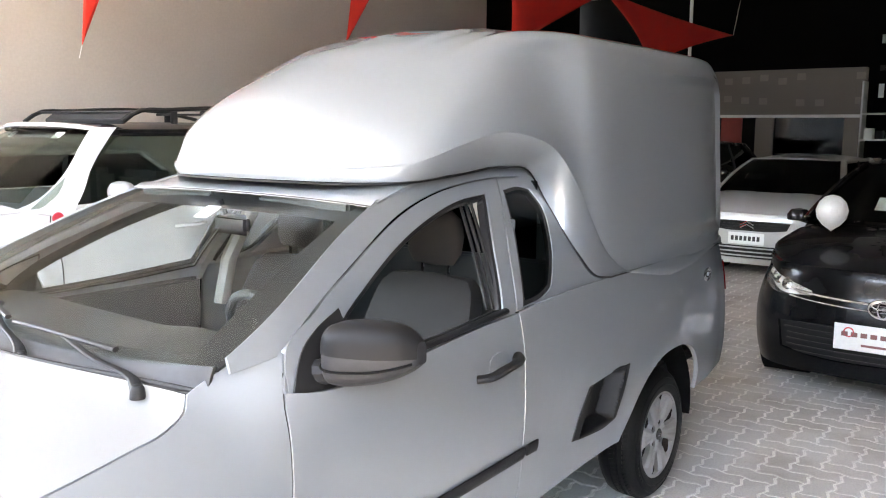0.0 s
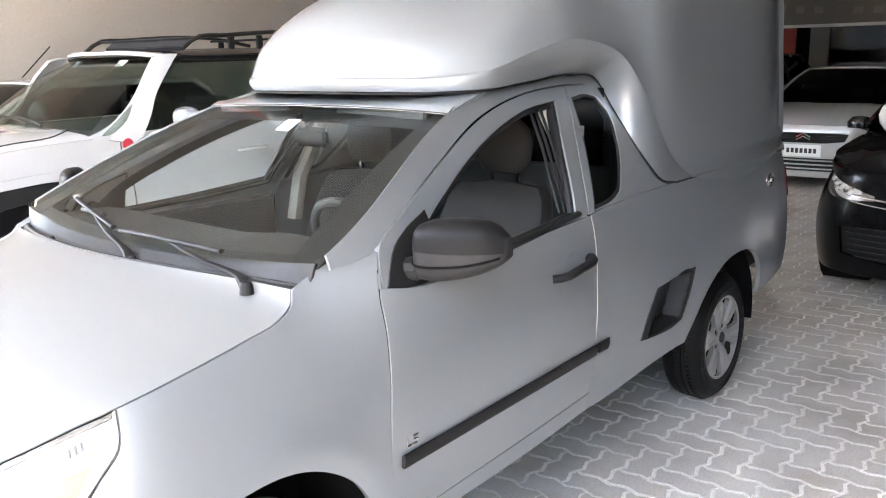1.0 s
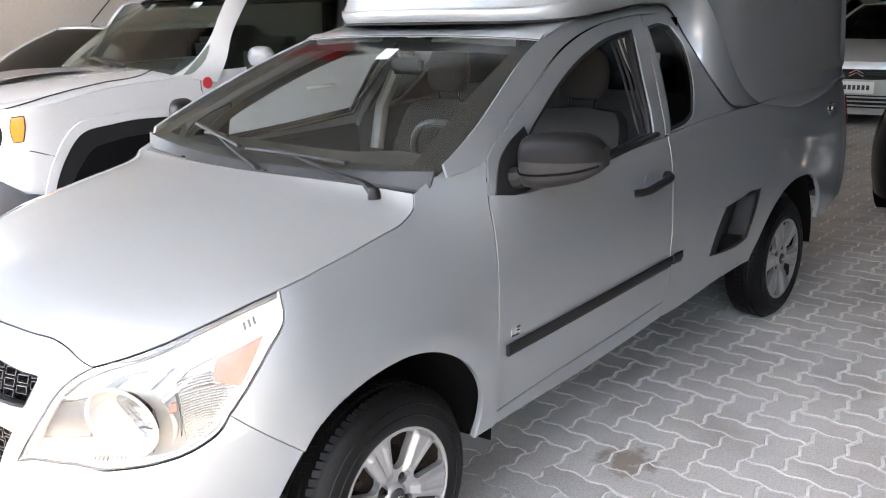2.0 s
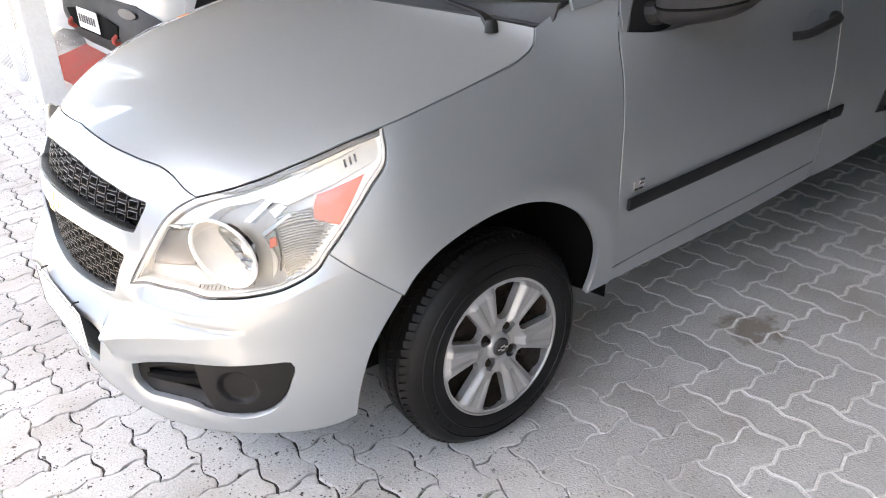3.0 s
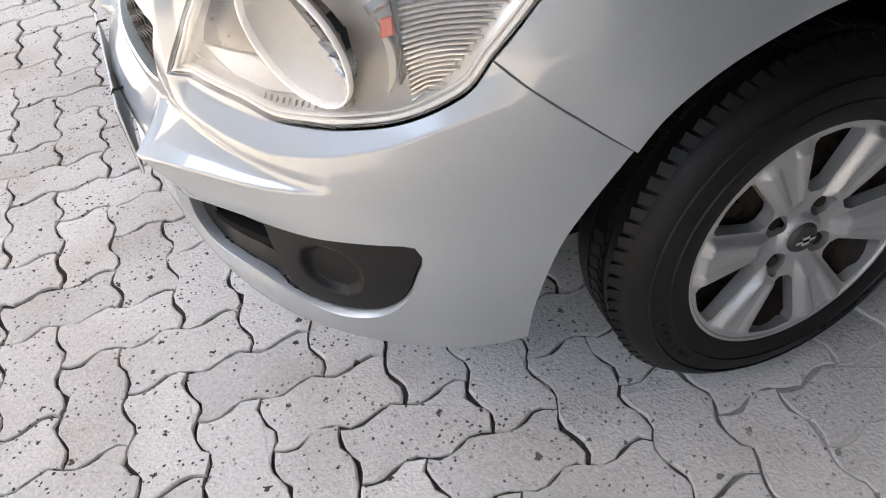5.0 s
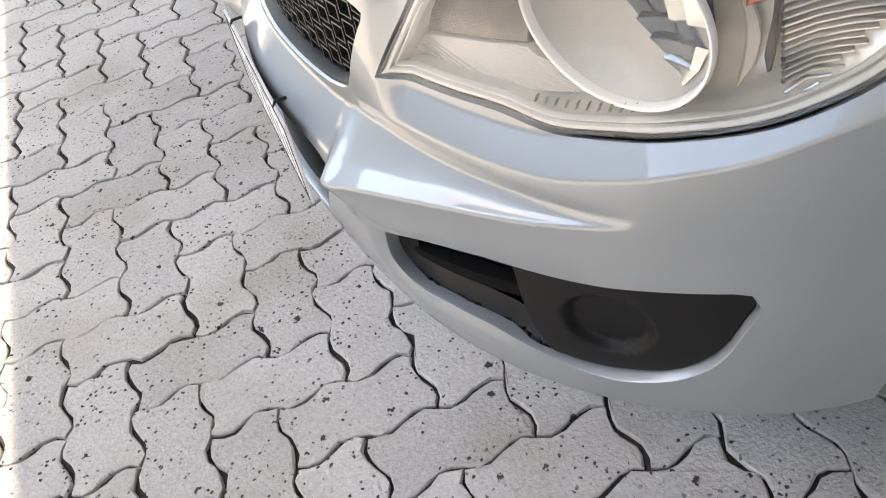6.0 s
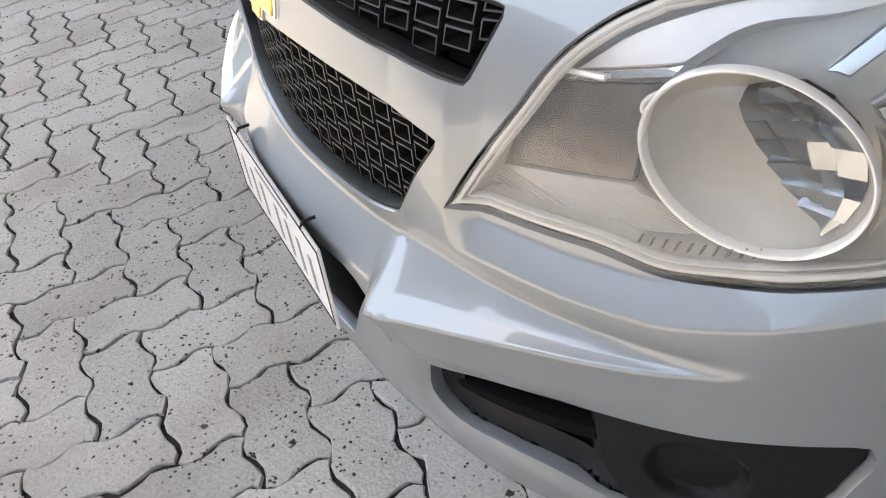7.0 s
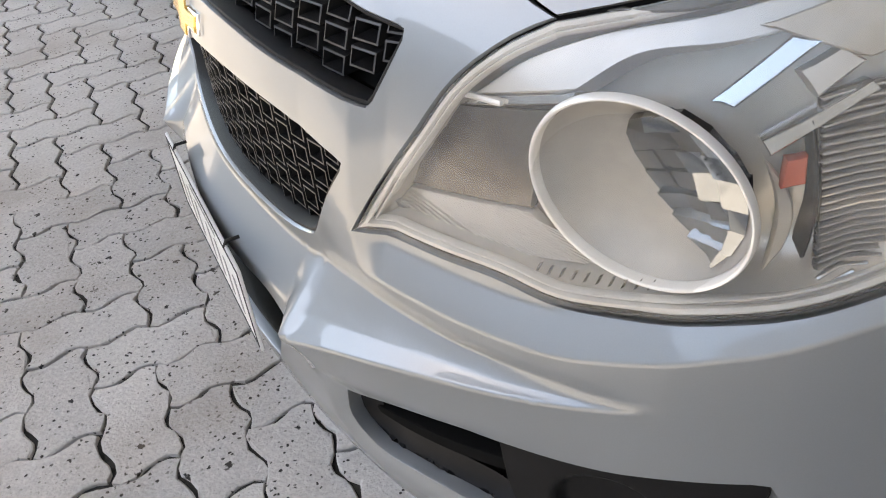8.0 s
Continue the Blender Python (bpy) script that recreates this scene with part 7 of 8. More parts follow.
# white compact SUV beside the pickup
def white_suv():
    plan_pts = [(0.0, 0.0), (-0.004, 0.40), (-0.02, 0.66), (-0.05, 0.78), (-0.12, 0.855), (-0.24, 0.893), (-0.40, 0.90), (-0.8, 0.90), (-1.8, 0.90), (-3.4, 0.89), (-3.88, 0.86), (-4.0, 0.75)]
    turn = np.linspace(0, 2 * np.pi, 28, endpoint=False)
    g_hole = strip([(0.0, 1.03), (0.30, 1.03), (0.56, 1.03)], [(0.0, 0.79), (0.30, 0.79), (0.54, 0.83)])
    lamp_hole = np.stack([0.70 + 0.088 * np.cos(turn), 0.960 + 0.098 * np.sin(turn)], 1)
    car, skin, arc = build_car("sport_utility_vehicle", "white compact off-road SUV with black roof and slotted grille", (-0.39, -3.50, 0), WHITE_PAINT, plan_pts, [0.2, 0.35, 0.5, 0.7, 0.9, 1.05, 1.15, 1.3], [0.06, 0.03, 0.01, 0.0, 0.0, 0.012, 0.045, 0.12], 0.30, (1.185, 1.22), (1.095, 1.235), (-1.04, 1.235), (-1.72, -3.73, 1.675, 0.64), -3.88, (-0.72, -3.25), {"hole": g_hole, "bars": 1, "bar_mat": BLACK_PLASTIC}, {"hole": lamp_hole, "mat": REFLECTOR, "bowls": [(0.70, 0.96, 0.085)]}, roof_mat=DARK_PAINT, pillar_mat=DARK_PAINT, glass=SUV_GLASS, wheel_r=0.35, pillar=([(-1.12, 0.80, 1.150), (-1.30, 0.765, 1.205), (-1.40, 0.755, 1.27), (-1.49, 0.75, 1.36), (-1.61, 0.735, 1.53), (-1.70, 0.70, 1.63)], [(-1.42, 0.868, 1.120), (-1.47, 0.866, 1.185), (-1.53, 0.848, 1.26), (-1.62, 0.80, 1.41), (-1.78, 0.755, 1.60), (-1.85, 0.72, 1.655)]), mirror=(-1.70, 1.0, 1.27))
    # black grille face with seven slots, round its lamps
    face = ring_of(np.concatenate([curve([(0.0, 1.052), (0.40, 1.052), (0.62, 1.062), (0.72, 1.064), (0.785, 1.035), (0.805, 0.98), (0.795, 0.92), (0.74, 0.855), (0.64, 0.815), (0.45, 0.780), (0.20, 0.762), (0.0, 0.760)], 44)]))
    slots = []
    for k in range(-3, 4):
        s0 = 0.118 * k
        slots.append(outline([(s0 - 0.030, 0.83), (s0 - 0.030, 1.0), (s0 - 0.022, 1.022)], [(s0 - 0.022, 1.022), (s0 + 0.022, 1.022)], [(s0 + 0.022, 1.022), (s0 + 0.030, 1.0), (s0 + 0.030, 0.83)], [(s0 + 0.030, 0.83), (s0 - 0.030, 0.83)], step=0.05))
    fc = panel("grille_face", face, lambda s, z: skin(s, z, -0.006), SUV_BLACK, car, holes=slots + [lamp_hole, (lamp_hole * np.array([-1, 1]))[::-1]], step=0.035, depth=0.03, label="black grille face")
    for e in slots:
        panel("grille_slot", shrunk(e, -0.010), lambda s, z: skin(s, z, -0.010), GRILLE_GREY, fc, holes=[shrunk(e, 0.006)], step=0.05, depth=0.03, label="grey slot frame")
    for my in (1, -1):
        mir = my < 0
        for q in range(5):
            c = skin(np.array([0.70]), np.array([0.96]), 0.02)[0] * np.array([1, my, 1])
            a = radians(72 * q + 20)
            part("lamp_piece", block((-0.012, -0.016, -0.016), (0.006, 0.016, 0.016), 0.004, Matrix.Translation(c + np.array([0, 0.045 * math.cos(a), 0.05 * math.sin(a)])) @ pose(0, 0, 0, 20 * q, 0, 15 * q)), CHROME, car)
        e = outline([(0.862, 0.915), (0.856, 0.99), (0.868, 1.05)], [(0.868, 1.05), (0.935, 1.053)], [(0.935, 1.053), (0.932, 1.00), (0.912, 0.918)], [(0.912, 0.918), (0.862, 0.915)], step=0.02)
        rim = panel("marker_rim", shrunk(e, -0.006), lambda s, z: skin(s, z, -0.003), GREY_PLASTIC, car, step=0.03, depth=0.008, mirror=mir)
        panel("side_marker", e, lambda s, z: skin(s, z, -0.007), ORANGE, rim, step=0.03, depth=0.010, mirror=mir, label="orange side marker lamp")
        # white flared lip, black cladding and a sheet that paints each arch's shaded well
        for wx in (-0.72, -3.25):
            c = arc(wx)
            run = lambda d: curve([(c - 0.50 - d, 0.42), (c - 0.45 - d, 0.65), (c - 0.38 - d, 0.79 + d * 0.4), (c - 0.26 - d * 0.5, 0.92 + d), (c - 0.07, 0.95 + d), (c + 0.20, 0.955 + d), (c + 0.37 + d * 0.5, 0.93 + d), (c + 0.47 + d, 0.80 + d * 0.4), (c + 0.52 + d, 0.62), (c + 0.54 + d, 0.42)], 40)
            panel("arch_lip", np.concatenate([run(0.055), run(0.0)[::-1]]), lambda s, z: skin(s, z, -0.014), WHITE_PAINT, car, step=0.03, depth=0.02, mirror=mir, label="white flared arch lip")
            panel("arch_cladding", np.concatenate([run(-0.002), run(-0.10)[::-1]]), lambda s, z: skin(s, z, -0.004), BLACK_PLASTIC, car, step=0.03, depth=0.04, mirror=mir, label="black wheel arch cladding")
            panel("arch_shade_sheet", run(-0.09), lambda s, z: skin(s, z, -0.002), SEAM_BLACK, car, step=0.06, depth=0.01, mirror=mir, label="near-black sheet for the shade in the wheel well")
        # dark tubes on the one-piece skin stand for shade in the panel gaps
        d0, d1 = arc(-1.31), arc(-2.42)
        gap = [skin(np.array([s]), np.array([z]), 0.001)[0] * np.array([1, my, 1]) for s, z in ((d0 + 0.02, 1.185), (d0 - 0.01, 1.10), (d0 + 0.03, 0.90), (d0 + 0.03, 0.42))]
        part("door_gap", tube(curve(gap, 16), 0.004, 5), SEAM_BLACK, car)
        part("door_gap", tube([skin(np.array([d1]), np.array([z]), 0.001)[0] * np.array([1, my, 1]) for z in (1.19, 0.8, 0.42)], 0.004, 5), SEAM_BLACK, car)
        seam = [skin(np.array([s]), np.array([z]), 0.0005)[0] * np.array([1, my, 1]) for s, z in ((0.79, 0.89), (0.94, 0.86), (1.08, 0.805))]
        part("bumper_gap", tube(curve(seam, 8), 0.003, 5), GREY_PLASTIC, car)
        hp = [skin(np.array([s]), np.array([z]), d)[0] * np.array([1, my, 1]) for s, z, d in ((d1 - 0.26, 1.01, 0.0), (d1 - 0.24, 1.015, -0.04), (d1 - 0.06, 1.02, -0.04), (d1 - 0.04, 1.02, 0.0))]
        part("door_handle", tube(curve(hp, 10), 0.019, 8, 0.7), WHITE_PAINT, car, "white door handle")
        badge = skin(np.array([arc(-1.35)]), np.array([1.125]), -0.012)[0] * np.array([1, my, 1])
        part("round_badge", lathe([(0.0, 0.006), (0.034, 0.005), (0.038, 0.0)], 24, Matrix.Translation(badge) @ pose(0, 0, 0, -90 * my)), LETTER_RED, car, "round red badge")
        rail = curve([(-1.95, my * 0.64, 1.70), (-2.05, my * 0.645, 1.765), (-2.3, my * 0.65, 1.785), (-3.2, my * 0.645, 1.785), (-3.5, my * 0.64, 1.73)], 20)
        part("roof_rack_rail", tube(rail, 0.022, 8, 0.7), BLACK_PLASTIC, car, "black roof rail")
        for x in (-2.35, -2.60, -3.2):
            part("rail_foot", block((x - 0.025, my * 0.645 - 0.012, 1.69), (x + 0.025, my * 0.645 + 0.012, 1.785), 0.005), BLACK_PLASTIC, car)
        part("tow_hook", tube(curve([(-0.05, my * 0.44, 0.478), (0.055, my * 0.44, 0.472), (0.07, my * 0.44, 0.49), (0.055, my * 0.44, 0.508), (-0.05, my * 0.44, 0.508)], 14), 0.016, 8), RED_PLASTIC, car, "red tow hook")
    low = strip([(0.0, 0.72), (0.30, 0.715), (0.55, 0.715), (0.72, 0.705), (0.82, 0.668), (0.88, 0.63), (1.02, 0.61)], [(0.0, 0.36), (0.40, 0.36), (0.70, 0.38), (0.95, 0.42), (1.02, 0.45)])
    panel("lower_bumper", low, lambda s, z: skin(s, z, -0.055 + 0.045 * np.clip(np.abs(z - 0.52) / 0.18, 0, 1) ** 1.5), GRILLE_DARK, car, step=0.04, depth=0.05, label="black lower bumper")
    fogs = np.stack([0.62 + 0.11 * np.cos(turn), 0.662 + 0.030 * np.sin(turn)], 1)
    vent = strip([(0.0, 0.60), (0.35, 0.60), (0.50, 0.58)], [(0.0, 0.47), (0.30, 0.47), (0.46, 0.50)])
    # flat near-black sheet on the bumper paints the shade of its opening
    panel("opening_shade_sheet", vent, lambda s, z: skin(s, z, -0.060), SEAM_BLACK, car, step=0.05, depth=0.01, label="near-black sheet for the shade in the bumper opening")
    for my in (1, -1):
        panel("fog_lamp", fogs, lambda s, z: skin(s, z, -0.040), GRILLE_GREY, car, step=0.03, depth=0.01, mirror=my < 0, label="small fog lamp")
    plate_on(car, 0.068, 0.0, 0.56, 0.40, 0.13)
    # bonnet: shut line, dark decal with pale slashes, small nose emblem
    for my in (1, -1):
        line = curve([(-0.02, my * 0.70, 1.075), (-0.13, my * 0.815, 1.105), (-0.37, my * 0.825, 1.150), (-0.66, my * 0.825, 1.188), (-0.93, my * 0.82, 1.212), (-1.02, my * 0.80, 1.238)], 24)
        part("bonnet_gap", tube(line, 0.004, 5), GREY_PLASTIC, car)
    decal = np.zeros((9, 7, 3))
    for i, u in enumerate(np.linspace(0, 1, 9)):
        for j, w in enumerate(np.linspace(-1, 1, 7)):
            decal[i, j] = (-0.22 - 0.70 * u, (0.20 + 0.16 * u) * w, 1.163 + 0.088 * math.sin(math.pi * (0.17 + 0.55 * u)) - 0.010 * abs(w) ** 2)
    dc = sheet("bonnet_decal", decal, DECAL, car, "faded dark decal on the bonnet", thick=0.003)
    for k in range(7):
        p = decal[1, 6] * (1 - k / 8) + decal[6, 6] * k / 8
        part("decal_slash", block(p + np.array([-0.012, -0.06, 0.006]), p + np.array([0.012, 0.0, 0.009]), 0.001), WHITE_PAINT, dc)
    part("nose_emblem", block((0.0, -0.06, 1.105), (0.012, 0.06, 1.125), 0.003), GREY_PLASTIC, car, "small dark nose emblem")
    part("roof_bar", tube([(-2.08, -0.645, 1.77), (-2.08, 0.645, 1.77)], 0.016, 8, 0.6), BLACK_PLASTIC, car)
    part("roof_bar", tube([(-3.10, -0.645, 1.77), (-3.10, 0.645, 1.77)], 0.016, 8, 0.6), BLACK_PLASTIC, car)
    part("roof_front", tube(curve([(-1.84, -0.66, 1.645), (-1.73, -0.43, 1.672), (-1.69, 0.0, 1.68), (-1.73, 0.43, 1.672), (-1.84, 0.66, 1.645)], 19), 0.036, 8, 0.5), WHITE_PAINT, car, "white strip above the windscreen")
    part("wind_deflector", block((-0.02, -0.48, 0.0), (0.02, 0.52, 0.10), 0.006, Matrix.Translation((-2.03, 0, 1.70)) @ pose(0, 0, 0, 0, -55, 0)), GRILLE_DARK, car, "grey wind deflector on the roof")
    for k, (y, w) in enumerate(((0.35, 0.10), (-0.25, 0.06))):
        part("windscreen_sticker", block((-0.03, -w / 2, -0.001), (0.03, w / 2, 0.001), 0, Matrix.Translation((-1.665, y, 1.612)) @ pose(0, 0, 0, 0, 38, 0)), PAPER, car, "small windscreen sticker")
    for my in (1, -1):
        part("wiper", tube(curve([(-1.05, my * 0.1 + 0.3, 1.245), (-1.11, my * 0.1, 1.275), (-1.14, my * 0.1 - 0.3, 1.285)], 8), 0.008, 6), BLACK_PLASTIC, car)
    return car


MIRROR_GREY = material("mirror_shell_grey", (0.24, 0.24, 0.245), 0.35, vary=0.08)
GRILLE_GREY = material("slot_grey", (0.06, 0.06, 0.063), 0.4, vary=0.1)
SUV_BLACK = material("suv_black_plastic", (0.008, 0.008, 0.0085), 0.6, vary=0.15, bump=0.1, bscale=500, spec=0.12)
GRILLE_DARK = material("bumper_charcoal", (0.014, 0.014, 0.015), 0.6, vary=0.12, bump=0.1, bscale=500)
DECAL = material("faded_decal", (0.16, 0.145, 0.135), 0.5, vary=0.25, big=5, grain=60)
SUV_GLASS = clear_material("suv_glass", (0.66, 0.70, 0.67), face=0.025, graze=0.4)
white_suv()


def black_sedan():
    plan_pts = [(0.0, 0.0), (-0.015, 0.30), (-0.06, 0.52), (-0.15, 0.70), (-0.30, 0.80), (-0.55, 0.86), (-0.95, 0.885), (-2.0, 0.888), (-3.6, 0.88), (-4.3, 0.84), (-4.55, 0.70)]
    g_hole = strip([(0.0, 0.515), (0.35, 0.515), (0.62, 0.50)], [(0.0, 0.30), (0.35, 0.30), (0.60, 0.33)])
    lamp_hole = outline([(0.42, 0.705), (0.62, 0.755), (0.95, 0.835)], [(0.95, 0.835), (0.945, 0.775), (0.86, 0.715)], [(0.86, 0.715), (0.64, 0.665), (0.42, 0.672)], [(0.42, 0.672), (0.42, 0.705)], step=0.03)
    car, skin, arc = build_car("black_car", "glossy black sedan with chrome grille bar and round emblem", (-4.48, 1.385, 0), DARK_PAINT, plan_pts, [0.15, 0.25, 0.4, 0.55, 0.7, 0.82, 0.95, 1.1], [0.05, 0.02, 0.0, 0.0, 0.03, 0.07, 0.07, 0.12], 0.20, (0.95, 0.99), (0.845, 1.02), (-1.25, 1.04), (-2.05, -3.35, 1.44, 0.58), -4.0, (-0.95, -3.65), {"hole": g_hole, "bars": 6, "bar_mat": GREY_PLASTIC}, {"hole": lamp_hole, "mat": LAMP_HOUSING, "bowls": [(0.52, 0.700, 0.024), (0.62, 0.716, 0.036), (0.73, 0.742, 0.036), (0.84, 0.770, 0.030)]}, glass=DARK_GLASS, wheel_r=0.32)
    s = np.linspace(-0.56, 0.56, 31)
    part("chrome_bar", tube(skin(s, 0.672 + 0.10 * np.abs(s) ** 2, -0.008), 0.013, 8, 0.6), CHROME, car, "chrome grille bar")
    part("chrome_bar", tube(skin(s, 0.632 + 0.10 * np.abs(s) ** 2, -0.006), 0.007, 8, 0.6), CHROME, car, "thin chrome bar")
    rings = []
    for a, b, t in ((0.078, 0.054, 0.009), (0.030, 0.052, 0.007), (0.062, 0.020, 0.007)):
        rings.append(tube([(0.022, a * math.cos(q), 0.655 + b * math.sin(q) + (0.018 if b == 0.020 else 0)) for q in np.linspace(0, 2 * math.pi, 33)], t, 6))
    part("emblem", joined(*rings), CHROME, car, "chrome oval emblem")
    p = plate_on(car, 0.045, 0.0, 0.475, 0.50, 0.155, rows=((0.62, 8),), bar_mat=LETTER_GREY, tall=0.09)
    m = pose(0.045, 0.0, 0.475, 90, 0, 90)
    part("plate_bar", block((-0.10, -0.048, 0.003), (0.20, -0.034, 0.005), 0.001, m), LETTER_GREY, p)
    part("plate_mark", lathe([(0.022, 0.0), (0.026, 0.003), (0.030, 0.0)], 20, m @ Matrix.Translation((-0.17, 0.03, 0.003))), LETTER_RED, p)
    part("windscreen_card", block((-0.09, -0.13, -0.001), (0.09, 0.13, 0.001), 0, Matrix.Translation((-1.40, -0.20, 1.155)) @ pose(0, 0, 0, 0, 26, 0)), CARD_GREEN, car, "pale green paper card behind the windscreen")
    return car


black_sedan()


def white_hatchback():
    plan_pts = [(0.0, 0.0), (-0.015, 0.28), (-0.06, 0.50), (-0.15, 0.66), (-0.30, 0.76), (-0.55, 0.81), (-0.95, 0.83), (-1.8, 0.832), (-3.0, 0.82), (-3.7, 0.79), (-3.9, 0.68)]
    g_hole = strip([(0.0, 0.665), (0.25, 0.665), (0.46, 0.655)], [(0.0, 0.555), (0.25, 0.555), (0.42, 0.575)])
    low = strip([(0.0, 0.385), (0.3, 0.385), (0.56, 0.39)], [(0.0, 0.235), (0.3, 0.235), (0.52, 0.25)])
    lamp_hole = outline([(0.52, 0.575), (0.62, 0.65), (0.86, 0.74)], [(0.86, 0.74), (0.84, 0.66), (0.74, 0.59)], [(0.74, 0.59), (0.64, 0.555), (0.52, 0.56)], [(0.52, 0.56), (0.52, 0.575)], step=0.03)
    car, skin, arc = build_car("white_hatchback", "white hatchback with black grille and dark windscreen", (-8.75, -0.76, 0), SHADED_WHITE, plan_pts, [0.15, 0.25, 0.4, 0.55, 0.7, 0.82, 0.95, 1.1], [0.05, 0.02, 0.0, 0.0, 0.02, 0.05, 0.05, 0.10], 0.17, (0.90, 0.94), (0.74, 0.93), (-0.95, 0.94), (-1.72, -3.3, 1.33, 0.56), -3.75, (-0.80, -3.20), {"hole": g_hole, "bars": 4, "bar_mat": BLACK_PLASTIC, "more": [low], "low_bar": SHADED_WHITE}, {"hole": lamp_hole, "mat": GREY_PLASTIC, "bowls": [(0.64, 0.605, 0.035), (0.73, 0.645, 0.035)]}, glass=DARK_GLASS, wheel_r=0.29)
    for dz in (0.0, 0.032):
        part("chevron", tube([(0.012, -0.075, 0.590 + dz), (0.02, 0.0, 0.630 + dz), (0.012, 0.075, 0.590 + dz)], 0.008, 6), CHROME, car, "chrome chevron")
    plate_on(car, 0.025, 0.0, 0.47, 0.40, 0.13)
    part("windscreen_card", block((-0.06, -0.12, -0.001), (0.06, 0.12, 0.001), 0, Matrix.Translation((-1.28, -0.33, 1.10)) @ pose(0, 0, 0, 0, 28, 0)), PAPER, car, "white paper card behind the windscreen")
    part("sunroof", block((-2.5, -0.35, 1.365), (-1.9, 0.35, 1.372), 0.003), DARK_PAINT, car, "dark sunroof")
    return car


white_hatchback()


def plain_car(name, label, at, paint):
    plan_pts = [(0.0, 0.0), (-0.015, 0.30), (-0.06, 0.52), (-0.15, 0.70), (-0.30, 0.80), (-0.55, 0.85), (-0.95, 0.87), (-2.0, 0.87), (-3.4, 0.865), (-4.0, 0.83), (-4.2, 0.70)]
    g_hole = strip([(0.0, 0.60), (0.30, 0.60), (0.52, 0.58)], [(0.0, 0.42), (0.30, 0.42), (0.48, 0.45)])
    lamp_hole = outline([(0.56, 0.62), (0.72, 0.70), (0.95, 0.78)], [(0.95, 0.78), (0.92, 0.70), (0.80, 0.62)], [(0.80, 0.62), (0.66, 0.58), (0.56, 0.59)], [(0.56, 0.59), (0.56, 0.62)], step=0.03)
    return build_car(name, label, at, paint, plan_pts, [0.15, 0.25, 0.4, 0.55, 0.7, 0.82, 0.95, 1.1], [0.05, 0.02, 0.0, 0.0, 0.025, 0.06, 0.06, 0.11], 0.18, (0.96, 1.02), (0.82, 1.02), (-1.10, 1.03), (-1.85, -3.5, 1.47, 0.60), -3.95, (-0.85, -3.40), {"hole": g_hole, "bars": 4, "bar_mat": BLACK_PLASTIC}, {"hole": lamp_hole, "mat": REFLECTOR, "bowls": [(0.72, 0.65, 0.045)]}, glass=DARK_GLASS, wheel_r=0.31)[0]


far_white = plain_car("white_car", "white car parked beyond the SUV against the wall", (-0.60, -5.95, 0), WHITE_PAINT)
part("aerial", tube([(-2.05, 0.0, 1.50), (-2.35, 0.0, 1.78)], 0.006, 6), BLACK_PLASTIC, far_white, "black roof aerial")
plain_car("dark_car", "dark car parked deep in the showroom", (-11.2, -3.4, 0), DARK_PAINT)
plain_car("grey_car", "dark grey car behind the white hatchback", (-11.9, 0.75, 0), GREY_PLASTIC)


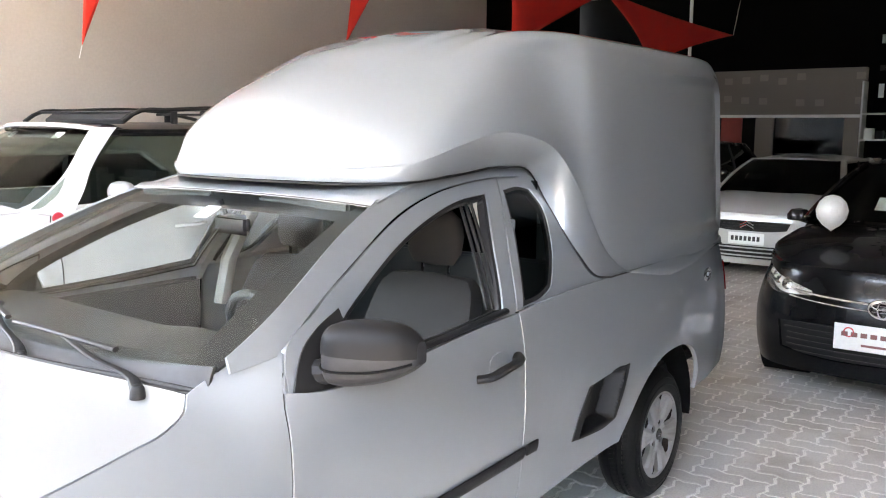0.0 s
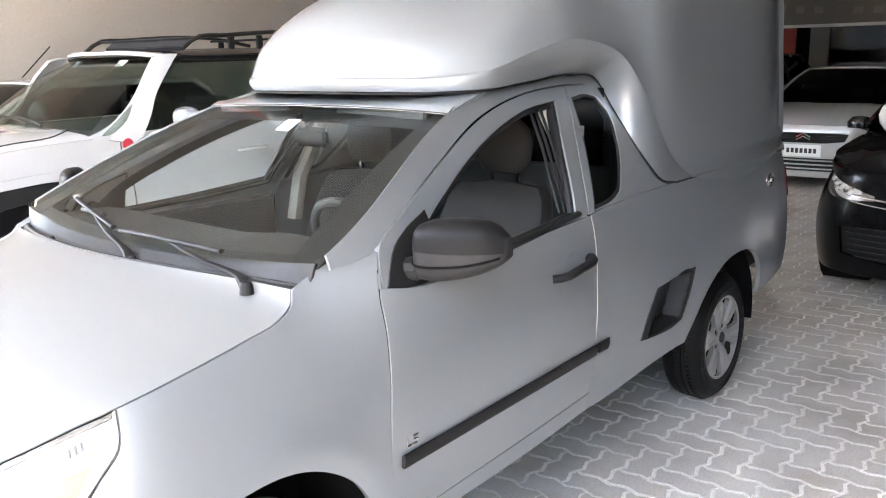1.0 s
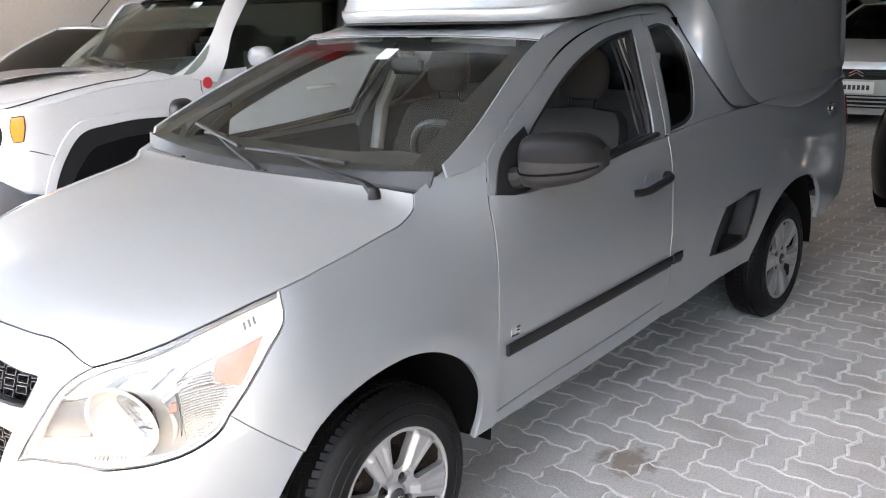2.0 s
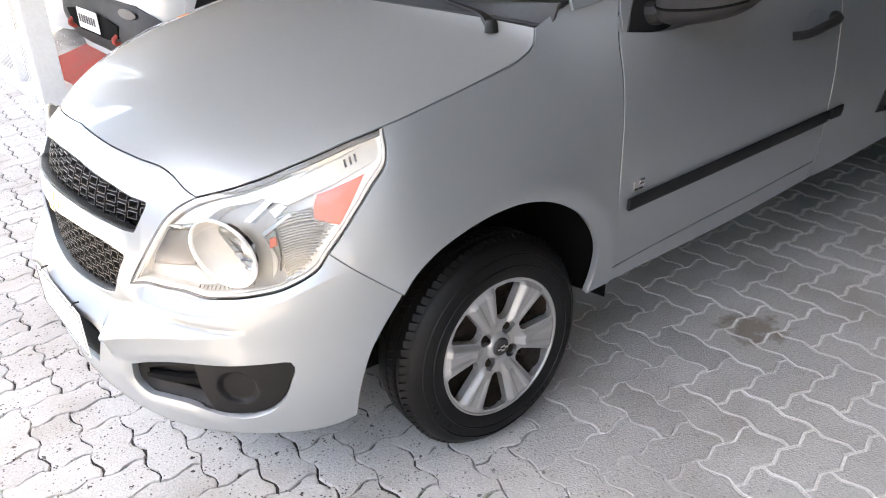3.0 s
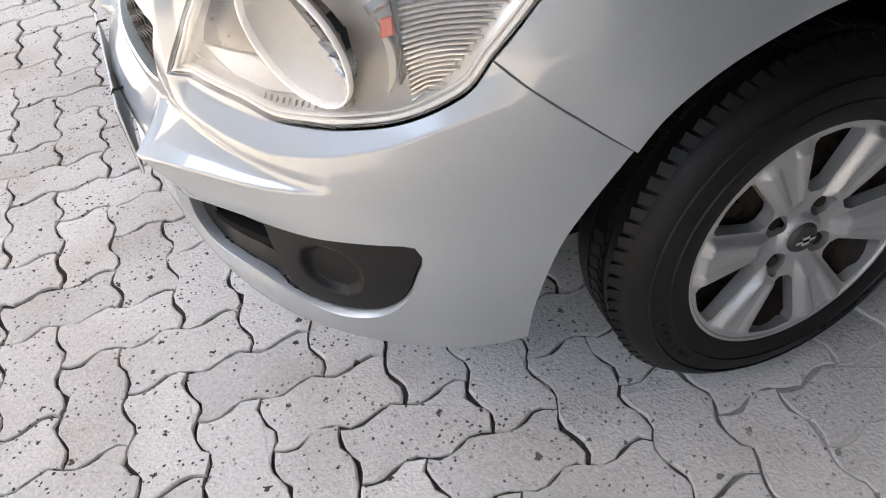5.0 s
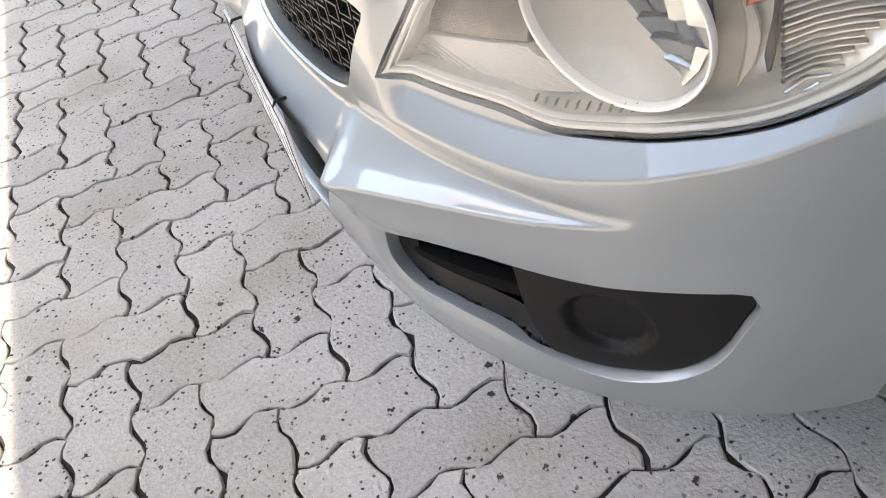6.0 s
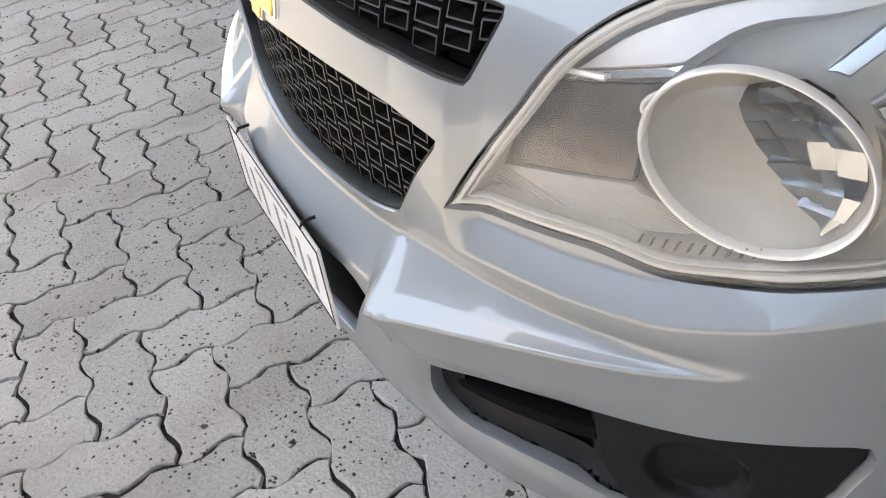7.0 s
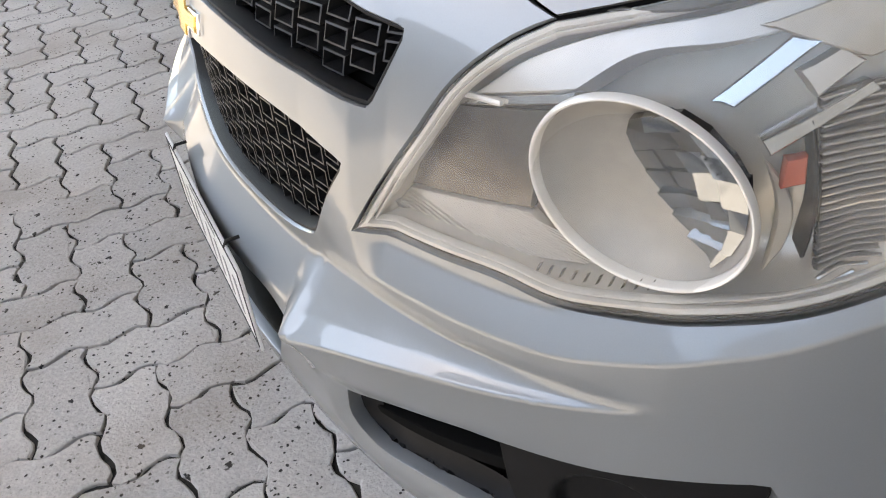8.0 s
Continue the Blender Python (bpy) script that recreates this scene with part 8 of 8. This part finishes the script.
# ---- fittings of the showroom ----
def fittings():
    # mezzanine front across the back: black above, a pale band with small squares, dark glazing below
    band = structure("mezzanine_band", (BACK - 0.2, -5.2, 1.99), (BACK, -1.28, 2.88), TILE_BEIGE, 0.01, "pale panelled mezzanine front")
    rnd = random.Random(8)
    for k in range(22):
        y, z = -5.05 + 0.36 * (k % 11), 2.20 + 0.42 * (k // 11) + rnd.uniform(-0.05, 0.05)
        if rnd.random() < 0.7:
            part("band_square", block((BACK, y, z), (BACK + 0.012, y + 0.16, z + 0.13), 0.003), BAND_SQUARE, band)
    structure("trim_band", (BACK - 0.05, -5.2, 1.93), (BACK + 0.03, -1.28, 1.99), WHITE_METAL, 0.005, "pale metal edge strip")
    for y0, y1 in ((-5.2, -5.0), (-3.30, -2.95), (-1.62, -1.28)):
        structure("pier", (BACK - 0.2, y0, -0.07), (BACK + 0.0, y1, 1.93), TILE_BEIGE, 0.01, "pale pier between the openings")
    structure("door_1", (BACK - 0.19, -4.05, 0.0), (BACK - 0.13, -3.62, 1.93), RED_PLASTIC, 0.01, "red panel in the doorway")
    structure("window_1", (BACK - 0.12, -2.95, 0.1), (BACK - 0.09, -1.62, 1.93), DARK_GLASS, 0.0, "dark glazed opening")
    # display shelf at the side of the back wall
    rack = thing("display_rack", "white display rack with small red and grey boxes", "shelf", (BACK + 0.2, -0.9, 0))
    for z in (0.4, 0.95, 1.5, 1.98):
        part("shelf_board", block((-0.2, -0.36, z), (0.2, 0.9, z + 0.03), 0.005), WHITE_METAL, rack)
    for y in (-0.36, 0.87):
        part("upright", block((-0.2, y, 0.0), (0.2, y + 0.03, 2.6), 0.005), WHITE_METAL, rack)
    for k in range(12):
        y = -0.30 + 0.19 * (k % 6)
        z = 1.53 if k < 6 else 0.98
        h = rnd.uniform(0.12, 0.34)
        bx = thing("box", "small carton on the display rack", "box", (BACK + 0.2, -0.9 + y, z), group="boxes on the rack")
        part("carton", block((-0.1, 0, 0), (0.1, rnd.uniform(0.10, 0.16), h), 0.006), rnd.choice([RED_PLASTIC, PAPER, GREY_PLASTIC, TILE_BEIGE]), bx)
    poster = thing("poster", "dark wall poster with red and white patches", "poster", (BACK + 0.02, -0.55, 2.9))
    part("poster_sheet", block((-0.01, -0.6, -0.75), (0.0, 1.2, 0.85), 0.003), BLACK_FASCIA, poster)
    for k in range(14):
        y, z = -0.5 + 0.28 * (k % 5), -0.6 + 0.5 * (k // 5)
        part("poster_patch", block((0.0, y, z), (0.008, y + rnd.uniform(0.08, 0.2), z + rnd.uniform(0.08, 0.3)), 0.002), rnd.choice([RED_PLASTIC, PAPER, GREY_PLASTIC]), poster)
    pole = thing("pole", "thin grey pole from floor to ceiling", "pole", (-14.5, -3.78, 0))
    part("tube", lathe([(0.03, 0.0), (0.03, TALL)], 16), WHITE_METAL, pole)
    part("foot_plate", lathe([(0.0, 0.012), (0.08, 0.012), (0.08, 0.0)], 20), WHITE_METAL, pole)

    # red stretched cloths under the ceiling
    def cloth(corners, sag, label, hollow):
        a, b, c = (np.array(p, float) for p in corners)
        n = 22
        verts, idx, faces = [], {}, []
        for i in range(n + 1):
            for j in range(n + 1 - i):
                u, v = i / n, j / n
                w = 1 - u - v
                p = a * w + b * u + c * v
                mid = (a + b + c) / 3
                pull = 27 * u * v * w
                edge = 4 * (u * v + v * w + w * u) * 0.30
                p = p + (mid - p) * edge * hollow * (1 - pull) + np.array([0, 0, -sag * pull])
                idx[i, j] = len(verts)
                verts.append(tuple(p))
        for i in range(n):
            for j in range(n - i):
                faces.append((idx[i, j], idx[i + 1, j], idx[i, j + 1]))
                if i + j < n - 1:
                    faces.append((idx[i + 1, j], idx[i + 1, j + 1], idx[i, j + 1]))
        base = thing("hanging_cloth", label, "fabric", tuple(a), group="red cloths under the ceiling")
        m = make("cloth", [tuple(np.array(v) - a) for v in verts], faces, RED_CLOTH, base, sharp=60)
        mod = m.modifiers.new("thickness", "SOLIDIFY")
        mod.thickness = 0.004
        for q in (a, b, c):
            out = (q - mid_of(a, b, c))
            up = np.array([q[0] + 0.15 * out[0], q[1] + 0.15 * out[1], TALL + 0.01])
            end = up if q[2] > 3.2 else q + out / np.linalg.norm(out) * 0.12
            part("cord", tube([tuple(q - a), tuple(end - a)], 0.004, 5), WHITE_METAL, base)
        return base

    def mid_of(*p):
        return sum(p) / len(p)

    cloth([(-3.45, -5.2, 2.40), (-3.60, -5.2, 4.45), (-4.40, -5.2, 4.45)], 0.0, "narrow red cloth pulled down to a point", 0.15)
    cloth([(-6.72, -5.0, 2.67), (-7.00, -5.0, 4.45), (-8.10, -5.0, 4.45)], 0.0, "narrow red cloth pulled down to a point", 0.15)
    cloth([(-8.83, -4.0, 2.75), (-13.4, -4.0, 4.45), (-8.6, -4.0, 4.45)], 0.1, "large red cloth stretched under the ceiling", 0.2)
    cloth([(-16.27, -3.6, 3.53), (-12.36, -3.6, 2.74), (-10.64, -3.6, 3.66)], 0.1, "red cloth pulled out to a long point", 0.42)

    # round lamps under the ceiling
    for lx, ly in LAMP_SPOTS:
        lamp = thing("ceiling_lamp", "round white ceiling lamp, lit", "lamp", (lx, ly, TALL), group="lamps under the ceiling")
        part("shell", lathe([(0.075, 0.005), (0.075, -0.03), (0.066, -0.034), (0.060, -0.02), (0.0, -0.02)], 28), WHITE_METAL, lamp)
        part("diffuser", lathe([(0.0, -0.024), (0.05, -0.026), (0.058, -0.022)], 28), LAMP_GLOW, lamp, "glowing diffuser")

    # balloon on the black car
    def balloon(at, r, mat, label):
        b = thing("balloon", label, "balloon", at)
        part("skin", lathe([(0.0, r * 1.08), (r * 0.45, r * 0.97), (r * 0.82, r * 0.6), (r, 0.08 * r), (r * 0.9, -0.45 * r), (r * 0.55, -0.92 * r), (r * 0.16, -1.18 * r), (0.03 * r, -1.25 * r)], 32), mat, b)
        part("knot", lathe([(0.0, -1.22 * r), (0.08 * r, -1.3 * r), (0.0, -1.33 * r)], 10), mat, b)
        return b

    balloon((-5.05, 0.940, 1.155), 0.100, BALLOON_WHITE, "white balloon on the bonnet of the black car")
    balloon((-1.2, -5.15, 1.22), 0.13, BALLOON_RED, "red balloon on the bonnet of a white car")
    balloon((-1.05, -5.05, 1.02), 0.08, BALLOON_WHITE, "small white balloon beside a red one")

    # white gate at the front: post, frame and wire mesh
    gate = thing("gate", "white steel gate with a square post and wire mesh", "gate", (-0.05, -3.80, 0))
    part("post", block((-0.10, -0.10, 0.0), (0.06, 0.06, 2.4), 0.006), WHITE_METAL, gate, "white square post")
    part("rail", block((0.02, -3.2, 0.02), (0.08, -0.10, 0.10), 0.005), WHITE_METAL, gate, "white bottom rail")
    part("rail", block((0.02, -3.2, 2.2), (0.08, -0.10, 2.28), 0.005), WHITE_METAL, gate, "white top rail")
    for y in (-0.42, -1.25, -2.1, -3.0):
        part("stile", block((0.02, y - 0.05, 0.10), (0.08, y, 2.2), 0.004), WHITE_METAL, gate, "white upright")
    for k in range(64):
        y = -0.13 - 0.047 * k
        part("mesh_wire", tube([(0.05, y, 0.1), (0.05, y, 2.2)], 0.0028, 4), WHITE_METAL, gate)
    for k in range(13):
        z = 0.25 + 0.16 * k
        part("mesh_wire", tube([(0.05, -3.15, z), (0.05, -0.10, z)], 0.0028, 4), WHITE_METAL, gate)
    ramp_ob = thing("kerb_ramp", "red plastic kerb ramp on the pavement", "ramp", (-0.58, -4.65, 0))
    v = [(-0.26, -0.42, 0), (0.26, -0.42, 0), (0.26, 0.42, 0), (-0.26, 0.42, 0), (-0.26, -0.42, 0.13), (-0.18, -0.42, 0.13), (-0.18, 0.42, 0.13), (-0.26, 0.42, 0.13), (0.26, -0.42, 0.02), (0.26, 0.42, 0.02)]
    fcs = [(0, 1, 2, 3)[::-1], (4, 5, 6, 7), (5, 8, 9, 6), (1, 2, 9, 8), (0, 3, 7, 4), (0, 4, 5, 8, 1)[::-1], (3, 2, 9, 6, 7)]
    make("wedge", v, fcs, RED_PLASTIC, ramp_ob, smooth=False)


BAND_SQUARE = material("band_square", (0.27, 0.24, 0.205), 0.6, vary=0.1)
fittings()
